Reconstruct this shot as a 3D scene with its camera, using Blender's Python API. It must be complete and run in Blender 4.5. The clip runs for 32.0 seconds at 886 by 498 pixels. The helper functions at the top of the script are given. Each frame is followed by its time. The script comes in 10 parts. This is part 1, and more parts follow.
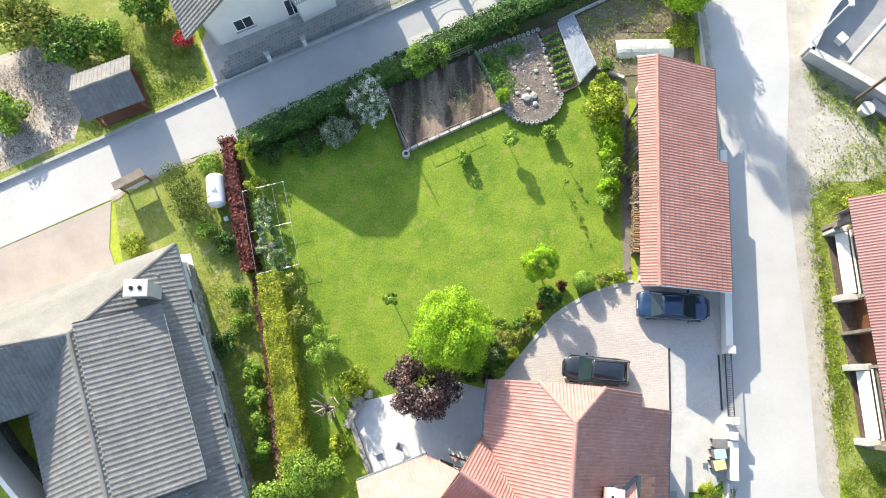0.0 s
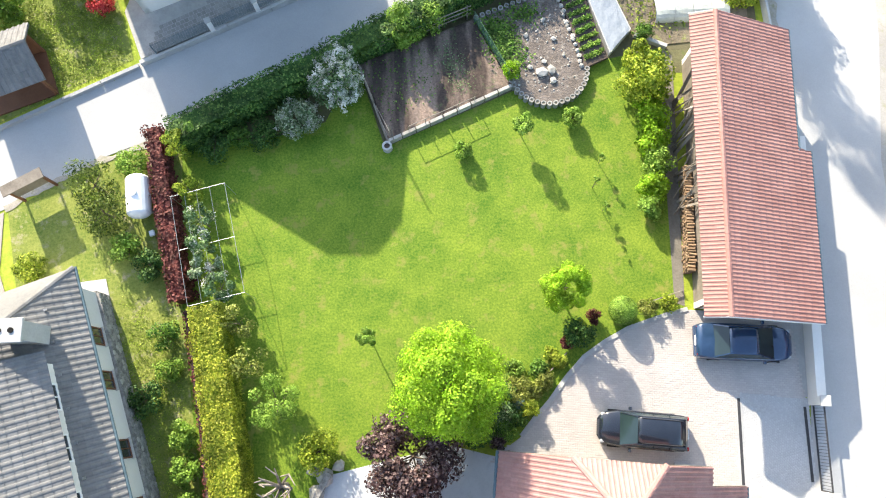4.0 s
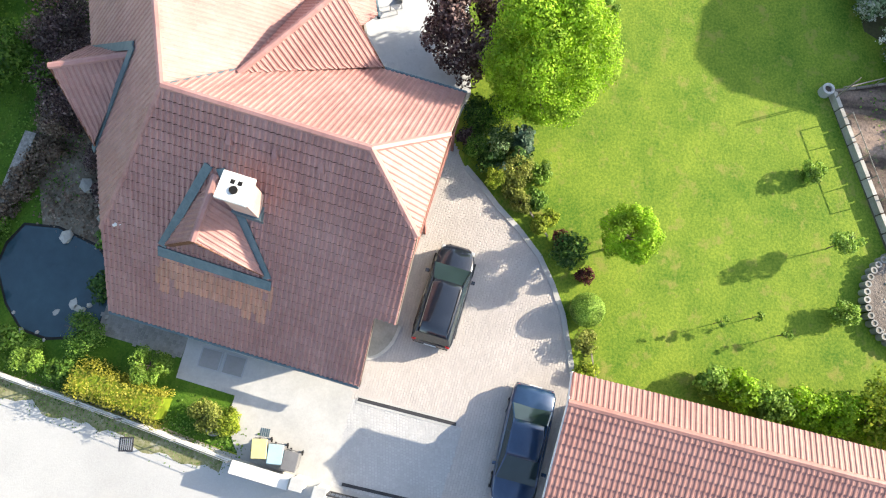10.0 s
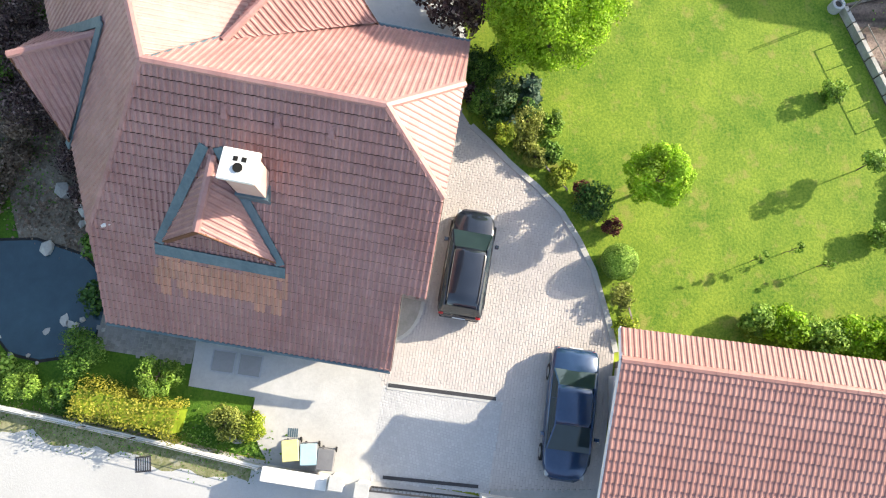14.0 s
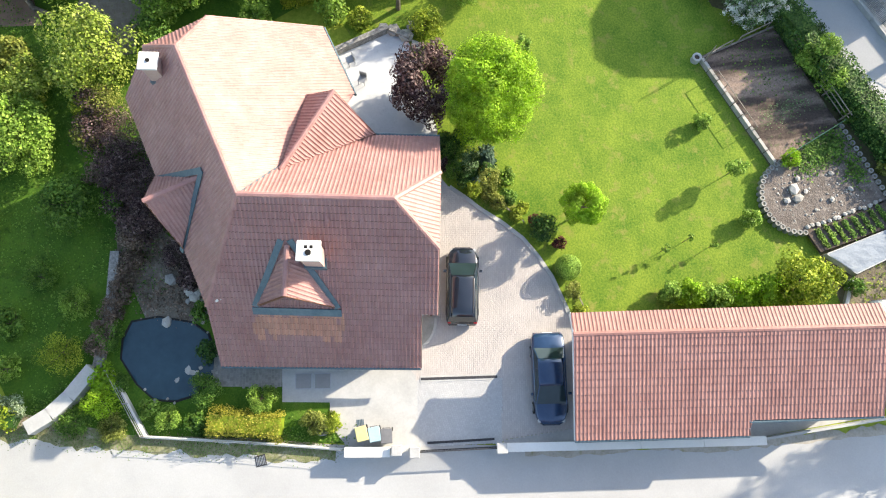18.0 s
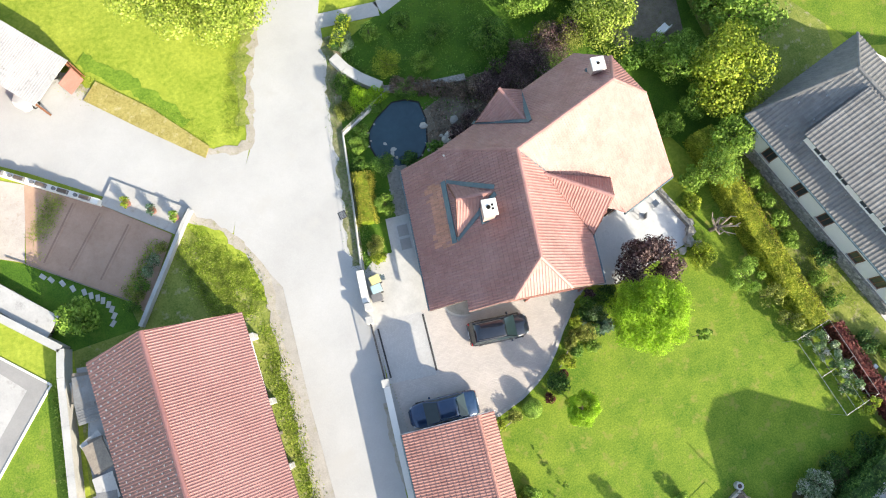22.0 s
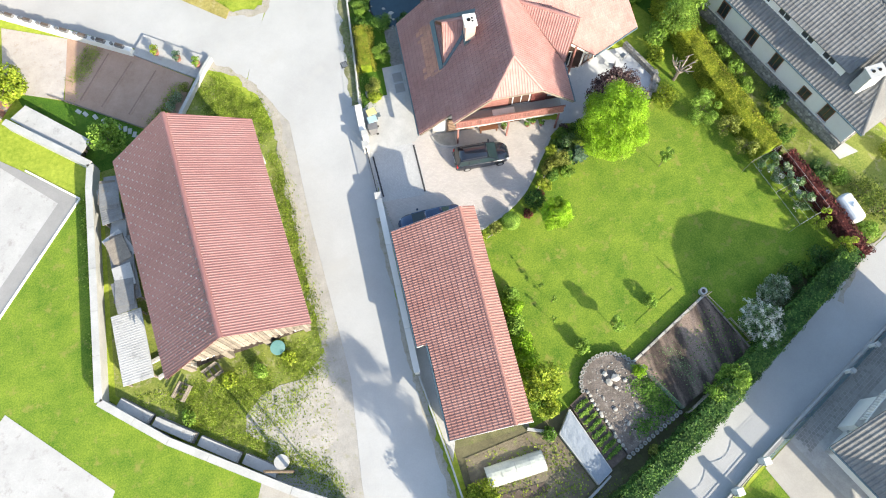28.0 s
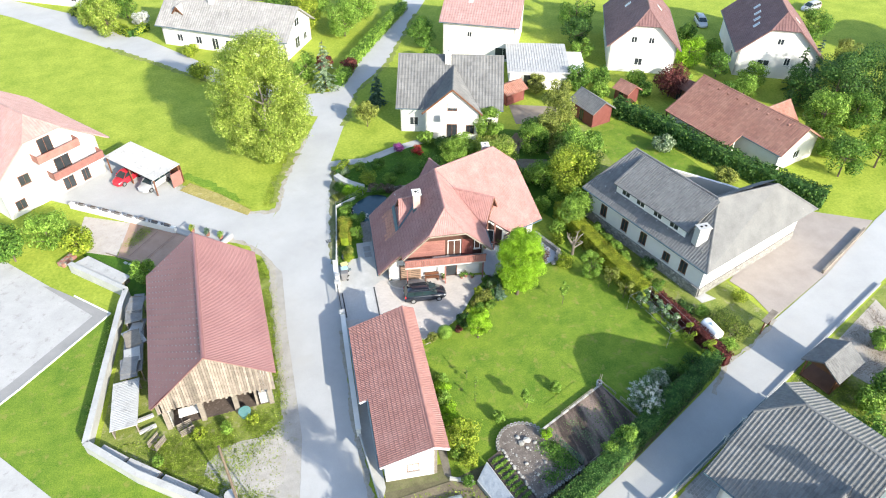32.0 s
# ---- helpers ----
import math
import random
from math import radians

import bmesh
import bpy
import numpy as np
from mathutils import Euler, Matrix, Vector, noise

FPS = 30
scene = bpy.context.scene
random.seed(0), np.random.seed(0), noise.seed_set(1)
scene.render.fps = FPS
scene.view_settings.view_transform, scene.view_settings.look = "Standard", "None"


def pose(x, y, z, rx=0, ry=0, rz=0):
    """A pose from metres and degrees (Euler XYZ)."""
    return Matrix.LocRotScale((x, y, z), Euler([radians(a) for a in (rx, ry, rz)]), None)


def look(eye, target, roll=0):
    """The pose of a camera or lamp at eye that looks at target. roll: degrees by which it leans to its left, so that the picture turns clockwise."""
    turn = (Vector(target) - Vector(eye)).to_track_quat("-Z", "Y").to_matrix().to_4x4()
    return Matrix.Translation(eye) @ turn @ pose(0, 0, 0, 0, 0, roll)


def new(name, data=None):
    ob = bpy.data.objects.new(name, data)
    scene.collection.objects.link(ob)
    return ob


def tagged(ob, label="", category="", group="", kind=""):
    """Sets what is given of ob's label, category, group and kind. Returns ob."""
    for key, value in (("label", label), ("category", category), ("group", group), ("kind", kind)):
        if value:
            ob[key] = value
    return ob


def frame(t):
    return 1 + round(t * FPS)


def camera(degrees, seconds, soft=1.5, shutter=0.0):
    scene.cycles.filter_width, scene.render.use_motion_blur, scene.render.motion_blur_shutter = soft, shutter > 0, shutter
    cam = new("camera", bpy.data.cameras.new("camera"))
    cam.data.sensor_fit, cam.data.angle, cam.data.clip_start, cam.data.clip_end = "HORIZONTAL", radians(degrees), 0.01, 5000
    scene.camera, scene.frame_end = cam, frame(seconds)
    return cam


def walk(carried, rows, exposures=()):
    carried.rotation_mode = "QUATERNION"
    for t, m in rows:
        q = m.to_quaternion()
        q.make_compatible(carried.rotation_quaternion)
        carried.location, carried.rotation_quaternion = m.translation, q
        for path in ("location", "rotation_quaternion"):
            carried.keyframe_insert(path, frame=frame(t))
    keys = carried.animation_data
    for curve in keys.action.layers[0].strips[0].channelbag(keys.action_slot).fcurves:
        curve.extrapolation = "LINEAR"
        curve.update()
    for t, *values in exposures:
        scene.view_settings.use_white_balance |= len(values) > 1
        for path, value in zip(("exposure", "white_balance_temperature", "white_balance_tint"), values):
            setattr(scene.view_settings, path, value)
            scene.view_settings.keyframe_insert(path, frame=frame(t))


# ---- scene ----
cam = camera(65.6, 32.0, 1.1)
PATH = [
    (0, (0.749, 2.525, 45.507), (0.738, 2.94, 43.55), -3.4),
    (0.5, (0.7, 4.388, 44.358), (0.694, 4.791, 42.399), -2.8),
    (1, (0.668, 5.477, 42.796), (0.666, 5.885, 40.838), -2.6),
    (1.5, (0.654, 5.79, 41.674), (0.659, 6.197, 39.716), -1.8),
    (2, (0.778, 5.88, 40.824), (0.778, 6.294, 38.868), -2.3),
    (2.5, (0.755, 5.803, 39.571), (0.759, 6.227, 37.617), -1.9),
    (4.5, (1.392, 5.03, 34.217), (1.382, 5.488, 32.27), -3.8),
    (5, (2.735, 5.849, 34.377), (2.741, 6.254, 32.419), -1.7),
    (5.5, (4.614, 5.293, 34.087), (4.629, 5.722, 32.134), -0.5),
    (6, (7.391, 5.367, 34.1), (7.23, 5.755, 32.145), -0.4),
    (6.5, (9.989, 4.887, 34.077), (9.614, 5.078, 32.122), 4.9),
    (7, (11.541, 4.725, 33.889), (11.136, 4.715, 31.931), 6.1),
    (7.5, (13.235, 4.464, 33.053), (12.808, 4.384, 31.1), 6.9),
    (8, (13.431, 4.197, 31.731), (13.033, 4.129, 29.772), 6.6),
    (8.5, (14.162, 4.269, 30.285), (13.74, 4.19, 28.332), 4.4),
    (9, (13.983, 3.909, 28.979), (13.578, 3.854, 27.021), 6.0),
    (9.5, (14.135, 4.172, 27.949), (13.716, 4.113, 25.994), 2.6),
    (10, (14.17, 4.082, 28.371), (13.748, 4.031, 26.416), 2.7),
    (10.5, (14.207, 3.943, 30.025), (13.788, 3.9, 28.07), 2.8),
    (11, (14.207, 3.674, 31.357), (13.796, 3.642, 29.4), 3.4),
    (11.5, (14.288, 3.327, 31.502), (13.879, 3.31, 29.544), 4.6),
    (12, (14.283, 3.02, 30.674), (13.877, 3.015, 28.716), 5.5),
    (12.5, (14.129, 2.73, 29.737), (13.735, 2.741, 27.776), 6.8),
    (13, (14.125, 2.833, 29.224), (13.727, 2.835, 27.264), 4.6),
    (13.5, (13.936, 2.472, 27.826), (13.552, 2.499, 25.863), 7.8),
    (14, (14.616, 2.331, 26.319), (14.229, 2.366, 24.358), 8.0),
    (14.5, (14.653, 2.659, 25.294), (14.263, 2.674, 23.332), 4.5),
    (16.5, (14.918, 2.256, 31.251), (14.525, 2.303, 29.291), 4.0),
    (17, (15.197, 1.856, 33.206), (14.793, 1.914, 31.248), 3.2),
    (17.5, (15.373, 1.488, 35.262), (14.963, 1.538, 33.305), 1.2),
    (18, (15.83, 2.128, 37.239), (15.409, 2.171, 35.285), -0.5),
    (18.5, (16.436, 3.729, 39.323), (16.008, 3.767, 37.37), -1.9),
    (19, (16.528, 4.571, 41.306), (16.12, 4.65, 39.35), 3.5),
    (19.5, (16.735, 5.179, 43.403), (16.323, 5.265, 41.448), 3.5),
    (20, (16.689, 5.592, 45.532), (16.277, 5.672, 43.577), 2.3),
    (20.5, (16.724, 5.546, 47.329), (16.302, 5.643, 45.377), 3.5),
    (21, (16.304, 5.71, 48.552), (15.888, 5.781, 46.597), 3.9),
    (21.5, (16.0, 6.004, 48.509), (15.647, 5.795, 46.552), 4.4),
    (22, (15.98, 6.012, 48.613), (15.813, 5.649, 46.653), 6.0),
    (22.5, (15.303, 5.271, 48.916), (15.183, 4.933, 46.949), 4.0),
    (23, (15.746, 5.593, 48.754), (15.604, 5.242, 46.79), 5.9),
    (23.5, (15.825, 5.658, 47.786), (15.68, 5.304, 45.823), 5.9),
    (24, (15.514, 5.397, 46.451), (15.379, 5.057, 44.485), 4.7),
    (24.5, (15.397, 5.645, 45.823), (15.267, 5.305, 43.857), 3.8),
    (25, (15.626, 6.336, 45.86), (15.503, 6.021, 43.888), 3.9),
    (25.5, (16.048, 7.778, 46.393), (15.935, 7.488, 44.418), 3.4),
    (26, (16.81, 10.749, 47.485), (16.701, 10.444, 45.512), 2.0),
    (26.5, (17.226, 13.755, 48.667), (17.138, 13.453, 46.692), -1.9),
    (28.5, (21.27, 28.437, 49.006), (21.013, 27.705, 47.163), 1.3),
    (29, (22.092, 31.792, 49.097), (21.754, 30.842, 47.37), 1.8),
    (29.5, (22.416, 36.281, 49.17), (21.986, 34.928, 47.762), 1.2),
    (30, (23.264, 40.875, 48.684), (22.802, 39.407, 47.406), 1.3),
    (30.5, (23.385, 44.027, 48.699), (22.925, 42.562, 47.417), 1.1),
    (31, (23.374, 46.8, 48.743), (22.915, 45.338, 47.457), 1.0),
    (31.5, (23.356, 49.511, 48.752), (22.899, 48.053, 47.462), 0.9),
    (32, (23.168, 52.106, 48.898), (22.717, 50.65, 47.604), 0.7),
]
walk(cam, [(t, look(eye, target, roll)) for t, eye, target, roll in PATH], [(0, 1.65, 7150, 9), (2, 1.67, 7150, 9), (5, 1.92, 7250, 10), (6, 1.89, 7450, 12), (7, 1.71, 7400, 10), (8.5, 1.66, 7300, 10), (20, 1.64, 7300, 10), (23, 1.55, 7250, 9), (26, 1.51, 7050, 8), (28, 1.54, 7050, 8), (30, 1.5, 6600, 8), (32, 1.46, 6600, 8)])

# ---------------------------------------------------------------- daylight
SUN_EL, SHADE = 25.0, Vector((0.415, -0.91))
world = bpy.data.worlds.new("sky")
world.use_nodes = True
scene.world = world
wn = world.node_tree
sky = wn.nodes.new("ShaderNodeTexSky")
sky.sky_type, sky.sun_disc = "NISHITA", False
sky.sun_elevation, sky.sun_rotation = radians(SUN_EL), math.atan2(-SHADE.x, -SHADE.y)
wn.links.new(sky.outputs[0], wn.nodes["Background"].inputs[0])
wn.nodes["Background"].inputs[1].default_value = 0.152
sun = new("sun", bpy.data.lights.new("sun", "SUN"))
sun.data.energy, sun.data.angle, sun.data.color = 3.7, radians(0.6), (1.0, 0.93, 0.82)
sun.matrix_world = look((-40, 70, 38), Vector((-40, 70, 38)) + Vector((SHADE.x * math.cos(radians(SUN_EL)), SHADE.y * math.cos(radians(SUN_EL)), -math.sin(radians(SUN_EL)))))



# ---------------------------------------------------------------- materials
def material(name, rough=0.8, metal=0.0, spec=0.3):
    m = bpy.data.materials.new(name)
    m.use_nodes = True
    b = m.node_tree.nodes["Principled BSDF"]
    b.inputs["Roughness"].default_value = rough
    b.inputs["Metallic"].default_value = metal
    b.inputs["Specular IOR Level"].default_value = spec
    return m, m.node_tree, b


def node(nt, kind, **sets):
    n = nt.nodes.new("ShaderNode" + kind)
    for k, v in sets.items():
        n.inputs[k.replace("_", " ")].default_value = v
    return n


def noise_node(nt, scale, detail=4.0, rough=0.6, world_space=True):
    n = node(nt, "TexNoise", Scale=scale, Detail=detail, Roughness=rough)
    src = nt.nodes.new("ShaderNodeNewGeometry").outputs["Position"] if world_space else nt.nodes.new("ShaderNodeTexCoord").outputs["Object"]
    nt.links.new(src, n.inputs["Vector"])
    return n.outputs["Fac"]


def ramp(nt, fac, stops):
    r = nt.nodes.new("ShaderNodeValToRGB")
    el = r.color_ramp.elements
    while len(el) < len(stops):
        el.new(0.5)
    for e, (p, c) in zip(el, stops):
        e.position, e.color = p, (*c, 1)
    nt.links.new(fac, r.inputs[0])
    return r.outputs[0]


def mixed(nt, fac, a, b, mode="MIX"):
    n = nt.nodes.new("ShaderNodeMix")
    n.data_type, n.blend_type = "RGBA", mode
    for sock, v in ((n.inputs[0], fac), (n.inputs[6], a), (n.inputs[7], b)):
        if hasattr(v, "is_linked"):
            nt.links.new(v, sock)
        else:
            sock.default_value = v if isinstance(v, float) else (*v, 1)
    return n.outputs[2]


def bump(nt, b, height, strength=0.3, distance=0.02):
    n = node(nt, "Bump", Strength=strength, Distance=distance)
    nt.links.new(height, n.inputs["Height"])
    nt.links.new(n.outputs[0], b.inputs["Normal"])


def surface(name, c1, c2, coarse=0.5, fine=12.0, rough=0.85, metal=0.0, spec=0.25, relief=0.25, depth=0.02, vary=0.0, wear=None, local=False, grain=0.45, coat=0.0, sheen=0.3):
    """A surface with broad stains and fine grain between two colours; vary: spread from piece to piece; wear: a third colour in patches."""
    m, nt, b = material(name, rough, metal, spec)
    b.inputs["Coat Weight"].default_value, b.inputs["Coat Roughness"].default_value = coat, sheen
    big, small = noise_node(nt, coarse, 5.0, 0.65, not local), noise_node(nt, fine, 3.0, 0.7, not local)
    f = nt.nodes.new("ShaderNodeMath")
    f.operation = "MULTIPLY_ADD"
    nt.links.new(small, f.inputs[0])
    f.inputs[1].default_value = grain
    g = nt.nodes.new("ShaderNodeMath")
    g.operation = "MULTIPLY_ADD"
    nt.links.new(big, g.inputs[0])
    g.inputs[1].default_value, g.inputs[2].default_value = 0.9, -0.18 - (grain - 0.45) / 2
    nt.links.new(g.outputs[0], f.inputs[2])
    col = ramp(nt, f.outputs[0], [(0.25, c1), (0.75, c2)])
    if wear:
        patch = ramp(nt, noise_node(nt, coarse * 2.3, 6.0, 0.7, not local), [(0.55, (0, 0, 0)), (0.68, (1, 1, 1))])
        col = mixed(nt, patch, col, wear)
    if vary:
        info = nt.nodes.new("ShaderNodeObjectInfo").outputs["Random"]
        isl = nt.nodes.new("ShaderNodeNewGeometry").outputs["Random Per Island"]
        a = nt.nodes.new("ShaderNodeMath")
        a.operation = "ADD"
        nt.links.new(info, a.inputs[0]), nt.links.new(isl, a.inputs[1])
        fr = nt.nodes.new("ShaderNodeMath")
        fr.operation = "FRACT"
        nt.links.new(a.outputs[0], fr.inputs[0])
        col = mixed(nt, 1.0, col, ramp(nt, fr.outputs[0], [(0.0, (1 - vary,) * 3), (1.0, (1.0,) * 3)]), "MULTIPLY")
    nt.links.new(col, b.inputs["Base Color"])
    if relief:
        bump(nt, b, small, relief, depth)
    return m


def foliage(name, c1, c2, c3, glow=0.33):
    m, nt, b = material(name, 0.6, 0.0, 0.25)
    isl = nt.nodes.new("ShaderNodeNewGeometry").outputs["Random Per Island"]
    col = ramp(nt, isl, [(0.0, c1), (0.6, c2), (1.0, c3)])
    # Broad noise blotches darken the leaves in place of shade between clumps.
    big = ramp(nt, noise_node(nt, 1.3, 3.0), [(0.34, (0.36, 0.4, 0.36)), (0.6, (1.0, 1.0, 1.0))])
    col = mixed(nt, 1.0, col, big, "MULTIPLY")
    nt.links.new(col, b.inputs["Base Color"])
    tr = nt.nodes.new("ShaderNodeBsdfTranslucent")
    nt.links.new(col, tr.inputs[0])
    mx = nt.nodes.new("ShaderNodeMixShader")
    mx.inputs[0].default_value = glow
    nt.links.new(b.outputs[0], mx.inputs[1]), nt.links.new(tr.outputs[0], mx.inputs[2])
    nt.links.new(mx.outputs[0], nt.nodes["Material Output"].inputs[0])
    return m


def glass_material(name, tint, rough=0.05):
    m, nt, b = material(name, rough, 0.0, 0.6)
    f = noise_node(nt, 0.8, 2.0)
    nt.links.new(ramp(nt, f, [(0.3, tint), (0.7, tuple(min(1, c * 1.5) for c in tint))]), b.inputs["Base Color"])
    return m


LAWN = surface("mown_lawn", (0.058, 0.136, 0.011), (0.206, 0.278, 0.031), 0.42, 9.0, 0.9, relief=0.8, depth=0.025, wear=(0.215, 0.222, 0.052), grain=1.05)
MEADOW = surface("meadow_grass", (0.165, 0.24, 0.02), (0.335, 0.385, 0.055), 0.3, 3.2, 0.9, relief=0.8, depth=0.06, wear=(0.25, 0.305, 0.036), grain=1.1)
# Lawn green darkened so that the colour itself carries the shade.
SHADED_GRASS = surface("shade_darkened_grass", (0.026, 0.083, 0.007), (0.087, 0.18, 0.016), 0.5, 9.0, 0.9, relief=0.8, depth=0.04, wear=(0.09, 0.15, 0.02), grain=0.9)
ROUGH = surface("rough_dry_grass", (0.1, 0.155, 0.024), (0.27, 0.29, 0.075), 0.6, 7.0, 0.95, relief=0.7, depth=0.05, wear=(0.32, 0.29, 0.18), grain=0.9)
ASPHALT = surface("pale_worn_asphalt", (0.325, 0.33, 0.332), (0.43, 0.435, 0.437), 0.16, 14.0, 0.9, relief=0.35, wear=(0.375, 0.375, 0.37))
ASPHALT_DARK = surface("grey_asphalt", (0.27, 0.28, 0.29), (0.37, 0.375, 0.385), 0.25, 16.0, 0.85, relief=0.3, wear=(0.32, 0.325, 0.33))
GRAVEL = surface("pale_gravel", (0.26, 0.25, 0.23), (0.4, 0.385, 0.36), 0.6, 10.0, 0.95, relief=0.5, depth=0.03, wear=(0.28, 0.275, 0.2))
CONCRETE = surface("weathered_concrete", (0.33, 0.335, 0.33), (0.47, 0.47, 0.46), 0.7, 9.0, 0.85, relief=0.3, wear=(0.38, 0.375, 0.365))
PATIO = surface("white_patio_slab", (0.42, 0.445, 0.47), (0.55, 0.57, 0.59), 0.6, 10.0, 0.7, relief=0.15, wear=(0.4, 0.425, 0.45))
PAVER = surface("pinkish_paver", (0.42, 0.39, 0.372), (0.53, 0.495, 0.472), 0.4, 20.0, 0.85, relief=0.25, vary=0.1)
JOINT = surface("sandy_joint", (0.36, 0.338, 0.322), (0.46, 0.432, 0.412), 1.0, 30.0, 0.95)
SOIL = surface("dark_bed_soil", (0.06, 0.046, 0.04), (0.14, 0.11, 0.092), 1.2, 9.0, 0.95, relief=0.6, depth=0.03, wear=(0.18, 0.145, 0.12))
SOIL_PALE = surface("dry_plot_soil", (0.32, 0.21, 0.155), (0.44, 0.305, 0.235), 0.7, 7.0, 0.95, relief=0.5, depth=0.03, wear=(0.37, 0.265, 0.205))
TILE = surface("weathered_red_roof_tile", (0.282, 0.125, 0.113), (0.392, 0.224, 0.206), 0.6, 9.0, 0.55, spec=0.45, relief=0.2, vary=0.16, wear=(0.35, 0.183, 0.163), coat=0.18, sheen=0.5)
TILE_UNDER = surface("dark_roof_underlay", (0.1, 0.05, 0.045), (0.15, 0.08, 0.07), 1.0, 9.0, 0.9)
TILE_FRESH = surface("fresh_orange_roof_tile", (0.4, 0.175, 0.115), (0.56, 0.285, 0.2), 0.9, 9.0, 0.4, spec=0.55, relief=0.2, vary=0.25)
TILE_PALE = surface("faded_red_roof_tile", (0.275, 0.125, 0.104), (0.385, 0.205, 0.175), 0.6, 8.0, 0.6, spec=0.4, relief=0.2, vary=0.14, coat=0.12, sheen=0.5)
TILE_MAUVE = surface("faded_mauve_roof_tile", (0.33, 0.2, 0.185), (0.43, 0.28, 0.26), 0.5, 6.0, 0.6, relief=0.2, vary=0.15, coat=0.2)
TILE_GREY = surface("grey_concrete_roof_tile", (0.13, 0.132, 0.134), (0.21, 0.212, 0.213), 0.5, 8.0, 0.8, spec=0.25, relief=0.2, vary=0.2)
TILE_BROWN = surface("brown_red_roof_tile", (0.27, 0.125, 0.092), (0.385, 0.205, 0.16), 0.5, 6.0, 0.6, relief=0.25, vary=0.25)
TILE_DARK = surface("dark_maroon_roof_tile", (0.155, 0.085, 0.083), (0.225, 0.13, 0.125), 0.5, 6.0, 0.55, relief=0.25, vary=0.2)
SHEET_RED = surface("red_roof_sheet", (0.188, 0.085, 0.083), (0.255, 0.13, 0.127), 0.3, 10.0, 0.5, spec=0.4, relief=0.1, coat=0.18, sheen=0.4)
SHEET_WHITE = surface("pale_fibre_sheet", (0.336, 0.336, 0.336), (0.464, 0.464, 0.456), 0.6, 6.0, 0.7, relief=0.3, wear=(0.264, 0.264, 0.256))
CHIMNEY_RENDER = surface("pinkish_render", (0.42, 0.28, 0.24), (0.53, 0.385, 0.345), 0.8, 12.0, 0.9, relief=0.2)
PLASTER = surface("white_plaster", (0.62, 0.61, 0.58), (0.73, 0.72, 0.69), 0.5, 12.0, 0.9, relief=0.2)
STONE = surface("grey_rubble_stone", (0.16, 0.155, 0.145), (0.42, 0.41, 0.385), 2.5, 6.0, 0.9, relief=0.8, depth=0.05, vary=0.3, grain=1.0)
STONE_PALE = surface("pale_garden_stone", (0.33, 0.32, 0.29), (0.54, 0.52, 0.48), 2.0, 10.0, 0.9, relief=0.5, vary=0.35)
WOOD_GREY = surface("grey_weathered_wood", (0.17, 0.145, 0.12), (0.33, 0.29, 0.245), 1.5, 9.0, 0.85, relief=0.4, vary=0.35)
WOOD_BROWN = surface("brown_stained_wood", (0.13, 0.055, 0.03), (0.2, 0.09, 0.05), 1.2, 9.0, 0.6, relief=0.3, vary=0.2)
WOOD_RED = surface("red_brown_stained_wood", (0.15, 0.045, 0.04), (0.21, 0.075, 0.065), 1.2, 9.0, 0.6, relief=0.3, vary=0.2)
RAIL_WOOD = surface("faded_balcony_wood", (0.24, 0.105, 0.09), (0.36, 0.175, 0.15), 1.2, 9.0, 0.75, relief=0.3, vary=0.3)
BARK = surface("rough_bark", (0.08, 0.06, 0.045), (0.17, 0.135, 0.105), 3.0, 18.0, 0.95, relief=0.8, depth=0.03)
BOARD_GREY = surface("weathered_gable_boards", (0.19, 0.16, 0.135), (0.4, 0.345, 0.295), 1.5, 9.0, 0.9, relief=0.5, vary=0.5, grain=0.9)
BARE = surface("bleached_dead_wood", (0.2, 0.175, 0.145), (0.42, 0.37, 0.32), 3.0, 9.0, 0.9, relief=0.6, vary=0.5, grain=0.9)
METAL = surface("blue_grey_flashing", (0.055, 0.1, 0.125), (0.13, 0.185, 0.215), 1.5, 9.0, 0.5, 0.2, relief=0.1)
ZINC = surface("dull_zinc", (0.3, 0.31, 0.32), (0.42, 0.43, 0.44), 1.0, 9.0, 0.45, 0.7, relief=0.1)
WHITE_METAL = surface("white_painted_metal", (0.72, 0.73, 0.73), (0.82, 0.82, 0.82), 1.0, 9.0, 0.4, spec=0.5, relief=0.05)
DARK_METAL = surface("dark_painted_metal", (0.03, 0.03, 0.033), (0.06, 0.06, 0.065), 2.0, 9.0, 0.5, relief=0.05)
WATER = surface("dark_pond_water", (0.014, 0.04, 0.058), (0.026, 0.066, 0.09), 0.6, 3.0, 0.08, spec=0.6, relief=0.12, depth=0.02)
RUBBER = surface("black_rubber", (0.012, 0.012, 0.012), (0.03, 0.03, 0.03), 3.0, 20.0, 0.8)
PAINT_BLACK = surface("black_car_paint", (0.009, 0.012, 0.02), (0.015, 0.02, 0.032), 1.0, 4.0, 0.14, spec=0.9, relief=0.0)
PAINT_BLUE = surface("dark_blue_car_paint", (0.014, 0.042, 0.1), (0.024, 0.06, 0.13), 1.0, 4.0, 0.22, 0.3, spec=0.7, relief=0.0, coat=0.6, sheen=0.05)
PAINT_SILVER = surface("silver_car_paint", (0.45, 0.46, 0.47), (0.56, 0.57, 0.58), 1.0, 4.0, 0.25, 0.3, relief=0.0)
PAINT_RED = surface("red_car_paint", (0.42, 0.015, 0.03), (0.5, 0.03, 0.045), 1.0, 4.0, 0.25, spec=0.6, relief=0.0)
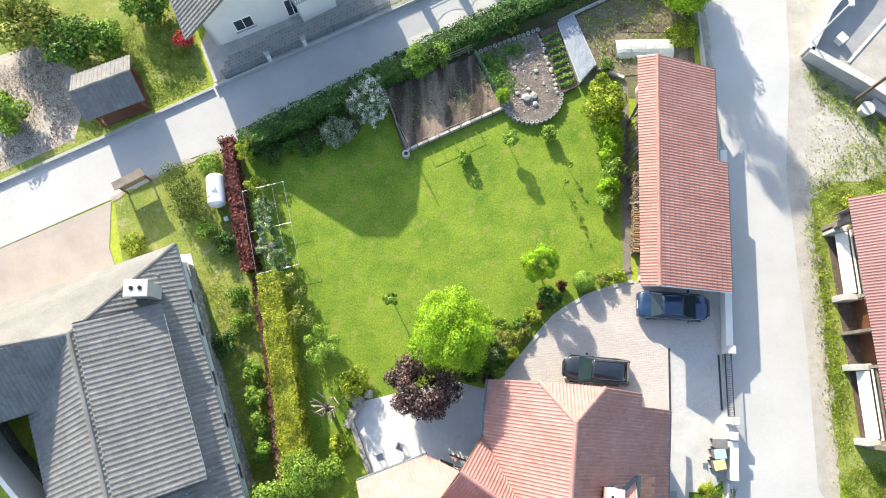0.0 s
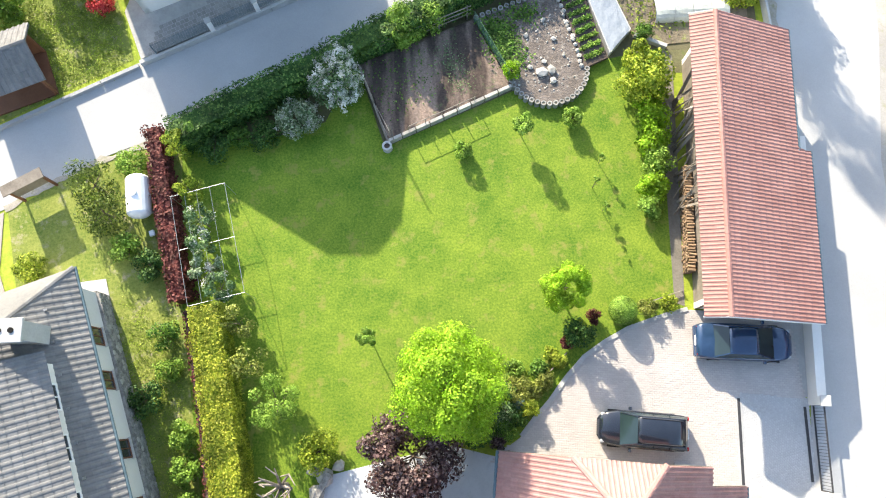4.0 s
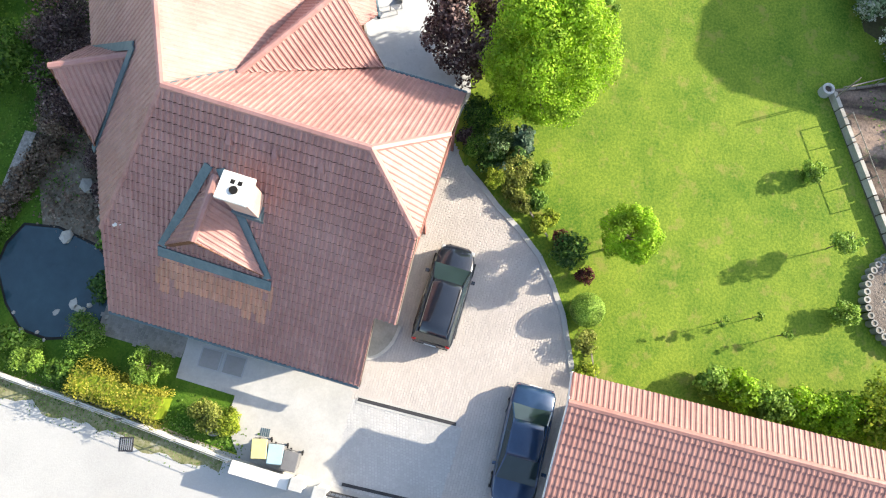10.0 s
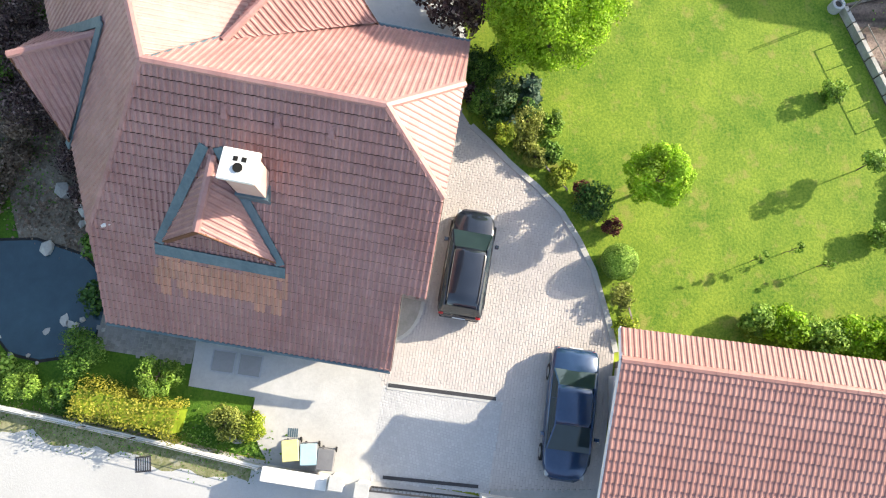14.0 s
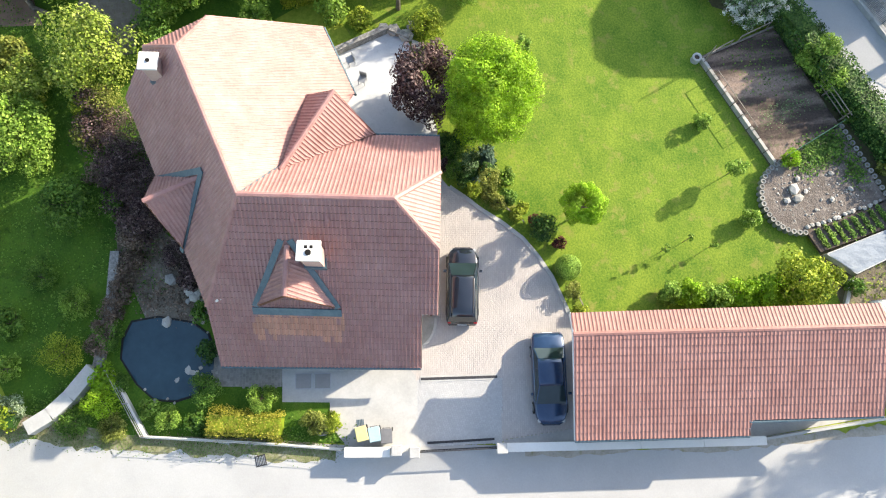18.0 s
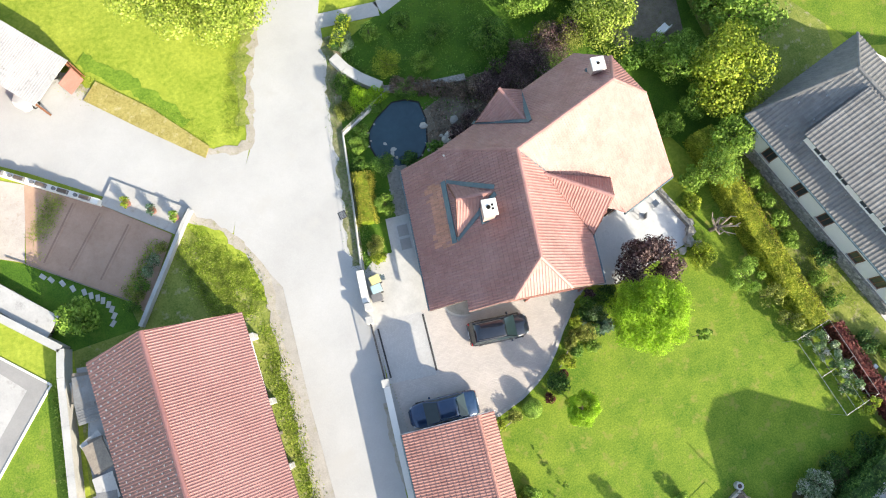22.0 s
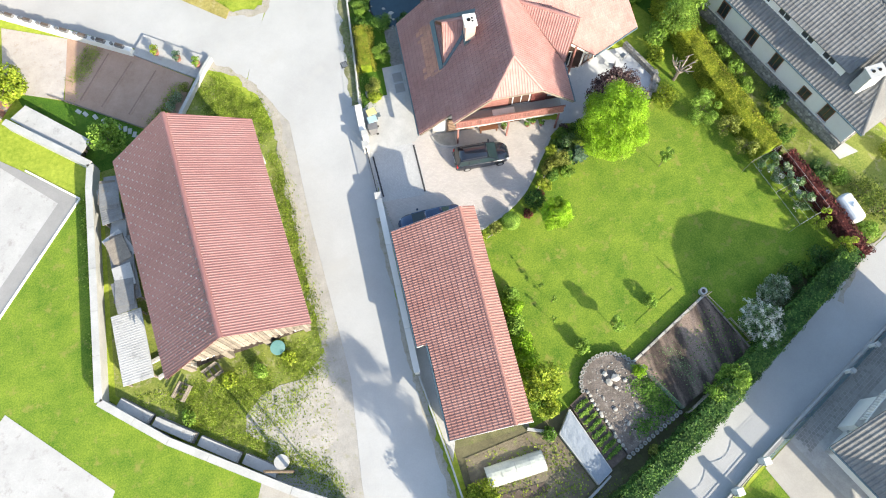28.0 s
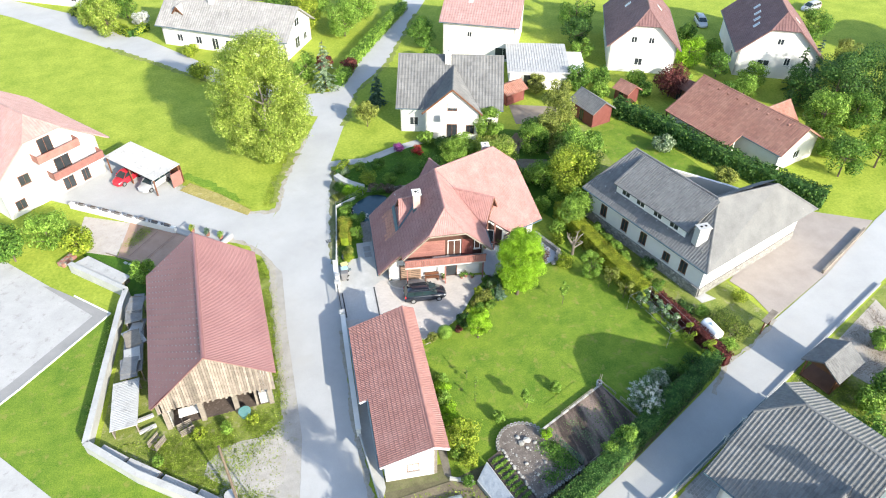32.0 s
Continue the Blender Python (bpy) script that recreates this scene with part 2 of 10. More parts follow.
TAIL = surface("red_lamp_lens", (0.4, 0.01, 0.01), (0.5, 0.02, 0.02), 2.0, 9.0, 0.2, spec=0.6, relief=0.0)
LAMP_CLEAR = surface("clear_lamp_lens", (0.3, 0.32, 0.34), (0.42, 0.44, 0.46), 2.0, 9.0, 0.15, spec=0.7, relief=0.0)
GLASS_CAR = glass_material("car_glass", (0.014, 0.026, 0.03), 0.03)
PANE = glass_material("window_glass", (0.025, 0.03, 0.035), 0.05)
FILM = surface("milky_tunnel_film", (0.3, 0.33, 0.31), (0.5, 0.53, 0.49), 1.5, 8.0, 0.5, spec=0.3, relief=0.3)
CLOTH_WHITE = surface("white_garden_fleece", (0.2, 0.235, 0.28), (0.3, 0.335, 0.375), 1.0, 8.0, 0.8, relief=0.4, depth=0.03)
YELLOW_LID = surface("faded_yellow_plastic", (0.5, 0.46, 0.2), (0.6, 0.55, 0.28), 2.0, 9.0, 0.5, relief=0.05)
BLUE_LID = surface("pale_blue_plastic", (0.28, 0.42, 0.46), (0.36, 0.49, 0.53), 2.0, 9.0, 0.5, relief=0.05)
GREY_PLASTIC = surface("grey_plastic", (0.12, 0.12, 0.125), (0.18, 0.18, 0.185), 2.0, 9.0, 0.6, relief=0.05)
TEAL_PLASTIC = surface("teal_plastic", (0.1, 0.25, 0.25), (0.17, 0.33, 0.32), 2.0, 9.0, 0.5, relief=0.05)
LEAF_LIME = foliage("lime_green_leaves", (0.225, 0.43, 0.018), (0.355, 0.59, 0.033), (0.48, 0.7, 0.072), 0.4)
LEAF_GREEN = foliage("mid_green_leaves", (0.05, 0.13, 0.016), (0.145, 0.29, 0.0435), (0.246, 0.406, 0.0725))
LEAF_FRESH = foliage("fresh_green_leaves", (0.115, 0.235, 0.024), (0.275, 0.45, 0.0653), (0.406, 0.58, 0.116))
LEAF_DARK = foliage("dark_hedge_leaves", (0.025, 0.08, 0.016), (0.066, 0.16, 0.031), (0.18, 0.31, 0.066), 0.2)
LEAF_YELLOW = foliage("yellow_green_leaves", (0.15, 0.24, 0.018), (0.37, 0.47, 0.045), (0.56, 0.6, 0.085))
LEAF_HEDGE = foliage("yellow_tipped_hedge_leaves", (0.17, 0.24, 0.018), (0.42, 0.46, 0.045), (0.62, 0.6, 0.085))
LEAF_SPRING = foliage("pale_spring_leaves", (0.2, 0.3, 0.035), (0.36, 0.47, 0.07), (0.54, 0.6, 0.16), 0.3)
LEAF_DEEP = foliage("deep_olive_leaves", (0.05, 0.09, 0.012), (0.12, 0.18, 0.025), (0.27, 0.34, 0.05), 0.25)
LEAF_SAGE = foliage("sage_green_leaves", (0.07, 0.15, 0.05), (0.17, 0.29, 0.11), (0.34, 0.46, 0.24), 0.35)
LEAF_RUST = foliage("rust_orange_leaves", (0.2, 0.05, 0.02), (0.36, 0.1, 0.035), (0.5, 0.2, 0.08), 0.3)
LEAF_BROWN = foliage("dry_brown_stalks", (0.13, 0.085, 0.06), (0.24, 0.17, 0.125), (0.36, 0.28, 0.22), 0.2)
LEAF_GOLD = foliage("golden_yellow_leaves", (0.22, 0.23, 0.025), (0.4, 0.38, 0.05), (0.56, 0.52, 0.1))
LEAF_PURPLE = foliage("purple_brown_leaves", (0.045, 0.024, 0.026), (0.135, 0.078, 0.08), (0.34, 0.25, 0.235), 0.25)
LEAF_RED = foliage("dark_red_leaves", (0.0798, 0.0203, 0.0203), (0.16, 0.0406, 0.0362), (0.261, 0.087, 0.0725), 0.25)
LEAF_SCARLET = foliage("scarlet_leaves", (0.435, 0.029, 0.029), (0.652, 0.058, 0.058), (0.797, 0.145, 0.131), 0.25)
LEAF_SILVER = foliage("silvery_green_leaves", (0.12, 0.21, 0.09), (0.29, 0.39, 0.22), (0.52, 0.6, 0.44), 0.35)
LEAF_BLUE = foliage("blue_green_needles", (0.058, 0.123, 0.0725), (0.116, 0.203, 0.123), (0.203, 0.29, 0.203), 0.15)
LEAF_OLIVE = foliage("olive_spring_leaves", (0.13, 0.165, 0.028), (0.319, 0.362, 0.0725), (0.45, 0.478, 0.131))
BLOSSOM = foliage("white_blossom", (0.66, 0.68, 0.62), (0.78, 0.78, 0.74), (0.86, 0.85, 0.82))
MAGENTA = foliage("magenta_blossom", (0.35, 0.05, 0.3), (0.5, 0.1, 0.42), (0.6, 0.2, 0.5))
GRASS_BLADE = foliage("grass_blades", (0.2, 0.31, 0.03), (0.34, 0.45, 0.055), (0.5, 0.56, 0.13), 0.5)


# ---------------------------------------------------------------- building blocks
def thing(name, label="", category="", m=None, group="", kind=""):
    ob = new(name)
    ob.empty_display_size = 0.3
    if m is not None:
        ob.matrix_world = m
    return tagged(ob, label, category, group, kind)


def part(name, bm, mat, parent=None, label="", kind=""):
    me = bpy.data.meshes.new(name)
    bmesh.ops.recalc_face_normals(bm, faces=bm.faces)
    bm.to_mesh(me)
    bm.free()
    me.materials.append(mat)
    ob = new(name, me)
    ob.parent = parent
    return tagged(ob, label, kind=kind)


def piece(name, me, parent, m=None, label=""):
    ob = new(name, me)
    ob.parent = parent
    if m is not None:
        ob.matrix_basis = m
    return tagged(ob, label)


def mesh_from(name, verts, faces, mat):
    me = bpy.data.meshes.new(name)
    me.from_pydata([tuple(v) for v in verts], [], faces)
    me.materials.append(mat)
    me.update()
    return me


def box(bm, x0, y0, z0, x1, y1, z1, bevel=0.0):
    r = bmesh.ops.create_cube(bm, size=1.0, matrix=Matrix.LocRotScale(((x0 + x1) / 2, (y0 + y1) / 2, (z0 + z1) / 2), None, (abs(x1 - x0), abs(y1 - y0), abs(z1 - z0))))
    if bevel:
        es = list({e for v in r["verts"] for e in v.link_edges})
        bmesh.ops.bevel(bm, geom=es, offset=bevel, segments=1, affect="EDGES")
    return bm


def boxes(*rows, bevel=0.0):
    bm = bmesh.new()
    for r in rows:
        box(bm, *r, bevel=bevel)
    return bm


def bent(bm, pts, r, n=6):
    """One bent round bar through points that lie in an upright plane."""
    pts = [Vector(p) for p in pts]
    rings = []
    for i, p in enumerate(pts):
        d = (pts[min(i + 1, len(pts) - 1)] - pts[max(i - 1, 0)]).normalized()
        s = Vector((1, 0, 0)) if abs(d.x) < 0.9 else Vector((0, 1, 0))
        u = d.cross(s).normalized()
        s = u.cross(d)
        rings.append([bm.verts.new(p + s * r * math.cos(6.2832 * k / n) + u * r * math.sin(6.2832 * k / n)) for k in range(n)])
    for a, b in zip(rings, rings[1:]):
        for k in range(n):
            bm.faces.new((a[k], a[(k + 1) % n], b[(k + 1) % n], b[k]))
    return bm


def beam(bm, a, b, w, h=None, up=(0, 0, 1)):
    """A square bar from a to b."""
    a, b = Vector(a), Vector(b)
    h = h or w
    d = (b - a).normalized()
    s = d.cross(Vector(up))
    s = s.normalized() if s.length > 1e-4 else Vector((1, 0, 0))
    u = s.cross(d)
    m = Matrix((s, d, u)).transposed().to_4x4()
    m.translation = (a + b) / 2
    bmesh.ops.create_cube(bm, size=1.0, matrix=m @ Matrix.Diagonal((w, (b - a).length, h, 1)))
    return bm


def tube(bm, a, b, r0, r1=None, seg=7):
    a, b = Vector(a), Vector(b)
    q = (b - a).to_track_quat("Z", "Y").to_matrix().to_4x4()
    q.translation = (a + b) / 2
    bmesh.ops.create_cone(bm, cap_ends=True, segments=seg, radius1=r0, radius2=r0 if r1 is None else r1, depth=(b - a).length, matrix=q)
    return bm


def prism(bm, pts, z0, z1):
    """An upright prism over a plan."""
    lo = [bm.verts.new((x, y, z0)) for x, y in pts]
    hi = [bm.verts.new((x, y, z1)) for x, y in pts]
    bm.faces.new(lo[::-1]), bm.faces.new(hi)
    n = len(pts)
    for i in range(n):
        bm.faces.new((lo[i], lo[(i + 1) % n], hi[(i + 1) % n], hi[i]))
    return bm


def slab(bm, pts, thick):
    """A sheet of that thickness under the plane polygon pts."""
    pts = [Vector(p) for p in pts]
    n = (pts[1] - pts[0]).cross(pts[2] - pts[0]).normalized()
    if n.z < 0:
        pts, n = pts[::-1], -n
    hi = [bm.verts.new(p) for p in pts]
    lo = [bm.verts.new(p - n * thick) for p in pts]
    bm.faces.new(hi), bm.faces.new(lo[::-1])
    k = len(pts)
    for i in range(k):
        bm.faces.new((hi[i], lo[i], lo[(i + 1) % k], hi[(i + 1) % k]))
    return bm


def solid(bm, pts, faces):
    vs = [bm.verts.new(p) for p in pts]
    for f in faces:
        bm.faces.new([vs[i] for i in f])
    return bm


def inside(poly, x, y):
    hit, j = False, len(poly) - 1
    for i in range(len(poly)):
        (xi, yi), (xj, yj) = poly[i], poly[j]
        if (yi > y) != (yj > y) and x < (xj - xi) * (y - yi) / (yj - yi) + xi:
            hit = not hit
        j = i
    return hit


def sheet(name, pts, z, mat, label, category, thick=0.3, parent=None):
    """A flat piece of ground with its top at z."""
    return tagged(part(name, prism(bmesh.new(), pts, z - thick, z), mat, parent), label, category, kind="structure")


# ---------------------------------------------------------------- roofs
def tile_form(w, h, lip=0.03, roll=0.045):
    """One roll tile, in its plane: u across, v up the slope, with a raised lower lip that overlaps the row below."""
    prof = [(0.0, 0.0), (0.4, 0.0), (0.53, roll * 0.75), (0.7, roll), (0.87, roll * 0.75), (1.0, 0.0)]
    rows = [(-0.5 * h, 0.0, 0.9), (-0.5 * h, lip, 1.0), (0.5 * h, 0.004, 0.9)]
    if lip > 0.045:
        # an open joint under each row's lip
        rows = [(-0.5 * h + 0.06, lip * 0.6, 0.95), (-0.5 * h, lip * 0.64, 1.0), (-0.5 * h, lip, 1.0), (0.5 * h - (0.048 if lip > 0.052 else 0.016), 0.012, 0.95)]
    vs = [((u - 0.5) * w, v, z * k + t) for v, t, k in rows for u, z in prof]
    fs = [(6 * r + i, 6 * r + i + 1, 6 * r + i + 7, 6 * r + i + 6) for r in range(len(rows) - 1) for i in range(5)]
    return vs, fs


def pulled_in(poly, x, y):
    """The point itself, or the nearest point of the outline when it lies outside."""
    if inside(poly, x, y):
        return x, y
    best, at = 1e9, (x, y)
    for (ax, ay), (bx, by) in zip(poly, poly[1:] + poly[:1]):
        dx, dy = bx - ax, by - ay
        t = max(0.0, min(1.0, ((x - ax) * dx + (y - ay) * dy) / max(1e-9, dx * dx + dy * dy)))
        px, py = ax + t * dx, ay + t * dy
        d = (px - x) ** 2 + (py - y) ** 2
        if d < best:
            best, at = d, (px, py)
    return at


def facet_frame(pts):
    pts = [Vector(p) for p in pts]
    n = Vector((0, 0, 0))
    for i in range(len(pts)):
        n += pts[i].cross(pts[(i + 1) % len(pts)])
    n.normalize()
    if n.z < 0:
        n = -n
    v = (Vector((0, 0, 1)) - n * n.z).normalized()
    u = v.cross(n)
    m = Matrix((u, v, n)).transposed().to_4x4()
    m.translation = min(pts, key=lambda p: p.z)
    return m


def tiled(parent, pts, mat, w=0.3, h=0.36, separate=0, thick=0.14, name="roof_slope", under=None, roll=0.045, label="", fresh=None, fresh_at=None, lip=0.03):
    """A roof slope: a slab, laid with tiles. separate: how many of them are objects of their own."""
    bm = slab(bmesh.new(), pts, thick)
    base = part(name, bm, under or (TILE_UNDER if mat in (TILE, TILE_PALE) else mat), parent, label)
    m = facet_frame(pts)
    inv = m.inverted()
    flat = [(inv @ Vector(p)).to_2d() for p in pts]
    poly = [(p.x, p.y) for p in flat]
    x0, x1 = min(p[0] for p in poly), max(p[0] for p in poly)
    y0, y1 = min(p[1] for p in poly), max(p[1] for p in poly)
    vs, fs = tile_form(w, h, lip, roll)
    whole, cut = [], []
    for j in range(int((y1 - y0) / h) + 1):
        for i in range(int((x1 - x0) / w) + 1):
            u, v = x0 + (i + 0.5) * w, y0 + (j + 0.5) * h
            k = sum(inside(poly, u + a * w * 0.5, v + b * h * 0.5) for a in (-1, 1) for b in (-1, 1))
            if k == 4:
                whole.append((u, v))
            elif k or inside(poly, u, v):
                cut.append((u, v))
    rng = random.Random(len(whole))
    if separate:
        mid = (sum(p[0] for p in poly) / len(poly), sum(p[1] for p in poly) / len(poly))
        mid = ((inv @ Vector(fresh_at)).to_2d() if fresh_at else mid)
        whole.sort(key=lambda s: (s[0] - mid[0]) ** 2 + (s[1] - mid[1]) ** 2)
        me = mesh_from("roof_tile", vs, fs, mat)
        me2 = mesh_from("roof_tile", vs, fs, TILE_FRESH) if fresh else me
        for u, v in whole[:separate]:
            p = m @ Vector((u, v, 0))
            new_one = fresh and inside(fresh, p.x + rng.uniform(-0.1, 0.1), p.y + rng.uniform(-0.2, 0.2)) and rng.random() < 0.97
            piece("roof_tile", me2 if new_one else me, base, m @ pose(u, v, 0.002, rng.uniform(-0.3, 0.3), rng.uniform(-0.4, 0.4), rng.uniform(-0.25, 0.25)))
        whole = whole[separate:]
    if whole or cut:
        V, Fs = [], []
        A = np.array(vs)
        M3, t3 = np.array(m.to_3x3()), np.array(m.translation)
        for k, (u, v) in enumerate(whole + cut):
            q = A + (u, v, 0.002 + rng.uniform(0, 0.005))
            if k >= len(whole):
                q = np.array([(*pulled_in(poly, a, b), c) for a, b, c in q])
            V.append(q @ M3.T + t3)
            Fs += [tuple(k * len(vs) + e for e in f) for f in fs]
        ob = new("roof_tiles", mesh_from("roof_tiles", np.concatenate(V), Fs, mat))
        ob.parent = base
        tagged(ob, kind="stuff")
    return base


def caps(parent, a, b, mat, r=0.13, step=0.38, name="ridge_cap"):
    """A row of half-round ridge tiles from a up to b, overlapping, each a piece of its own."""
    a, b = Vector(a), Vector(b)
    d = (b - a).normalized()
    s = d.cross(Vector((0, 0, 1))).normalized()
    m = Matrix((s, d, s.cross(d))).transposed().to_4x4()
    n = max(1, round((b - a).length / step))
    L = (b - a).length / n
    vs = [(rr * math.cos(t), y, rr * math.sin(t) * 0.8 - 0.02) for y, rr in ((0.0, r * 1.02), (L * 1.06, r * 0.96)) for t in (0, 0.7, 1.57, 2.44, 3.14159)]
    me = mesh_from(name, vs, [(k, k + 1, k + 6, k + 5) for k in range(4)] + [(4, 3, 2, 1, 0)], mat)
    for i in range(n):
        q = m.copy()
        q.translation = a + d * (L * i)
        piece(name, me, parent, q)


def ribbed(parent, pts, mat, pitch=0.25, rib=0.04, name="roof_sheet", thick=0.06, cross=0.0):
    """A sheet-metal slope with standing ribs that run up the slope."""
    base = part(name, slab(bmesh.new(), pts, thick), mat, parent)
    m = facet_frame(pts)
    inv = m.inverted()
    poly = [(p.x, p.y) for p in ((inv @ Vector(p)).to_2d() for p in pts)]
    x0, x1 = min(p[0] for p in poly), max(p[0] for p in poly)
    y0, y1 = min(p[1] for p in poly), max(p[1] for p in poly)
    bm = bmesh.new()
    for i in range(1, int((x1 - x0) / pitch)):
        u = x0 + i * pitch
        inn = [y0 + (y1 - y0) * (k + 0.5) / 60 for k in range(60) if inside(poly, u, y0 + (y1 - y0) * (k + 0.5) / 60)]
        if inn:
            c = [m @ Vector(p) for p in ((u - rib, inn[0], 0.003), (u + rib, inn[0], 0.003), (u, inn[0], rib * 0.9), (u - rib, inn[-1], 0.003), (u + rib, inn[-1], 0.003), (u, inn[-1], rib * 0.9))]
            solid(bm, c, ((0, 1, 2), (3, 5, 4), (0, 2, 5, 3), (1, 4, 5, 2)))
    if bm.faces:
        part("sheet_ribs", bm, mat, base)
    else:
        bm.free()
    return base


# ---------------------------------------------------------------- openings
def opening(parent, p, xd, w, h, frame_mat=None, glass=None, bars=1, sill=True, name="window", depth=0.1, proud=0.05):
    """A window or glazed door on a wall: p is its lower middle on the wall's face, xd the way along the wall (outward is to the right of it)."""
    x = Vector((xd[0], xd[1], 0)).normalized()
    out = Vector((x.y, -x.x, 0))
    m = Matrix((x, out, Vector((0, 0, 1)))).transposed().to_4x4()
    m.translation = Vector(p)
    f = 0.07
    fm = boxes((-w / 2, -depth, 0, -w / 2 + f, proud, h), (w / 2 - f, -depth, 0, w / 2, proud, h), (-w / 2 + f, -depth, h - f, w / 2 - f, proud, h), (-w / 2 + f, -depth, 0, w / 2 - f, proud, f))
    for k in range(1, bars + 1):
        c = -w / 2 + w * k / (bars + 1)
        box(fm, c - 0.025, -depth, f, c + 0.025, proud - 0.01, h - f)
    fm.transform(m)
    win = part(name, fm, frame_mat or WHITE_METAL, parent)
    g = boxes((-w / 2 + f, -0.02, f, w / 2 - f, 0.02, h - f))
    g.transform(m)
    part("pane", g, glass or PANE, win)
    if sill:
        s = boxes((-w / 2 - 0.06, -0.02, -0.06, w / 2 + 0.06, proud + 0.1, -0.002))
        s.transform(m)
        part("sill", s, CONCRETE, win)
    return win


# ---------------------------------------------------------------- plants
def leaves_mesh(name, points, normals, size, mat, seed=0, droop=0.0):
    """Many small bent leaves or sprigs at points, turned roughly along normals."""
    rs = np.random.RandomState(seed)
    n = len(points)
    nv = normals + rs.normal(0, 0.4, (n, 3)) + [0, 0, 0.35]
    nv /= np.linalg.norm(nv, axis=1)[:, None] + 1e-9
    h = rs.normal(0, 1, (n, 3))
    a = np.cross(nv, h)
    a /= np.linalg.norm(a, axis=1)[:, None] + 1e-9
    b = np.cross(nv, a)
    s = size * rs.uniform(0.6, 1.35, (n, 1))
    a, b = a * s * 0.5, b * s * 0.36
    fold = nv * s * 0.16
    v = np.stack([points - a, points - b + fold, points + a - [0, 0, droop], points + b + fold], 1).reshape(-1, 3)
    me = bpy.data.meshes.new(name)
    me.vertices.add(4 * n), me.loops.add(6 * n), me.polygons.add(2 * n)
    me.vertices.foreach_set("co", v.ravel())
    i = np.arange(n)[:, None] * 4
    me.loops.foreach_set("vertex_index", np.concatenate([i, i + 1, i + 2, i, i + 2, i + 3], 1).ravel())
    me.polygons.foreach_set("loop_start", np.arange(2 * n) * 3)
    me.update(calc_edges=True)
    me.materials.append(mat)
    return me


def crown_points(n, blobs, seed):
    rs = np.random.RandomState(seed)
    B = np.array([(*c, *r) for c, r in blobs], float)
    area = (B[:, 3] * B[:, 4] + B[:, 4] * B[:, 5] + B[:, 3] * B[:, 5])
    k = rs.choice(len(B), n, p=area / area.sum())
    d = rs.normal(0, 1, (n, 3))
    d /= np.linalg.norm(d, axis=1)[:, None]
    rad = rs.uniform(0.5, 1.06, (n, 1)) ** 0.6 + (rs.uniform(0, 1, (n, 1)) < 0.1) * rs.uniform(0.05, 0.35, (n, 1))
    return B[k, :3] + d * B[k, 3:] * rad, d


def blobs_for(r, h0, h1, n, seed, lumpy=0.36, taper=0.0):
    """Clumps that fill a crown of radius r between the heights h0 and h1."""
    rng = random.Random(seed)
    out, cz, rz = [], (h0 + h1) / 2, (h1 - h0) / 2
    for i in range(n):
        z = rng.uniform(-0.95, 0.95)
        a = i * 2.39996 + rng.uniform(-0.5, 0.5)
        ring = math.sqrt(max(0.0, 1 - z * z)) * rng.uniform(0.55, 0.98) * (1 - taper * (z + 1) / 2)
        br = r * rng.uniform(lumpy * 0.75, lumpy * 1.25)
        out.append(((ring * (r - br * 0.5) * math.cos(a), ring * (r - br * 0.5) * math.sin(a), cz + z * (rz - br * 0.4)), (br, br, br * 0.85)))
    return out


def trunk_form(h, r, seed, limbs=6, reach=1.0, top=0.8):
    rng = random.Random(seed)
    bm = bmesh.new()
    p, q = Vector((0, 0, -0.1)), None
    n = 4
    for i in range(n):
        q = Vector((rng.uniform(-0.06, 0.06) * h * 0.3, rng.uniform(-0.06, 0.06) * h * 0.3, h * top * (i + 1) / n))
        tube(bm, p, q, r * (1 - i * 0.2), r * (1 - (i + 1) * 0.2), 8)
        p = q
    for i in range(limbs):
        a = i * 2.4 + rng.uniform(-0.4, 0.4)
        z = h * rng.uniform(0.3, 0.7)
        e = Vector((math.cos(a) * reach * rng.uniform(0.5, 0.85), math.sin(a) * reach * rng.uniform(0.5, 0.85), z + h * rng.uniform(0.12, 0.3)))
        mid = Vector((e.x * 0.5, e.y * 0.5, z + (e.z - z) * 0.35))
        tube(bm, (0, 0, z), mid, r * 0.42, r * 0.28, 6)
        tube(bm, mid, e, r * 0.28, r * 0.1, 5)
        tube(bm, mid, mid + (e - mid) * 0.7 + Vector((rng.uniform(-0.3, 0.3), rng.uniform(-0.3, 0.3), 0.2)) * reach, r * 0.2, r * 0.07, 5)
    return bm


TREES = []


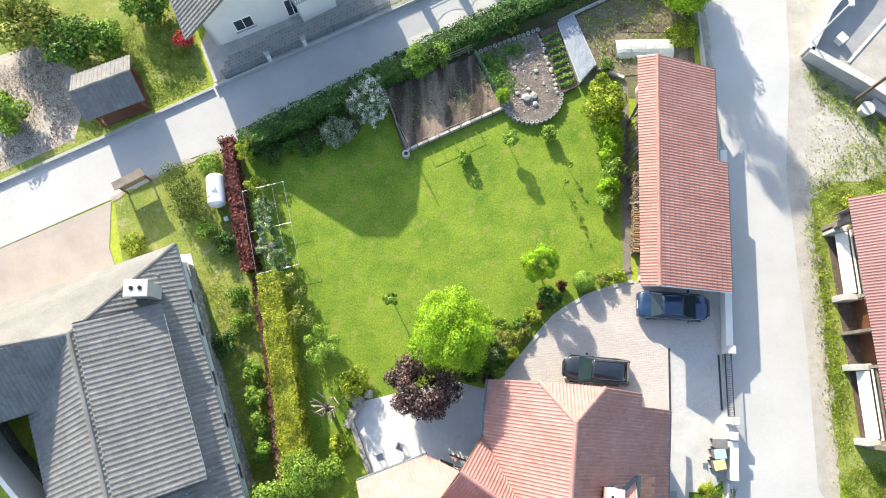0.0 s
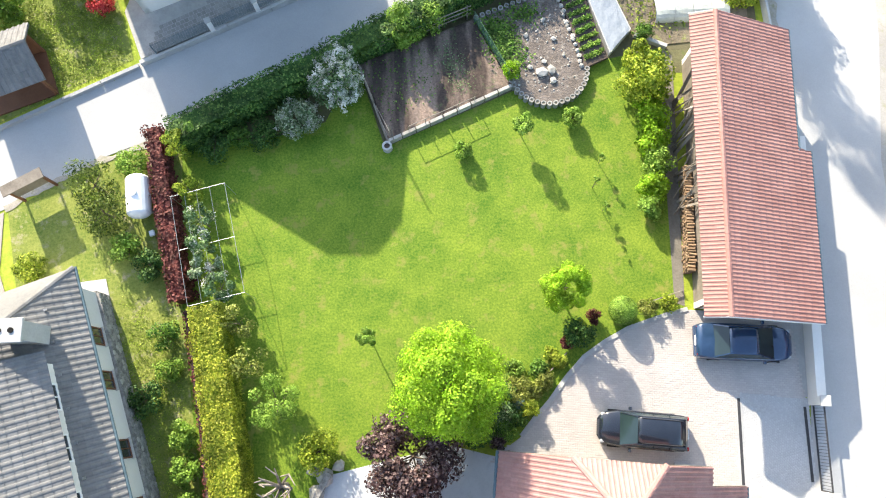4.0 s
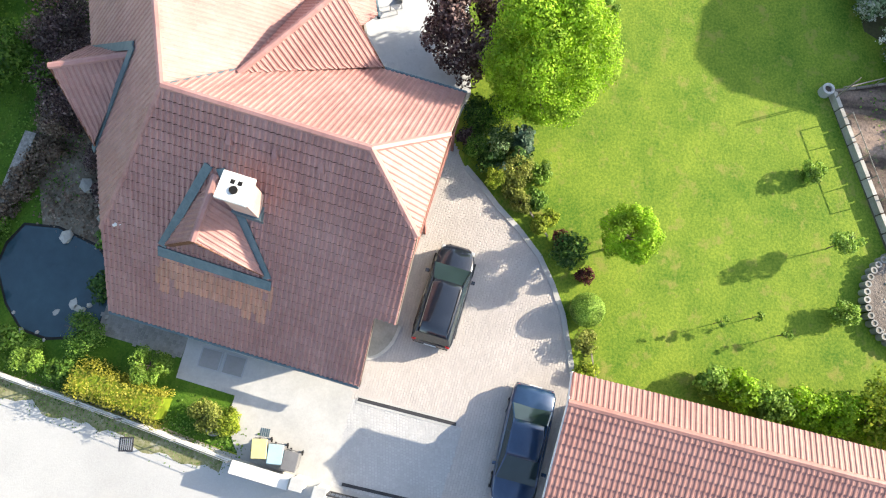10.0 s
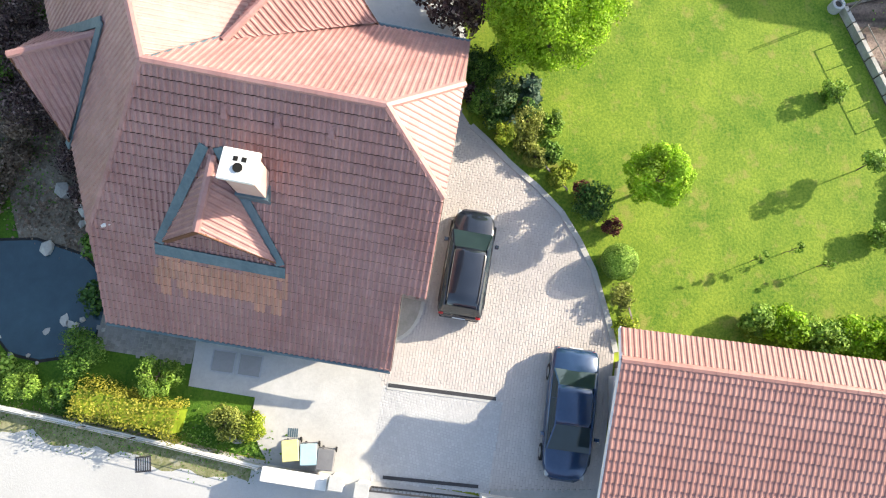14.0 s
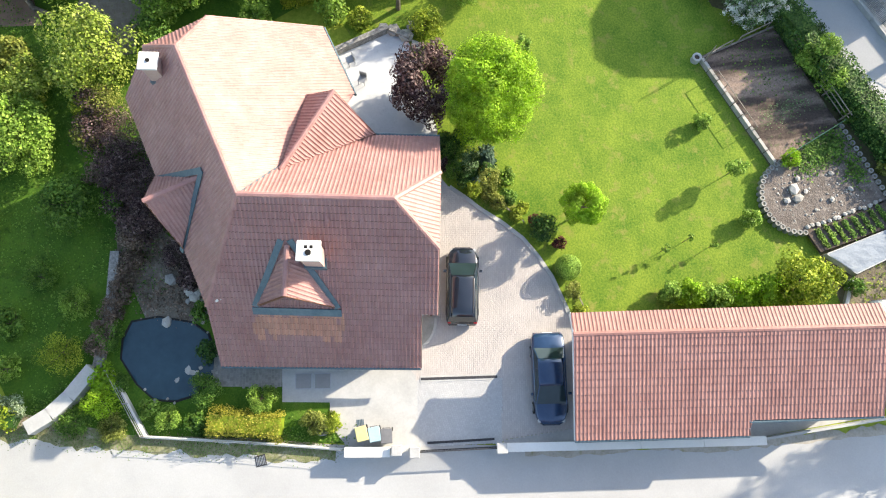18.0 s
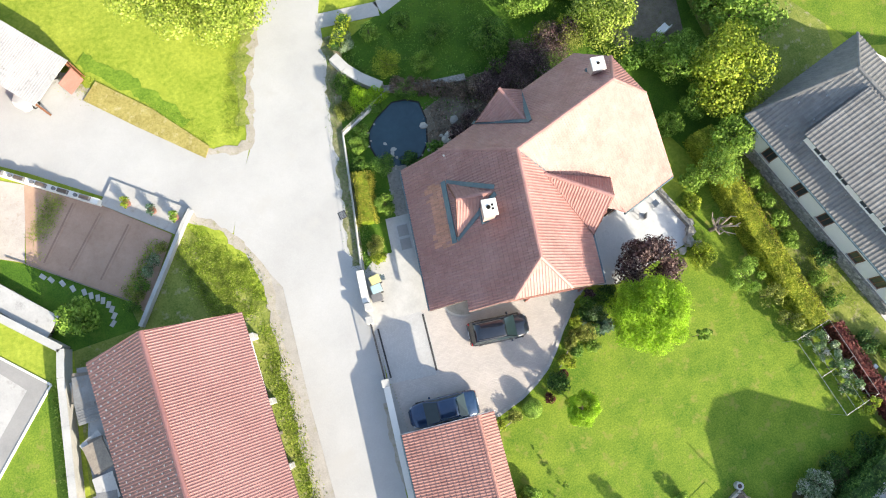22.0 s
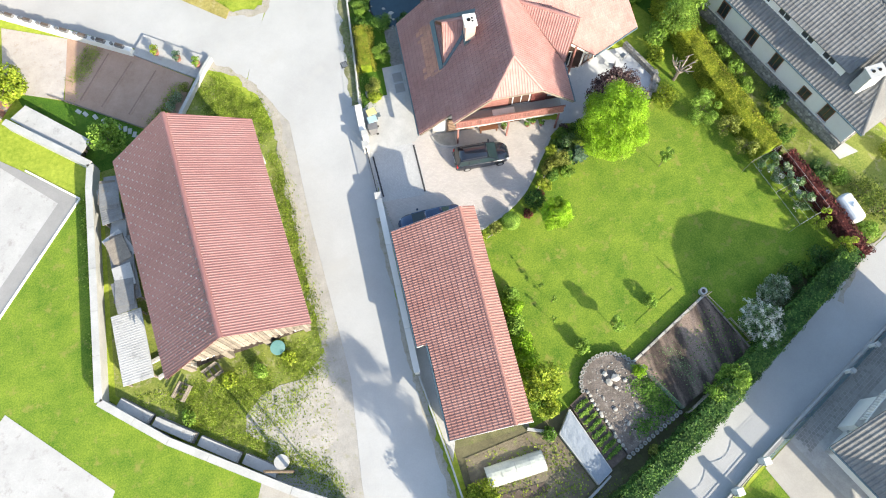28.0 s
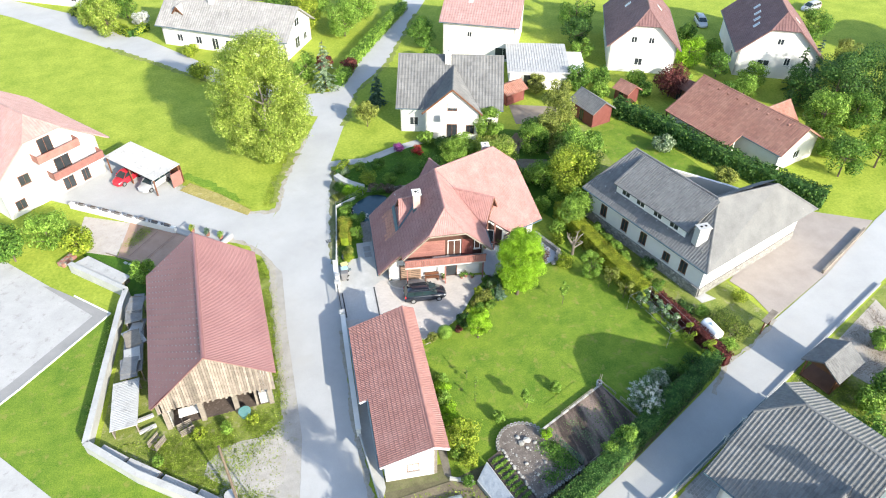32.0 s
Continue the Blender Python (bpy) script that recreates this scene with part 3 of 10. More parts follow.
def tree(x, y, r, h0, h1, mat, label, n=3000, size=0.2, seed=1, trunk=0.12, lumps=26, name="tree", category="tree", lumpy=0.36, taper=0.0, z=0.0, bark=None, extra=None, squash=1.0, group=""):
    t = thing(name, label, category, pose(x, y, z, 0, 0, seed * 47 % 360), group)
    n, size = int(n * 1.9), size * 0.76
    part("trunk", trunk_form(h0 + (h1 - h0) * 0.7, trunk, seed, 7, r, 0.9), bark or BARK, t)
    pts, nor = crown_points(n, blobs_for(r, h0, h1, lumps, seed, lumpy, taper), seed)
    pts[:, 0] *= squash
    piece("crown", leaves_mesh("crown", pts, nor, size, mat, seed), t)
    if extra:
        k, mat2 = extra
        p2, n2 = crown_points(max(6, k // 40), blobs_for(r * 1.04, h0, h1 * 1.03, lumps, seed, lumpy, taper), seed + 5)
        rs = np.random.RandomState(seed + 6)
        p2, n2 = np.repeat(p2, 40, 0), np.repeat(n2, 40, 0)
        p2 = p2 + rs.normal(0, 0.09, p2.shape) * [1, 1, 0.7]
        piece("blossom", leaves_mesh("blossom", p2, n2, size * 0.75, mat2, seed + 5), t)
    TREES.append(t)
    return t


def shrub(x, y, r, h, mat, label, n=900, size=0.13, seed=1, name="shrub", category="shrub", lumps=20, extra=None, squash=1.0, z=0.0, group=""):
    return tree(x, y, r, 0.08 * h, h, mat, label, n, size, seed, 0.03 + 0.02 * r, lumps, name, category, 0.35, 0.0, z, None, extra, squash, group)


def conifer(x, y, r, h, mat, label, n=3000, size=0.2, seed=1, name="conifer", tiers=12):
    t = thing(name, label, "conifer", pose(x, y, 0, 0, 0, seed * 31 % 360))
    part("trunk", tube(bmesh.new(), (0, 0, -0.1), (0, 0, h * 0.96), 0.05 * r + 0.05, 0.02, 8), BARK, t)
    rs = np.random.RandomState(seed)
    P, N = [], []
    for i in range(tiers):
        f = i / tiers
        z, rr = h * (0.06 + 0.9 * f), r * (1 - f) ** 0.85 + 0.05
        arms = max(5, int(11 * (1 - f)))
        k = max(4, int(n * (1 - f) * 2 / tiers / arms))
        for a in rs.uniform(0, 6.283, arms):
            s = rs.uniform(0.15, 1.0, k)
            L = rr * rs.uniform(0.75, 1.1)
            w = rs.normal(0, 0.1, k) * rr * (1.1 - s)
            P.append(np.stack([math.cos(a) * L * s - math.sin(a) * w, math.sin(a) * L * s + math.cos(a) * w, z - 0.28 * L * s ** 1.5 + rs.normal(0, 0.03, k)], 1))
            N.append(np.tile([0.3 * math.cos(a), 0.3 * math.sin(a), 0.9], (k, 1)))
    piece("crown", leaves_mesh("crown", np.concatenate(P), np.concatenate(N), size, mat, seed), t)
    return t


def hedge(pts, w, h, mat, label, density=70, size=0.16, seed=3, name="hedge", core=None, top_mat=None, ragged=0.08):
    """A clipped hedge along a line: a dense heart inside a skin of leaves."""
    t = thing(name, label, "hedge", pose(pts[0][0], pts[0][1], 0))
    o = Vector((pts[0][0], pts[0][1]))
    rs = np.random.RandomState(seed)
    bm = bmesh.new()
    P, N = [], []
    for (x0, y0), (x1, y1) in zip(pts, pts[1:]):
        a, b = Vector((x0, y0)) - o, Vector((x1, y1)) - o
        L = (b - a).length
        d = (b - a) / L
        s = Vector((-d.y, d.x))
        c = w * 0.36
        prism(bm, [(a + s * c).to_tuple(), (a - s * c).to_tuple(), (b - s * c).to_tuple(), (b + s * c).to_tuple()], 0, h * 0.88)
        for side, area in ((1, L * h), (-1, L * h), (0, L * w)):
            k = int(area * density)
            u = rs.uniform(-0.02, 1.02, k) * L
            if side:
                off, z, nn = side * w / 2 * np.ones(k), rs.uniform(0.02, 1, k) * h, (s.x * side, s.y * side, 0.2)
            else:
                off, z, nn = rs.uniform(-0.5, 0.5, k) * w, h * np.ones(k), (0, 0, 1)
            wob = np.array([noise.noise((uu * 0.9 + x0, zz * 0.9 + side * 7 + y0, oo)) for uu, zz, oo in zip(u, z, off)]) * ragged * 2.5 + rs.normal(0, ragged * 0.6, k)
            base = np.stack([a.x + d.x * u + s.x * off, a.y + d.y * u + s.y * off, z], 1)
            P.append(base + np.array(nn) * wob[:, None])
            N.append(np.tile(nn, (k, 1)))
    part("heart", bm, core or LEAF_DARK, t)
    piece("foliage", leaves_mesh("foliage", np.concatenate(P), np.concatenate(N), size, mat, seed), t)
    return t


def tufts(name, poly, count, size, mat, label, seed=2, z=0.0, height=0.5, even=False, lean=0.35):
    """Uncounted grass blades or weeds over a plan."""
    rs = np.random.RandomState(seed)
    x0, x1 = min(p[0] for p in poly), max(p[0] for p in poly)
    y0, y1 = min(p[1] for p in poly), max(p[1] for p in poly)
    P = []
    while len(P) < count:
        x, y = rs.uniform(x0, x1), rs.uniform(y0, y1)
        if inside(poly, x, y) and (even or noise.noise((x * 0.6, y * 0.6, seed)) > -0.25):
            P.append((x, y, z + rs.uniform(0.02, height * size)))
    P = np.array(P)
    P[:, :2] += rs.normal(0, 0.0 if even else 0.28, (count, 2))
    N = rs.normal(0, lean, (count, 3)) + [0, 0, 1.6 if lean > 0.2 else 4.0]
    ob = new(name, leaves_mesh(name, P, N, size, mat, seed))
    return tagged(ob, label, "grass", kind="stuff")

# ---------------------------------------------------------------- ground
sheet("ground", [(-420, -420), (420, -420), (420, 420), (-420, 420)], 0.0, MEADOW, "bright spring meadow grass running out to the distance", "ground", 0.5)
sheet("road", [(-40, -125), (-9.0, -69.4), (1.0, -50), (7, -43.5), (11.6, -32.5), (15, -23.7), (16.3, -14), (17, -8), (17.9, -1.4), (18.4, 3.6), (19.6, 12), (20.0, 20), (20.0, 30), (19.0, 37.5), (22, 100), (30, 100), (27, 40), (25.5, 24), (24.3, 17), (24.0, 4.4), (23.5, -4), (25.8, -8.7), (24.5, -12), (22.8, -14.8), (21.5, -20), (17, -30.8), (11.4, -42.8), (4.5, -55.4), (-4.9, -70.5), (-34, -125)], 0.03, ASPHALT, "pale sun-bleached asphalt village road", "road")
sheet("road_north", [(19.4, 36.4), (17.9, 35.1), (9.3, 31.5), (0.4, 27.5), (-10.8, 22.05), (-14.3, 20.2), (-17.6, 19.0), (-22.2, 16.5), (-32, 12.3), (-44, 6), (-75, -8), (-78, -2), (-46, 11), (-36, 15.2), (-23.7, 20.7), (-15.7, 24.6), (-8.2, 27.9), (-0.7, 31.2), (6.1, 34.4), (12.1, 37.2), (19, 41)], 0.034, ASPHALT, "grey asphalt side street beside the hedge", "road")
sheet("forecourt", [(-22.3, 16.3), (-22.2, 13.0), (-21.2, 10.4), (-24.5, 8.2), (-29.0, 5.4), (-36.0, 1.6), (-43.5, 6.1), (-38.0, 9.2), (-32.0, 12.25)], 0.04, surface("tan_forecourt_paving", (0.27, 0.235, 0.215), (0.36, 0.32, 0.29), 0.5, 12.0, 0.85), "tan paved forecourt of the grey-roofed house", "driveway")
sheet("side_yard", [(24.5, -11.6), (25.8, -8.9), (28.8, -11.3), (33.8, -14.4), (38.6, -17.9), (44.2, -21.5), (62, -34), (66, -46), (52, -44), (46, -37), (38.5, -28), (34.1, -23.9), (29.3, -18.4), (25.5, -15.2), (22.9, -14.9)], 0.026, ASPHALT, "pale asphalt yard and side lane", "road")
sheet("lane_far", [(62, -86), (28.8, -50.6), (16.5, -36.5), (12.6, -34.6), (9.6, -42.4), (15.2, -42.6), (26.7, -53.5), (38.5, -69.4), (52.4, -85.2), (75, -105), (80, -102)], 0.024, ASPHALT, "pale lane along the meadow", "road")
sheet("verge_gravel", [(23.8, 4.4), (24.1, 17), (25.3, 24), (27, 40), (33, 40), (34, 26), (31, 20), (28.5, 16.5), (25.6, 14.6), (25.2, 9), (24.9, 2), (24.6, -3.5), (25.6, -8.4), (23.3, -4.2)], 0.016, GRAVEL, "pale gravel verge with sparse grass", "ground")
sheet("lawn", [(-13.0, 20.6), (-12.6, 11.0), (-10.6, -3.5), (-5.5, -1.0), (-5.5, 2.2), (0.8, 3.4), (4.4, 3.6), (6.0, 5.35), (8.0, 7.45), (10.2, 8.7), (12.9, 9.4), (13.7, 24.2), (10.4, 23.6), (5.0, 21.9), (-2.0, 19.0), (-3.4, 23.9), (-10.2, 21.3)], 0.012, LAWN, "even mown green lawn", "lawn")
sheet("garden_south", [(-13.5, -3.0), (-12.2, -24), (-4, -27.5), (6, -24.5), (15.6, -19.8), (16.4, -13.4), (17.6, -3.0), (13.0, -5.0), (8.0, -9.0), (-4.0, -12.0), (-8.0, -4.0)], 0.010, SHADED_GRASS, "garden grass behind the house, its shade put into the colour", "lawn")
sheet("garden_west", [(-13.0, 20.4), (-12.3, 10.5), (-10.2, -3.5), (-12.0, -24), (-24, -23), (-22, -8), (-14.2, -4.0), (-17.0, 11.5), (-20.8, 9.9), (-22.1, 16.3), (-17.6, 18.9), (-14.4, 19.9)], 0.008, ROUGH, "uneven yellow-green grass beside the grey-roofed house", "lawn")
sheet("garden_north", [(-45, 12.4), (-36, 15.6), (-23.9, 21.0), (-15.9, 24.9), (-17, 28.5), (-20, 36), (-45, 40)], 0.008, ROUGH, "dry yellow-green grass across the street", "lawn")
sheet("bare_earth", [(-34, 17.0), (-25.2, 21.0), (-24.6, 24.5), (-27, 29), (-33, 27)], 0.014, surface("bare_earth", (0.31, 0.28, 0.245), (0.46, 0.42, 0.375), 0.8, 8.0, 0.95, relief=0.8, depth=0.05), "bare trodden earth beside the shed", "ground")
sheet("lawn_court", [(38.7, -4.2), (40.4, -2.5), (47.5, 5.1), (64, 23), (64, 60), (29.5, 24), (30.4, 22.9), (37.2, 17.2), (40.8, 13.2), (39.6, 0)], 0.010, LAWN, "bright mown grass strip inside the concrete wall", "lawn")
COURT = surface("grey_court_paving", (0.33, 0.33, 0.325), (0.44, 0.435, 0.43), 0.5, 9.0, 0.85, relief=0.2, wear=(0.3, 0.29, 0.28))
sheet("court_paving", [(40.3, -2.6), (46.5, -8.3), (51.5, -13.8), (75, -13), (75, 32), (47.4, 5.0)], 0.030, COURT, "pale paved court", "pavement")
sheet("court_paving_south", [(41.4, 19.3), (47.8, 12.0), (75, 38), (75, 60), (64, 58)], 0.030, COURT, "pale paved court", "pavement")
sheet("barn_ground", [(24.8, -3.0), (28.8, -10.4), (31.0, -9.8), (34.2, -6.6), (38.4, -4.7), (40.3, 13.0), (36.8, 17.2), (29.9, 22.8), (25.8, 14.8)], 0.006, ROUGH, "rough weedy grass round the barn", "ground")
sheet("cobbled_yard", [(-16.6, 27.9), (-15.5, 24.9), (-8.2, 28.1), (-3.2, 30.4), (-7.0, 39.5), (-12, 42)], 0.040, surface("grey_cobble", (0.3, 0.295, 0.285), (0.44, 0.43, 0.415), 1.5, 7.0, 0.85, relief=0.8, depth=0.03), "grey cobbled yard behind a low wall", "pavement")

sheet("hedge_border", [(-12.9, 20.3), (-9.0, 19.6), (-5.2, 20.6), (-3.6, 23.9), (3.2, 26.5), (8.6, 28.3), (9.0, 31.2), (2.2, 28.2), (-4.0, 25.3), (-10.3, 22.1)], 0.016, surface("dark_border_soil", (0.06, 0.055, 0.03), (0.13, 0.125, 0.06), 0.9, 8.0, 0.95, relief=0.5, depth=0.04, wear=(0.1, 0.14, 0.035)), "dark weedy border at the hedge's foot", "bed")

sheet("pale_yard", [(-3.2, 30.4), (-7.0, 39.5), (-9.0, 46.0), (-5.6, 46.0), (-0.8, 31.5)], 0.036, surface("pale_tan_yard", (0.29, 0.28, 0.262), (0.38, 0.368, 0.345), 0.5, 9.0, 0.9, relief=0.2), "pale tan paved yard across the street", "pavement")
sheet("north_lawn", [(-0.8, 31.5), (-5.6, 46.0), (16.0, 50.0), (17.5, 41.0), (12.1, 37.5), (6.1, 34.7)], 0.014, LAWN, "shady lawn behind the pillar fence", "lawn")
sheet("house_apron", [(1.2, 36.5), (-1.2, 41.4), (0.4, 42.2), (2.4, 38.2), (9.2, 41.4), (9.9, 39.8), (2.4, 36.2)], 0.05, CONCRETE, "grey paved apron round the white house", "pavement")
sheet("bed_ground", [(-3.6, 19.3), (-4.2, 24.4), (3.0, 27.2), (9.5, 29.3), (16.6, 32.2), (19.0, 29.5), (18.9, 23.8), (13.4, 24.0), (10.4, 23.3), (5.0, 21.6), (-2.0, 18.9)], 0.0105, surface("weedy_garden_soil", (0.07, 0.065, 0.04), (0.15, 0.14, 0.08), 0.9, 8.0, 0.95, relief=0.5, depth=0.04), "trodden ground between the beds", "ground")
sheet("garden_litter", [(-12.0, -16.4), (-11.4, -13.2), (-8.6, -12.6), (-6.0, -13.4), (-5.8, -16.0), (-8.4, -17.6)], 0.016, surface("grey_leaf_litter", (0.12, 0.1, 0.08), (0.25, 0.22, 0.18), 1.4, 9.0, 0.95, relief=0.6, depth=0.04, wear=(0.12, 0.14, 0.05)), "grey leaf litter under the garden trees", "ground")
sheet("brown_terrace", [(-12.6, -22.4), (-10.6, -20.0), (-8.4, -19.3), (-8.6, -22.0), (-10.6, -23.8)], 0.02, surface("brown_terrace_slabs", (0.16, 0.11, 0.085), (0.25, 0.18, 0.14), 0.8, 9.0, 0.9, relief=0.3), "brown terrace at the garden's end", "pavement")

COURT_EDGE = surface("grey_court_band", (0.22, 0.22, 0.22), (0.3, 0.295, 0.29), 0.5, 9.0, 0.85, relief=0.2)
sheet("court_band", [(40.3, -2.6), (47.4, 5.0), (75, 32), (75, 29.6), (48.2, 4.0), (42.0, -2.7), (47.2, -8.6), (46.5, -8.3)], 0.036, COURT_EDGE, "darker band along the court's edge", "pavement")


def ragged(name, pts, width, mat, label, z=0.037, amp=0.35, seed=1, category="verge"):
    """A thin strip of ground along a line, with uneven edges."""
    V = []
    for (x0, y0), (x1, y1) in zip(pts, pts[1:]):
        L = math.hypot(x1 - x0, y1 - y0)
        n = max(2, int(L / 0.3))
        nx, ny = -(y1 - y0) / L, (x1 - x0) / L
        for i in range(n):
            x, y = x0 + (x1 - x0) * i / n, y0 + (y1 - y0) * i / n
            a = width / 2 + amp * (noise.noise((x * 0.9, y * 0.9, seed)) + 0.6 * noise.noise((x * 3.1, y * 3.1, seed)))
            b = width / 2 + amp * (noise.noise((x * 0.8, y * 0.8, seed + 9)) + 0.6 * noise.noise((x * 2.9, y * 2.9, seed + 9)))
            a, b = max(a, 0.02), max(b, 0.02)
            V += [(x + nx * a, y + ny * a, z - 0.008), (x, y, z), (x - nx * b, y - ny * b, z - 0.008)]
    F = []
    for i in range(len(V) // 3 - 1):
        F += [(3 * i, 3 * i + 1, 3 * i + 4, 3 * i + 3), (3 * i + 1, 3 * i + 2, 3 * i + 5, 3 * i + 4)]
    return tagged(new(name, mesh_from(name, V, F, mat)), label, category, kind="structure")


SAND = surface("sandy_road_edge", (0.27, 0.25, 0.21), (0.4, 0.375, 0.33), 0.9, 9.0, 0.95, relief=0.4, depth=0.02, wear=(0.24, 0.23, 0.13), grain=0.8)
ragged("road_edge_east", [(17.0, -31.0), (21.5, -20.2), (22.8, -14.9), (25.6, -15.3), (29.4, -18.5), (34.2, -24.0), (38.5, -28.2)], 0.6, SAND, "sandy uneven edge of the meadow", seed=2)
ragged("road_edge_corner", [(28.7, -11.5), (25.9, -8.8), (24.4, -5.4), (24.9, 2.0), (25.2, 9.0), (25.5, 14.6)], 0.55, SAND, "sandy uneven edge of the barn's verge", seed=3)
ragged("road_edge_west", [(14.9, -21.5), (16.3, -15.0), (16.85, -11.5), (17.3, -8.5), (17.8, -5.6), (18.15, -3.5)], 0.9, surface("dusty_weeds", (0.1, 0.12, 0.04), (0.26, 0.25, 0.15), 0.9, 7.0, 0.95, relief=0.6, depth=0.03, wear=(0.32, 0.3, 0.24), grain=1.0), "dusty weedy strip before the garden fence", seed=4)
ragged("road_edge_garage", [(19.0, 6.0), (19.9, 17.0), (20.0, 24.0), (19.8, 30.5)], 0.5, SAND, "sandy uneven edge before the street wall", seed=5)
ragged("road_edge_north", [(-22.3, 16.5), (-17.6, 18.9), (-14.3, 19.9), (-10.9, 22.9)], 0.4, SAND, "sandy edge of the side street", 0.041, seed=6)
ragged("lane_edge", [(16.4, -36.8), (28.6, -50.3), (45.0, -68.0)], 0.9, ROUGH, "grassy edge of the lane", seed=7, amp=0.6)
ragged("road_edge_far", [(11.8, -32.0), (8.2, -41.0), (1.4, -49.6), (-8.4, -68.6)], 0.8, ROUGH, "grassy edge of the far road", seed=8, amp=0.5)

# the low dry bank beside the side lane, with a lusher band behind it and worn patches at the road
sheet("dry_bank", [(33.6, -22.2), (32.4, -23.4), (28.9, -19.9), (25.7, -15.8), (26.2, -15.0), (30.3, -18.9)], 0.12, surface("ochre_dry_grass", (0.22, 0.19, 0.055), (0.38, 0.33, 0.115), 0.8, 6.0, 0.95, relief=0.8, depth=0.05, wear=(0.42, 0.37, 0.2), grain=1.0), "low bank of dry ochre grass beside the lane", "bank")
LUSH = surface("lush_meadow_grass", (0.075, 0.16, 0.012), (0.19, 0.29, 0.03), 0.8, 5.0, 0.9, relief=0.9, depth=0.06, grain=1.0)
ragged("lush_band", [(33.2, -25.6), (31.6, -24.0), (29.6, -22.0), (27.9, -19.4), (26.9, -17.6)], 1.2, LUSH, "darker band of lush grass above the bank", 0.042, 0.4, 31)
ragged("worn_verge", [(22.9, -16.6), (22.6, -19.4), (21.2, -22.8), (19.2, -27.2)], 0.9, ROUGH, "worn dry patches at the meadow's edge", 0.044, 0.9, 35)

# meadow, lawn and verge grass that stands up from the ground
tufts("barn_weeds", [(26.2, 13.8), (35.5, 14.3), (40.0, 13.2), (36.6, 17.0), (29.6, 19.5), (26.4, 16)], 4500, 0.11, GRASS_BLADE, "tall weeds in front of the barn", 6, height=1.2)
tufts("street_weeds", [(13.8, -20.5), (15.4, -14.5), (16.1, -13.0), (17.4, -3.2), (16.9, -3.2), (15.6, -13.0), (14.8, -15), (12.6, -16.4)], 2400, 0.11, LEAF_GREEN, "weeds along the street fence", 8, height=1.0)
tufts("garden_tufts", [(-12.0, -23), (-4, -26.5), (6, -23.5), (14.0, -19.0), (10, -16), (8.0, -12.5), (-3.0, -13.0)], 9000, 0.11, LEAF_GREEN, "long grass in the shady garden", 10, height=0.8)


def kerb(name, pts, w, h, label, mat=CONCRETE, length=2.0):
    t = thing(name, label, "kerb", kind="structure")
    for (x0, y0), (x1, y1) in zip(pts, pts[1:]):
        a, b = Vector((x0, y0, 0)), Vector((x1, y1, 0))
        n = max(1, round((b - a).length / length))
        for i in range(n):
            p, q = a + (b - a) * ((i + 0.006) / n), a + (b - a) * ((i + 0.994) / n)
            part("kerb_stone", beam(bmesh.new(), p + Vector((0, 0, h / 2 - 0.1)), q + Vector((0, 0, h / 2 - 0.1)), w, h + 0.2), mat, t)
    return t


kerb("kerb", [(-36, 15.3), (-23.7, 20.7), (-15.5, 24.4)], 0.2, 0.28, "low concrete kerb wall along the side street", ASPHALT_DARK)
kerb("yard_wall", [(-15.4, 24.5), (-8.2, 27.6), (-0.7, 30.9), (6.1, 34.2), (12.1, 37.1)], 0.24, 0.4, "low grey concrete wall of the cobbled yard", length=3.0)
WEEDY = surface("weedy_corner_soil", (0.075, 0.075, 0.04), (0.17, 0.165, 0.085), 0.9, 8.0, 0.95, relief=0.6, depth=0.04, wear=(0.1, 0.14, 0.03))
sheet("hedge_strip", [(8.2, 28.2), (9.4, 28.75), (16.4, 31.95), (18.9, 29.6), (19.3, 33.0), (17.8, 35.3), (9.3, 32.0), (7.6, 31.0)], 0.0062, WEEDY, "weedy soil between garden edge and hedge", "ground")
sheet("garage_end", [(13.2, 24.1), (18.95, 23.9), (19.2, 22.3), (14.0, 22.6)], 0.0062, WEEDY, "weedy soil behind the garage", "ground")
tufts("hedge_strip_weeds", [(9.0, 29.0), (16.2, 32.3), (17.6, 34.6), (9.6, 31.4)], 1600, 0.1, GRASS_BLADE, "weeds between garden edge and hedge", 68, height=0.7)

# ---------------------------------------------------------------- the main house
HOUSE = Matrix.Translation((6.6, -2.5, 0)) @ Matrix.Rotation(radians(-8), 4, "Z")
house = thing("house", "white house with a weathered red tiled roof and wooden balcony", "house", HOUSE)
RZ = 8.6
WD, WN = Vector((-0.895, -0.445)), Vector((-0.445, 0.895))
V0 = Vector((0.1, -3.41))


def wing(a, n, z):
    p = V0 + WD * a + WN * n
    return (p.x, p.y, z)


east = lambda x: RZ - 1.0 * (x - 0.1)
west = lambda x: RZ - 0.944 * (0.1 - x)
vv, rr = (0.1, -3.41, RZ), (0.1, 3.45, RZ)
kk = (4.5, -5.75, east(4.5))
sw, se = (7.2, -5.6, east(7.2)), (7.0, 4.65, east(7.0))
e1, e2, e3 = (1.9, 5.45, east(1.9)), (4.55, 5.45, east(4.55)), (4.55, 4.65, east(4.55))
w1, w2 = (-1.75, 5.4, west(-1.75)), (-4.45, 5.25, west(-4.45))
val = (-4.45, -0.51, west(-4.45))
tiled(house, [vv, kk, sw, se, e3, e2, e1, rr], TILE, 0.19, 0.37, 300, lip=0.055, roll=0.05, fresh=[(4.7, -3.6), (4.7, 0.85), (5.75, 0.7), (5.75, -3.4)], fresh_at=(5.0, -1.3, east(5.0)), label="weathered dark red tiled roof slope")
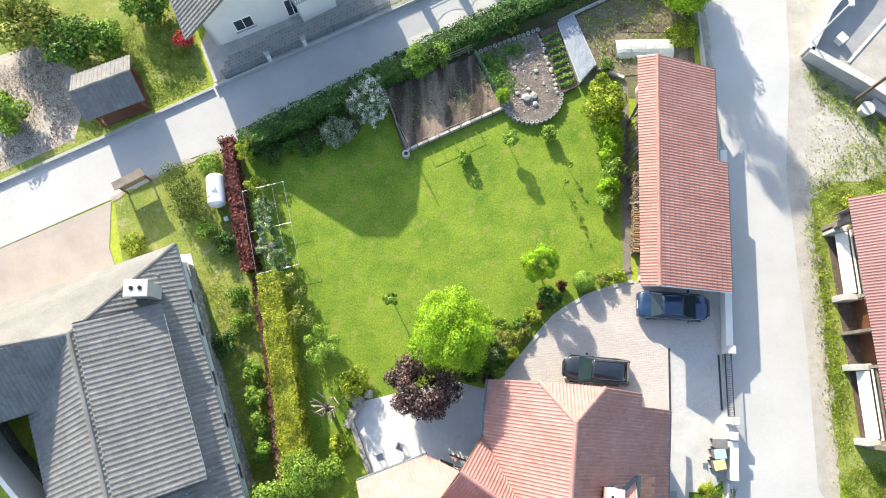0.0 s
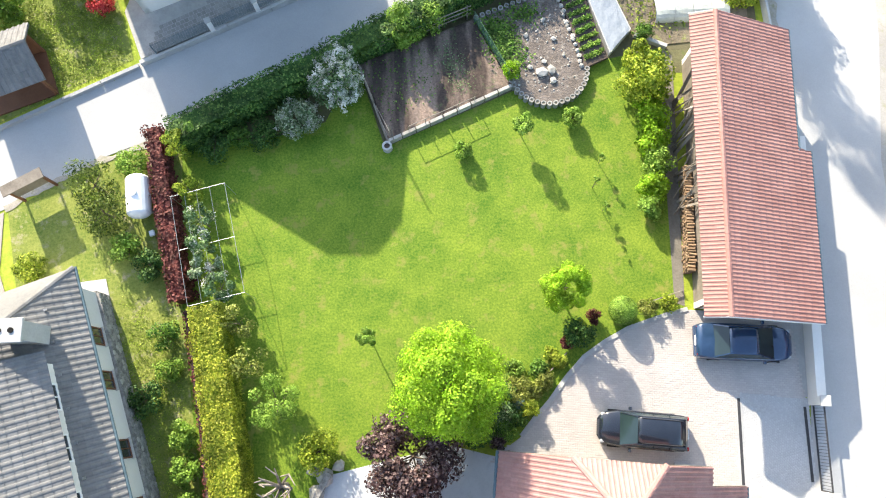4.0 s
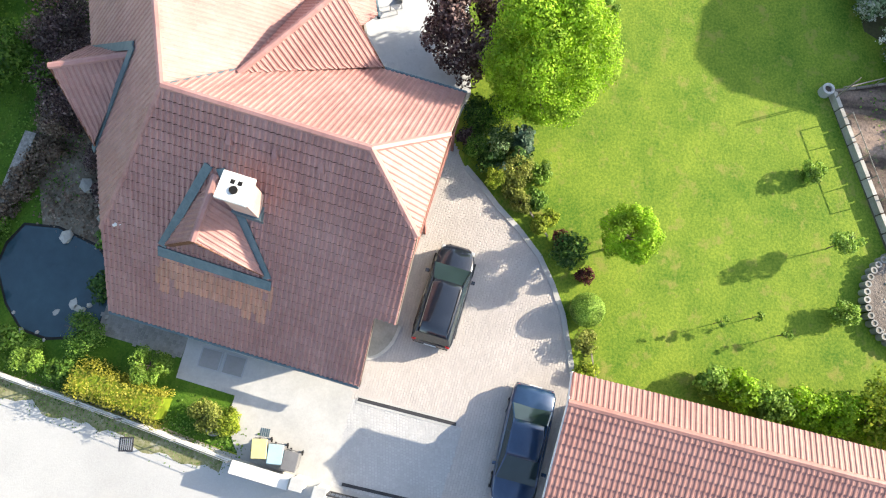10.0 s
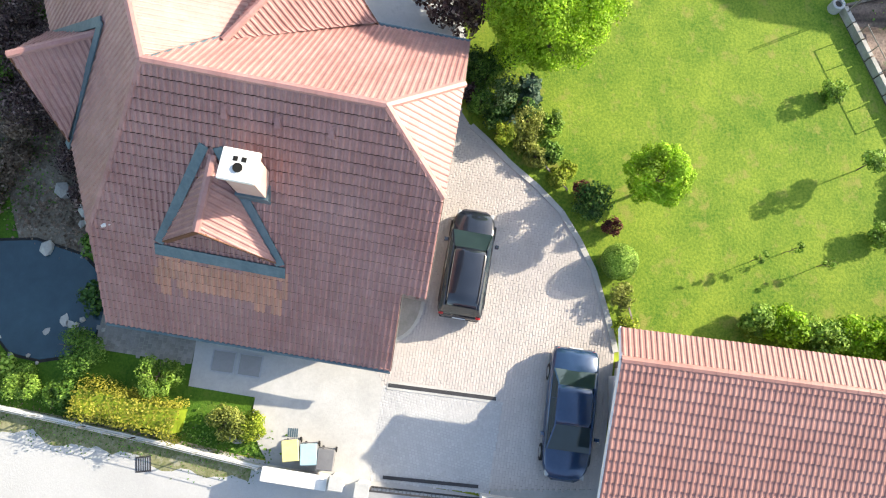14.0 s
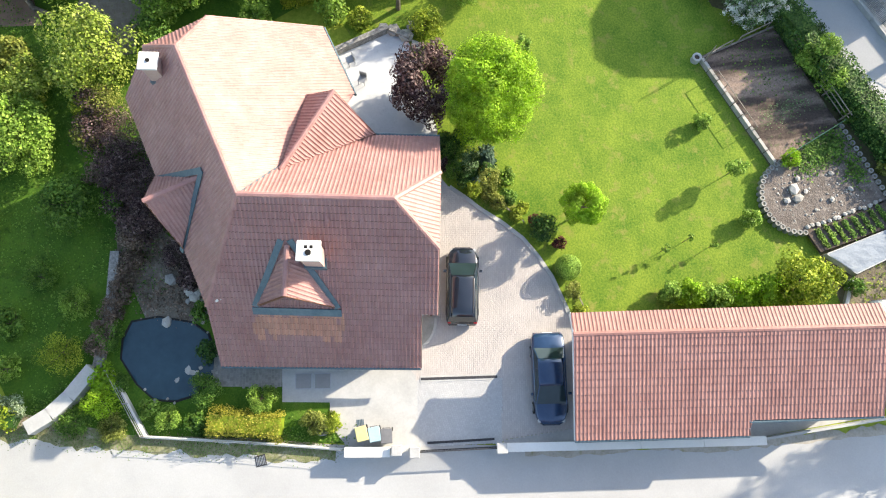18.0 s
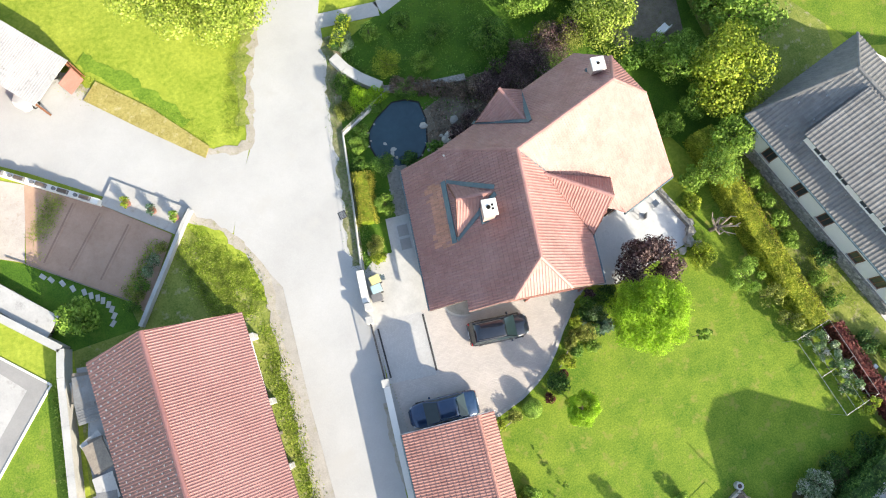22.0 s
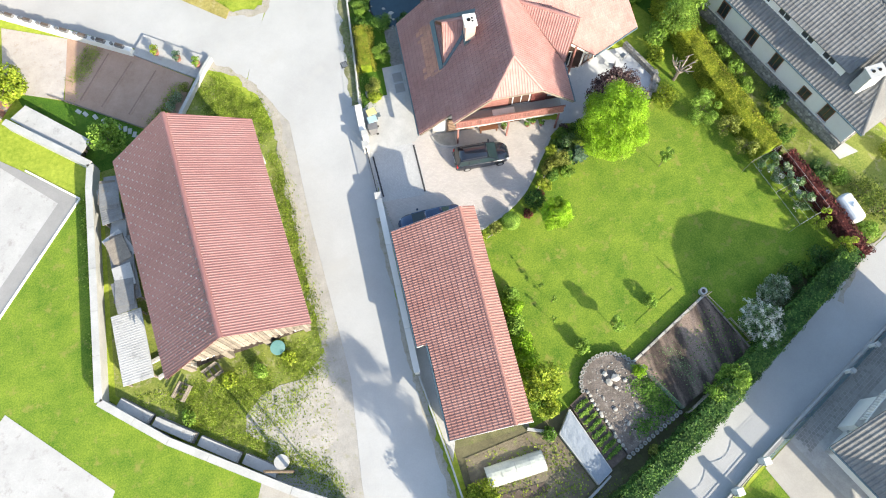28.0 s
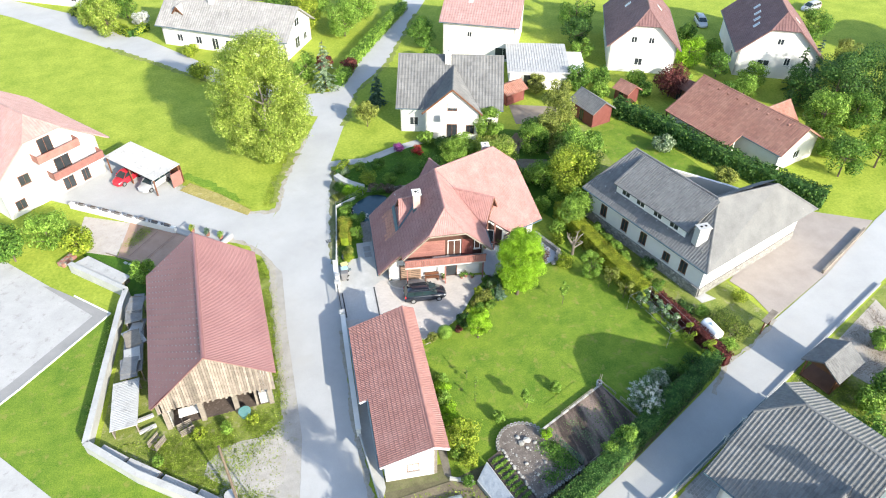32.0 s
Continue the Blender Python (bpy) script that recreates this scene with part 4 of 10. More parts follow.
tiled(house, [vv, rr, w1, w2, val], TILE, 0.19, 0.37, lip=0.02, roll=0.026)
tiled(house, [rr, e1, w1], TILE, 0.19, 0.37, lip=0.02, roll=0.028)
# the second wing
r2 = wing(7.73, 0, RZ)
hn, hs = wing(9.7, 1.7, 6.9), wing(9.6, -1.7, 6.75)
en, en2 = wing(9.7, 6.9, 2.2), wing(5.2, 6.9, 2.2)
es = wing(9.0, -4.0, RZ - 1.1 * 4.0)
nv = wing(2.5, 4.73, RZ - 0.93 * 4.73)
tiled(house, [vv, r2, hn, en, en2, val], TILE, 0.19, 0.37, lip=0.02, roll=0.026)
tiled(house, [vv, kk, es, hs, r2], TILE, 0.19, 0.37, lip=0.02, roll=0.026)
tiled(house, [r2, hn, hs], TILE, 0.19, 0.37, lip=0.02, roll=0.026)
for a, b in ((vv, rr), (kk, vv), (e1, rr), (w1, rr), (vv, r2), (hn, r2), (hs, r2)):
    caps(house, a, b, TILE)
part("valley_gutter", beam(bmesh.new(), Vector(val) + Vector((0, 0, 0.05)), Vector(vv) + Vector((0, 0, 0.03)), 0.3, 0.05), METAL, house)


def cross_gable(parent, inn, tip, left, right, mat_l, mat_r, front, window=True):
    """A gabled dormer: its ridge from inn to tip, its eaves' ends left and right."""
    inn, tip, left, right = (Vector(p) for p in (inn, tip, left, right))
    a = tiled(parent, [inn, tip, left], mat_l, 0.19, 0.37, name="dormer_slope", thick=0.12, roll=0.034)
    b = tiled(parent, [inn, tip, right], mat_r, 0.19, 0.37, name="dormer_slope", thick=0.12, roll=0.034)
    caps(parent, inn, tip, mat_l)
    back = (inn - tip).normalized() * 0.35
    f = bmesh.new()
    solid(f, [left.lerp(right, 0.06) + back, left.lerp(right, 0.94) + back, tip + back - Vector((0, 0, 0.22)), left.lerp(right, 0.06) + back * 1.6, left.lerp(right, 0.94) + back * 1.6, tip + back * 1.6 - Vector((0, 0, 0.22))], ((0, 1, 2), (3, 5, 4), (0, 3, 4, 1), (1, 4, 5, 2), (0, 2, 5, 3)))
    part("dormer_front", f, front, parent)
    for p in (left, right):
        part("barge_board", beam(bmesh.new(), p + Vector((0, 0, -0.12)), tip + Vector((0, 0, -0.12)), 0.06, 0.2), WOOD_BROWN, parent)
    if window:
        d = (right - left).normalized()
        mid = (left + right) / 2 + back
        opening(parent, (mid.x, mid.y, left.z + 0.25), (d.x, d.y), 1.3, 1.1, WOOD_BROWN)


d2l, d2r = (-6.45, -1.58, 4.5), (-4.5, 1.95, 4.42)
cross_gable(house, (-1.6, -2.0, 7.0), (-5.6, 0.2, 6.95), d2l, d2r, TILE, TILE, WOOD_BROWN)
t1 = wing(2.2, -4.3, 6.85)
cross_gable(house, wing(2.2, -1.55, 6.85), t1, wing(4.2, -4.05, 4.45), wing(0.25, -4.05, 4.45), TILE, TILE, WOOD_BROWN)
for q in (wing(0.2, -4.25, RZ - 1.1 * 4.25 + 0.16), wing(4.25, -4.2, RZ - 1.1 * 4.2 + 0.16)):
    part("flashing", beam(bmesh.new(), q, wing(2.2, -1.25, RZ - 1.1 * 1.25 + 0.16), 0.3, 0.05, (0.4, -0.8, 1)), METAL, house, "dark lead valley flashing")
# the pointed dormer over the drive, with its lead edging
DX, DY = 4.4, -1.35
cross_gable(house, (1.95, DY - 0.1, 6.9), (DX - 0.2, DY - 0.15, 6.5), (DX, DY - 1.85, east(DX) + 0.14), (DX, DY + 1.85, east(DX) + 0.14), TILE, TILE, METAL, False)
for y in (DY - 2.0, DY + 2.0):
    part("flashing", beam(bmesh.new(), (DX + 0.05, y, east(DX + 0.05) + 0.13), (1.75, DY + (0.05 if y > DY else -0.35), east(1.75) + 0.13), 0.3, 0.05, (1, 0, 1)), METAL, house, "dark lead valley flashing")
part("flashing", beam(bmesh.new(), (DX + 0.25, DY - 2.15, east(DX + 0.25) + 0.12), (DX + 0.25, DY + 2.15, east(DX + 0.25) + 0.12), 0.42, 0.05, (1, 0, 1)), METAL, house, "dark lead apron flashing")


# Flat black that stands for the unlit depth of the flue holes.
FLUE_BLACK = surface("flue_hole_black", (0.006, 0.006, 0.006), (0.015, 0.014, 0.013), 3.0, 20.0, 0.95)


def chimney(parent, x, y, top, w, d, base, flues=((0, 0, 0.12),), mat=PLASTER, shaft=None):
    c = part("chimney", boxes((x - w / 2, y - d / 2, base, x + w / 2, y + d / 2, top - 0.14)), shaft or mat, parent, "pinkish rendered chimney" if shaft else "white rendered chimney")
    part("cap", boxes((x - w / 2 - 0.1, y - d / 2 - 0.1, top - 0.14, x + w / 2 + 0.1, y + d / 2 + 0.1, top), bevel=0.02), CONCRETE if mat is not PLASTER else PLASTER, c)
    for fx, fy, r in flues:
        if r > 0.08:
            part("flue", tube(bmesh.new(), (x + fx, y + fy, top - 0.05), (x + fx, y + fy, top + 0.05), r, r * 0.95, 14), FLUE_BLACK, c, "black disc for the unlit round flue mouth")
        else:
            part("flue", boxes((x + fx - r, y + fy - r, top - 0.05, x + fx + r, y + fy + r, top + 0.006)), FLUE_BLACK, c, "small square flue mouth")
    if shaft:
        part("flashing", boxes((x - w / 2 - 0.07, y - d / 2 - 0.07, base + 0.4, x + w / 2 + 0.07, y + d / 2 + 0.07, base + 1.1)), METAL, c)
    return c


chimney(house, 2.45, -0.2, 8.2, 0.72, 0.86, east(2.8) - 0.6, ((0.08, 0.0, 0.14), (-0.17, -0.12, 0.07), (-0.17, 0.12, 0.07)), shaft=CHIMNEY_RENDER)
chimney(house, -6.3, -8.25, 8.15, 0.68, 0.72, 5.6, ((0, 0, 0.1),), shaft=CHIMNEY_RENDER)


def gutter(parent, a, b, r=0.075):
    part("gutter", tube(bmesh.new(), a, b, r, r, 8), METAL, parent)


gutter(house, Vector(sw) + Vector((0.08, 0, -0.06)), Vector(se) + Vector((0.08, 0, -0.06)))
gutter(house, Vector(en) + Vector((0.02, 0.08, -0.08)), Vector(en2) + Vector((0.02, 0.08, -0.08)))
gutter(house, Vector(w2) + Vector((-0.08, 0, -0.08)), Vector((-4.5, 1.95, 4.3)))
for a, b in ((e1, e2), (e3, se), (w1, w2), (kk, sw), (hn, en), (hs, es), (e1, w1), (hn, hs)):
    part("barge_board", beam(bmesh.new(), Vector(a) + Vector((0, 0, -0.13)), Vector(b) + Vector((0, 0, -0.13)), 0.04, 0.16), WOOD_GREY, house)

# walls: the plan of the main block and of the wing, up to the underside of the roof
def wall(parent, a, b, z0, tops, t=0.3, mat=PLASTER, name="wall"):
    """A wall from a to b with a top line given as (share along, height); its thickness lies to the left of a to b."""
    a, b = Vector(a), Vector(b)
    d = (b - a).normalized()
    s = Vector((-d.y, d.x)) * t
    bm = bmesh.new()
    n = len(tops)
    fr = [a + (b - a) * u for u, z in tops]
    pts = [(p.x, p.y, z) for p, (u, z) in zip(fr, tops)] + [(b.x, b.y, z0), (a.x, a.y, z0)]
    bk = [(x + s.x, y + s.y, z) for x, y, z in pts]
    k = len(pts)
    solid(bm, pts + bk, [tuple(range(k)), tuple(range(2 * k - 1, k - 1, -1))] + [(i, k + i, k + (i + 1) % k, (i + 1) % k) for i in range(k)])
    return part(name, bm, mat, parent)


U = 0.2
wall(house, (5.9, -5.2), (5.9, 3.9), 0, [(0, east(5.9) - U), (1, east(5.9) - U)])
gy = 3.9
wall(house, (5.9, gy), (-3.9, gy), 0, [(0, east(5.9) - U), (0.407, east(1.9) - U - 0.15), (0.775, west(-1.7) - U - 0.15), (1, west(-3.9) - U)])
wall(house, (-3.9, gy), (-3.9, -0.6), 0, [(0, west(-3.9) - U), (1, west(-3.9) - U)])
wn1, wn2 = wing(9.1, 6.2, 0), wing(4.6, 6.2, 0)
ws1, ws2 = wing(9.1, -3.5, 0), wing(-3.0, -3.5, 0)
nz = lambda n: RZ - 0.93 * n - U if n > 0 else RZ + 1.1 * n - U
wall(house, (-3.9, -0.6), wn2[:2], 0, [(0, 4.2), (1, nz(6.2))])
wall(house, wn2[:2], wn1[:2], 0, [(0, nz(6.2)), (1, nz(6.2))])
wall(house, wn1[:2], ws1[:2], 0, [(0, nz(6.2)), (0.464, nz(1.7)), (0.8, nz(-1.6)), (1, nz(-3.5))])
wall(house, ws1[:2], ws2[:2], 0, [(0, nz(-3.5)), (1, nz(-3.5))])
wall(house, ws2[:2], (5.9, -5.2), 0, [(0, 3.6), (1, east(5.9) - U)])
# Gable boards coloured darker to carry the shade under the roof's overhang.
wall(house, (5.7, gy + 0.032), (-3.7, gy + 0.032), 2.78, [(0, 2.9), (0.404, east(1.9) - U - 0.2), (0.787, west(-1.7) - U - 0.2), (1, west(-3.7) - U - 0.02)], 0.028, surface("shade_dark_gable_boards", (0.06, 0.03, 0.022), (0.1, 0.05, 0.038), 1.2, 9.0, 0.7, relief=0.3), "gable_cladding")
# timber loggia in the corner between the two wings; dark panels imitate its shade
LOGGIA_SHADE = surface("loggia_shade_brown", (0.045, 0.028, 0.022), (0.085, 0.05, 0.04), 1.2, 9.0, 0.75, relief=0.3)
la, lb = Vector((-3.93, -0.57)), Vector((wn2[0], wn2[1] + 0.03))
wall(house, la, lb, 0.3, [(0, 4.12), (1, 2.4)], 0.026, LOGGIA_SHADE, "loggia_cladding")
wall(house, Vector((-3.934, 2.9)), Vector((-3.934, -0.5)), 0.3, [(0, 4.0), (1, 4.0)], 0.03, LOGGIA_SHADE, "loggia_cladding")
for u, top in ((0.12, 4.0), (0.42, 3.6), (0.72, 3.1)):
    p = la.lerp(lb, u) + Vector((0.1, 0.5))
    part("loggia_post", boxes((p.x - 0.07, p.y - 0.07, 0.06, p.x + 0.07, p.y + 0.07, top + 0.6)), RAIL_WOOD, house, "reddish timber post of the loggia")
p, q = la.lerp(lb, 0.02) + Vector((0.1, 0.5)), la.lerp(lb, 0.85) + Vector((0.1, 0.5))
part("loggia_rail", beam(bmesh.new(), (p.x, p.y, 1.05), (q.x, q.y, 1.05), 0.1, 0.12), RAIL_WOOD, house)
opening(house, (*la.lerp(lb, 0.45), 0.4), (lb - la), 1.5, 2.0, WHITE_METAL, sill=False)
# balcony across the north gable
part("balcony_floor", boxes((-3.9, gy, 2.55, 4.3, gy + 1.25, 2.75)), CONCRETE, house)
rail = part("balcony_rail", boxes((-3.95, gy + 1.2, 3.55, 4.35, gy + 1.3, 3.68), (-3.95, gy + 1.22, 2.8, 4.35, gy + 1.28, 2.9)), RAIL_WOOD, house, "faded brown wooden balcony railing")
for i in range(42):
    x = -3.9 + i * 0.196
    part("board", boxes((x, gy + 1.23, 2.72, x + 0.17, gy + 1.27, 3.56)), RAIL_WOOD, rail)
for x in (-3.7, 0.2, 4.1):
    part("balcony_post", boxes((x - 0.06, gy + 1.08, 0, x + 0.06, gy + 1.2, 2.55)), RAIL_WOOD, house)
opening(house, (-0.85, gy, 2.8), (-1, 0), 1.35, 2.05, WHITE_METAL, sill=False)
opening(house, (-3.2, gy, 3.5), (-1, 0), 0.6, 1.2, WHITE_METAL, bars=0)
red_door = part("door", boxes((-2.75, gy, 2.78, -1.65, gy + 0.06, 4.85), bevel=0.01), WOOD_RED, house, "dark red balcony door")
part("handle", boxes((-2.6, gy + 0.06, 3.75, -2.45, gy + 0.1, 3.79)), ZINC, red_door)
part("panel", boxes((-2.6, gy + 0.06, 3.0, -1.8, gy + 0.085, 3.65), (-2.6, gy + 0.06, 3.9, -1.8, gy + 0.085, 4.7)), WOOD_RED, red_door)
for k in range(9):
    part("wall_board", boxes((0.1, gy + 0.03, 2.8 + 0.24 * k, 4.2 - 0.18 * k, gy + 0.06, 3.02 + 0.24 * k), bevel=0.01), RAIL_WOOD, house, "horizontal faded red-brown wall board")
SLAT_WOOD = surface("tan_slat_wood", (0.26, 0.17, 0.12), (0.4, 0.28, 0.2), 1.5, 9.0, 0.8, relief=0.3, vary=0.3)
slat_gate = part("slatted_gate", boxes((2.6, gy, 0.05, 2.7, gy + 0.09, 2.1), (4.7, gy, 0.05, 4.8, gy + 0.09, 2.1), (3.65, gy, 0.05, 3.75, gy + 0.09, 2.1)), SLAT_WOOD, house, "tan slatted wooden gate under the balcony")
for k in range(8):
    part("slat", boxes((2.6, gy + 0.09, 0.12 + 0.25 * k, 4.8, gy + 0.12, 0.28 + 0.25 * k)), SLAT_WOOD, slat_gate)
part("gate_back", boxes((2.7, gy + 0.004, 0.1, 4.7, gy + 0.02, 2.05)), DARK_METAL, house)
bench = part("balcony_bench", boxes((-0.2, gy + 0.5, 3.1, 1.4, gy + 0.95, 3.18), (-0.1, gy + 0.55, 2.75, 0.0, gy + 0.85, 3.1), (1.2, gy + 0.55, 2.75, 1.3, gy + 0.85, 3.1)), WOOD_GREY, house)
part("cover", boxes((-0.25, gy + 0.46, 3.185, 1.45, gy + 0.99, 3.28), bevel=0.03), PLASTER, bench, "white cover on the bench")
opening(house, (0.2, gy, 5.6), (-1, 0), 1.1, 1.0, WOOD_RED)
opening(house, (-0.55, gy, 0.02), (-1, 0), 1.3, 2.05, WOOD_BROWN, bars=0, sill=False, name="door")
for y in (-3.4, -0.4, 2.4):
    opening(house, (5.9, y, 0.15), (0, 1), 0.9, 0.75, WOOD_BROWN)
for a in (5.5, 7.6):
    p = wing(a, 6.2, 0.3)
    opening(house, p, (WD.x, WD.y), 1.2, 1.3, WOOD_BROWN)

# things standing under the balcony
def under_balcony(x, y, z=0.06):
    p = HOUSE @ Vector((x, y, 0))
    return pose(p.x, p.y, z, 0, 0, -8)


wb = thing("wooden_bench", "brown wooden bench against the white wall", "bench", under_balcony(1.5, gy + 0.45))
part("seat", boxes((-0.75, -0.2, 0.42, 0.75, 0.2, 0.47), bevel=0.01), WOOD_BROWN, wb)
part("backrest", boxes((-0.75, -0.26, 0.55, 0.75, -0.2, 0.9), bevel=0.01), WOOD_BROWN, wb)
for x in (-0.68, 0.6):
    part("leg", boxes((x, -0.18, 0, x + 0.08, 0.18, 0.42)), WOOD_BROWN, wb)
for i, (x, dy) in enumerate(((0.3, 0.5), (-1.6, 0.6), (-2.1, 0.45), (-2.7, 0.7))):
    pt = thing("flower_pot", "clay flower pot with a green plant by the wall", "flower pot", under_balcony(x, gy + dy), "pots under the balcony")
    part("pot", tube(bmesh.new(), (0, 0, 0), (0, 0, 0.3), 0.14, 0.19, 12), TILE_BROWN, pt)
    P_, N_ = crown_points(160, blobs_for(0.3, 0.25, 0.75, 7, 3 + i), 4 + i)
    piece("leaves", leaves_mesh("leaves", P_, N_, 0.11, LEAF_GREEN, 5 + i), pt)

# raised vent tiles near the ridge
em = facet_frame([vv, rr, se])
for y in (-1.06, 0.49, 2.04):
    q = em.copy()
    q.translation = Vector((0.9, y, east(0.9) + 0.06))
    bm = bmesh.new()
    solid(bm, [(-0.13, -0.2, 0.0), (0.13, -0.2, 0.0), (0.1, 0.18, 0.0), (-0.1, 0.18, 0.0), (-0.1, -0.17, 0.13), (0.1, -0.17, 0.13), (0.0, 0.16, 0.02)], ((0, 1, 5, 4), (1, 2, 6, 5), (3, 0, 4, 6), (4, 5, 6), (2, 3, 6), (0, 3, 2, 1)))
    bm.transform(q)
    part("vent_tile", bm, TILE, house)

# ---------------------------------------------------------------- garage
garage = thing("garage", "long white garage with a red tiled roof beside the road", "garage")
gr0, gr1 = Vector((13.55, 8.58, 4.3)), Vector((14.83, 23.7, 4.3))
gw0, gw1 = Vector((12.5, 8.68, 3.84)), Vector((13.68, 23.85, 3.84))
ge0, gem = Vector((18.54, 8.25, 2.5)), Vector((19.24, 16.75, 2.5))
gen, ge1 = Vector((18.55, 16.8, 2.76)), Vector((19.02, 23.3, 2.76))
tiled(garage, [gr0, ge0, gem, Vector((18.5, 16.82, 2.77)), ge1, gr1], TILE_PALE, 0.19, 0.385, 300, roll=0.025, lip=0.05)
tiled(garage, [gr0, gr1, gw1, gw0], TILE_PALE, 0.19, 0.385, lip=0.012, roll=0.026)
caps(garage, gr0, gr1, TILE_PALE)
for a, b in ((gr0, ge0), (gr0, gw0), (gr1, ge1), (gr1, gw1), (gem, Vector((18.5, 16.8, 2.78)))):
    part("barge_board", beam(bmesh.new(), Vector(a) + Vector((0, 0, -0.1)), Vector(b) + Vector((0, 0, -0.1)), 0.05, 0.22), WHITE_METAL, garage)
gutter(garage, ge0 + Vector((0.06, 0, -0.05)), gem + Vector((0.06, 0, -0.05)))
gutter(garage, gen + Vector((0.06, 0, -0.05)), ge1 + Vector((0.06, 0, -0.05)))
q0, q1, q2, q3 = Vector((13.45, 9.55)), Vector((18.15, 9.2)), Vector((18.55, 22.9)), Vector((14.5, 23.3))
wall(garage, q1, q2, 0, [(0, 2.42), (1, 2.6)])
wall(garage, q2, q3, 0, [(0, 2.6), (0.85, 4.05), (1, 3.8)])
wall(garage, q3, q0, 0, [(0, 3.75), (1, 3.75)], 0.25, WOOD_GREY)
wall(garage, q0, q1, 0, [(0, 3.75), (0.13, 4.05), (1, 2.42)])
part("garage_door", boxes((14.0, 9.28, 0, 16.9, 9.34, 2.2)), WHITE_METAL, garage)
opening(garage, (18.42, 18.6, 1.2), (0.03, 1), 1.6, 0.9, WOOD_BROWN)
opening(garage, (16.4, 23.08, 0.9), (-1, 0.09), 1.0, 1.0, WOOD_BROWN)

# gravel strip and firewood along its garden side
sheet("garage_strip", [(12.5, 9.9), (13.0, 9.7), (14.0, 23.6), (13.5, 24.1), (13.0, 20.0)], 0.02, surface("dark_gravel_strip", (0.12, 0.11, 0.09), (0.24, 0.22, 0.19), 0.8, 9.0, 0.95, relief=0.6, depth=0.03), "dark gravel strip along the garage wall", "ground")
sheet("wall_strip", [(18.31, 4.95), (18.6, 4.95), (18.9, 8.62), (18.6, 8.66), (18.17, 9.06), (18.11, 8.98)], 0.034, CONCRETE, "narrow concrete strip inside the street wall", "pavement")
sheet("garage_side", [(18.15, 9.1), (18.6, 8.7), (19.65, 18.2), (19.25, 24.6), (18.7, 23.4), (18.4, 16.6)], 0.02, CONCRETE, "narrow concrete strip behind the street wall", "ground")
wood = thing("firewood_stack", "stack of split firewood against the garage wall", "firewood", pose(13.3, 11.4, 0, 0, 0, -4.8))
LOG = mesh_from("log", [(x, 0.075 * math.cos(a), 0.075 * math.sin(a)) for x in (-0.2, 0.18) for a in (0.3, 1.5, 2.6, 3.9, 5.2)], [(0, 1, 6, 5), (1, 2, 7, 6), (2, 3, 8, 7), (3, 4, 9, 8), (4, 0, 5, 9), (4, 3, 2, 1, 0), (5, 6, 7, 8, 9)], surface("split_firewood", (0.2, 0.13, 0.08), (0.4, 0.28, 0.18), 2.0, 12.0, 0.9, relief=0.5, vary=0.45))
rg = random.Random(17)
for j in range(7):
    for i in range(36):
        piece("log", LOG, wood, pose(rg.uniform(-0.05, 0.05), i * 0.155 + 0.07 * (j % 2), 0.08 + j * 0.14, i * 50 + j * 20, 0, rg.uniform(-6, 6)))

poles = thing("leaning_poles", "bundle of grey poles and boards leaning on the garage wall", "poles", pose(13.75, 14.2, 0, 0, 0, -4.8))
for i in range(26):
    y, a = rg.uniform(0.2, 7.4), rg.uniform(-0.5, 1.6)
    if i % 3:
        part("pole", tube(bmesh.new(), (rg.uniform(-0.75, -0.4), y, 0.03), (rg.uniform(-0.12, 0.0), y + a, rg.uniform(1.6, 2.6)), 0.045, 0.03, 6), (BARE, WOOD_GREY)[i % 2], poles)
    else:
        part("board", beam(bmesh.new(), (-0.6, y, 0.05), (-0.02, y + a, 2.2), 0.16, 0.03), (WOOD_GREY, BARE)[i % 2], poles)

# ---------------------------------------------------------------- barn
barn = thing("barn", "wooden barn with a red sheet roof and a boarded gable", "barn")
b0, b1 = Vector((30.8, -2.5, 8.1)), Vector((30.45, 13.5, 8.1))
be0, be1 = Vector((25.7, -2.34, 4.65)), Vector((25.4, 13.5, 4.65))
bw0, bw1 = Vector((36.0, -2.5, 4.0)), Vector((35.3, 14.0, 4.0))
tiled(barn, [b0, b1, be1, be0], SHEET_RED, 0.18, 0.8, name="roof_sheet", thick=0.06, lip=0.008, roll=0.026)
ws = tiled(barn, [b0, bw0, bw1, b1], SHEET_RED, 0.2, 0.37, name="roof_sheet", thick=0.06, lip=0.035, roll=0.03)
caps(barn, b0 + Vector((0, 0, 0.03)), b1 + Vector((0, 0, 0.03)), SHEET_RED, 0.17, 1.0)
wm = facet_frame([b0, bw0, bw1, b1])
sg = mesh_from("snow_guard", [(-0.06, -0.04, 0.0), (0.06, -0.04, 0), (0.06, 0.04, 0), (-0.06, 0.04, 0), (-0.055, 0, 0.1), (0.055, 0, 0.1)], [(0, 1, 5, 4), (2, 3, 4, 5), (0, 4, 3), (1, 2, 5)], ZINC)
for i in range(14):
    for j in range(21):
        u, v = (i + 0.5) / 14.5, (j + 0.4 + 0.5 * (i % 2)) / 21.6
        p = b0.lerp(bw0, u).lerp(b1.lerp(bw1, u), v)
        m = wm.copy()
        m.translation = p + wm.to_3x3() @ Vector((0, 0, 0.05))
        piece("snow_guard", sg, ws, m)
c = [Vector((26.6, -1.6)), Vector((26.3, 12.6)), Vector((34.7, 12.9)), Vector((35.2, -1.6))]
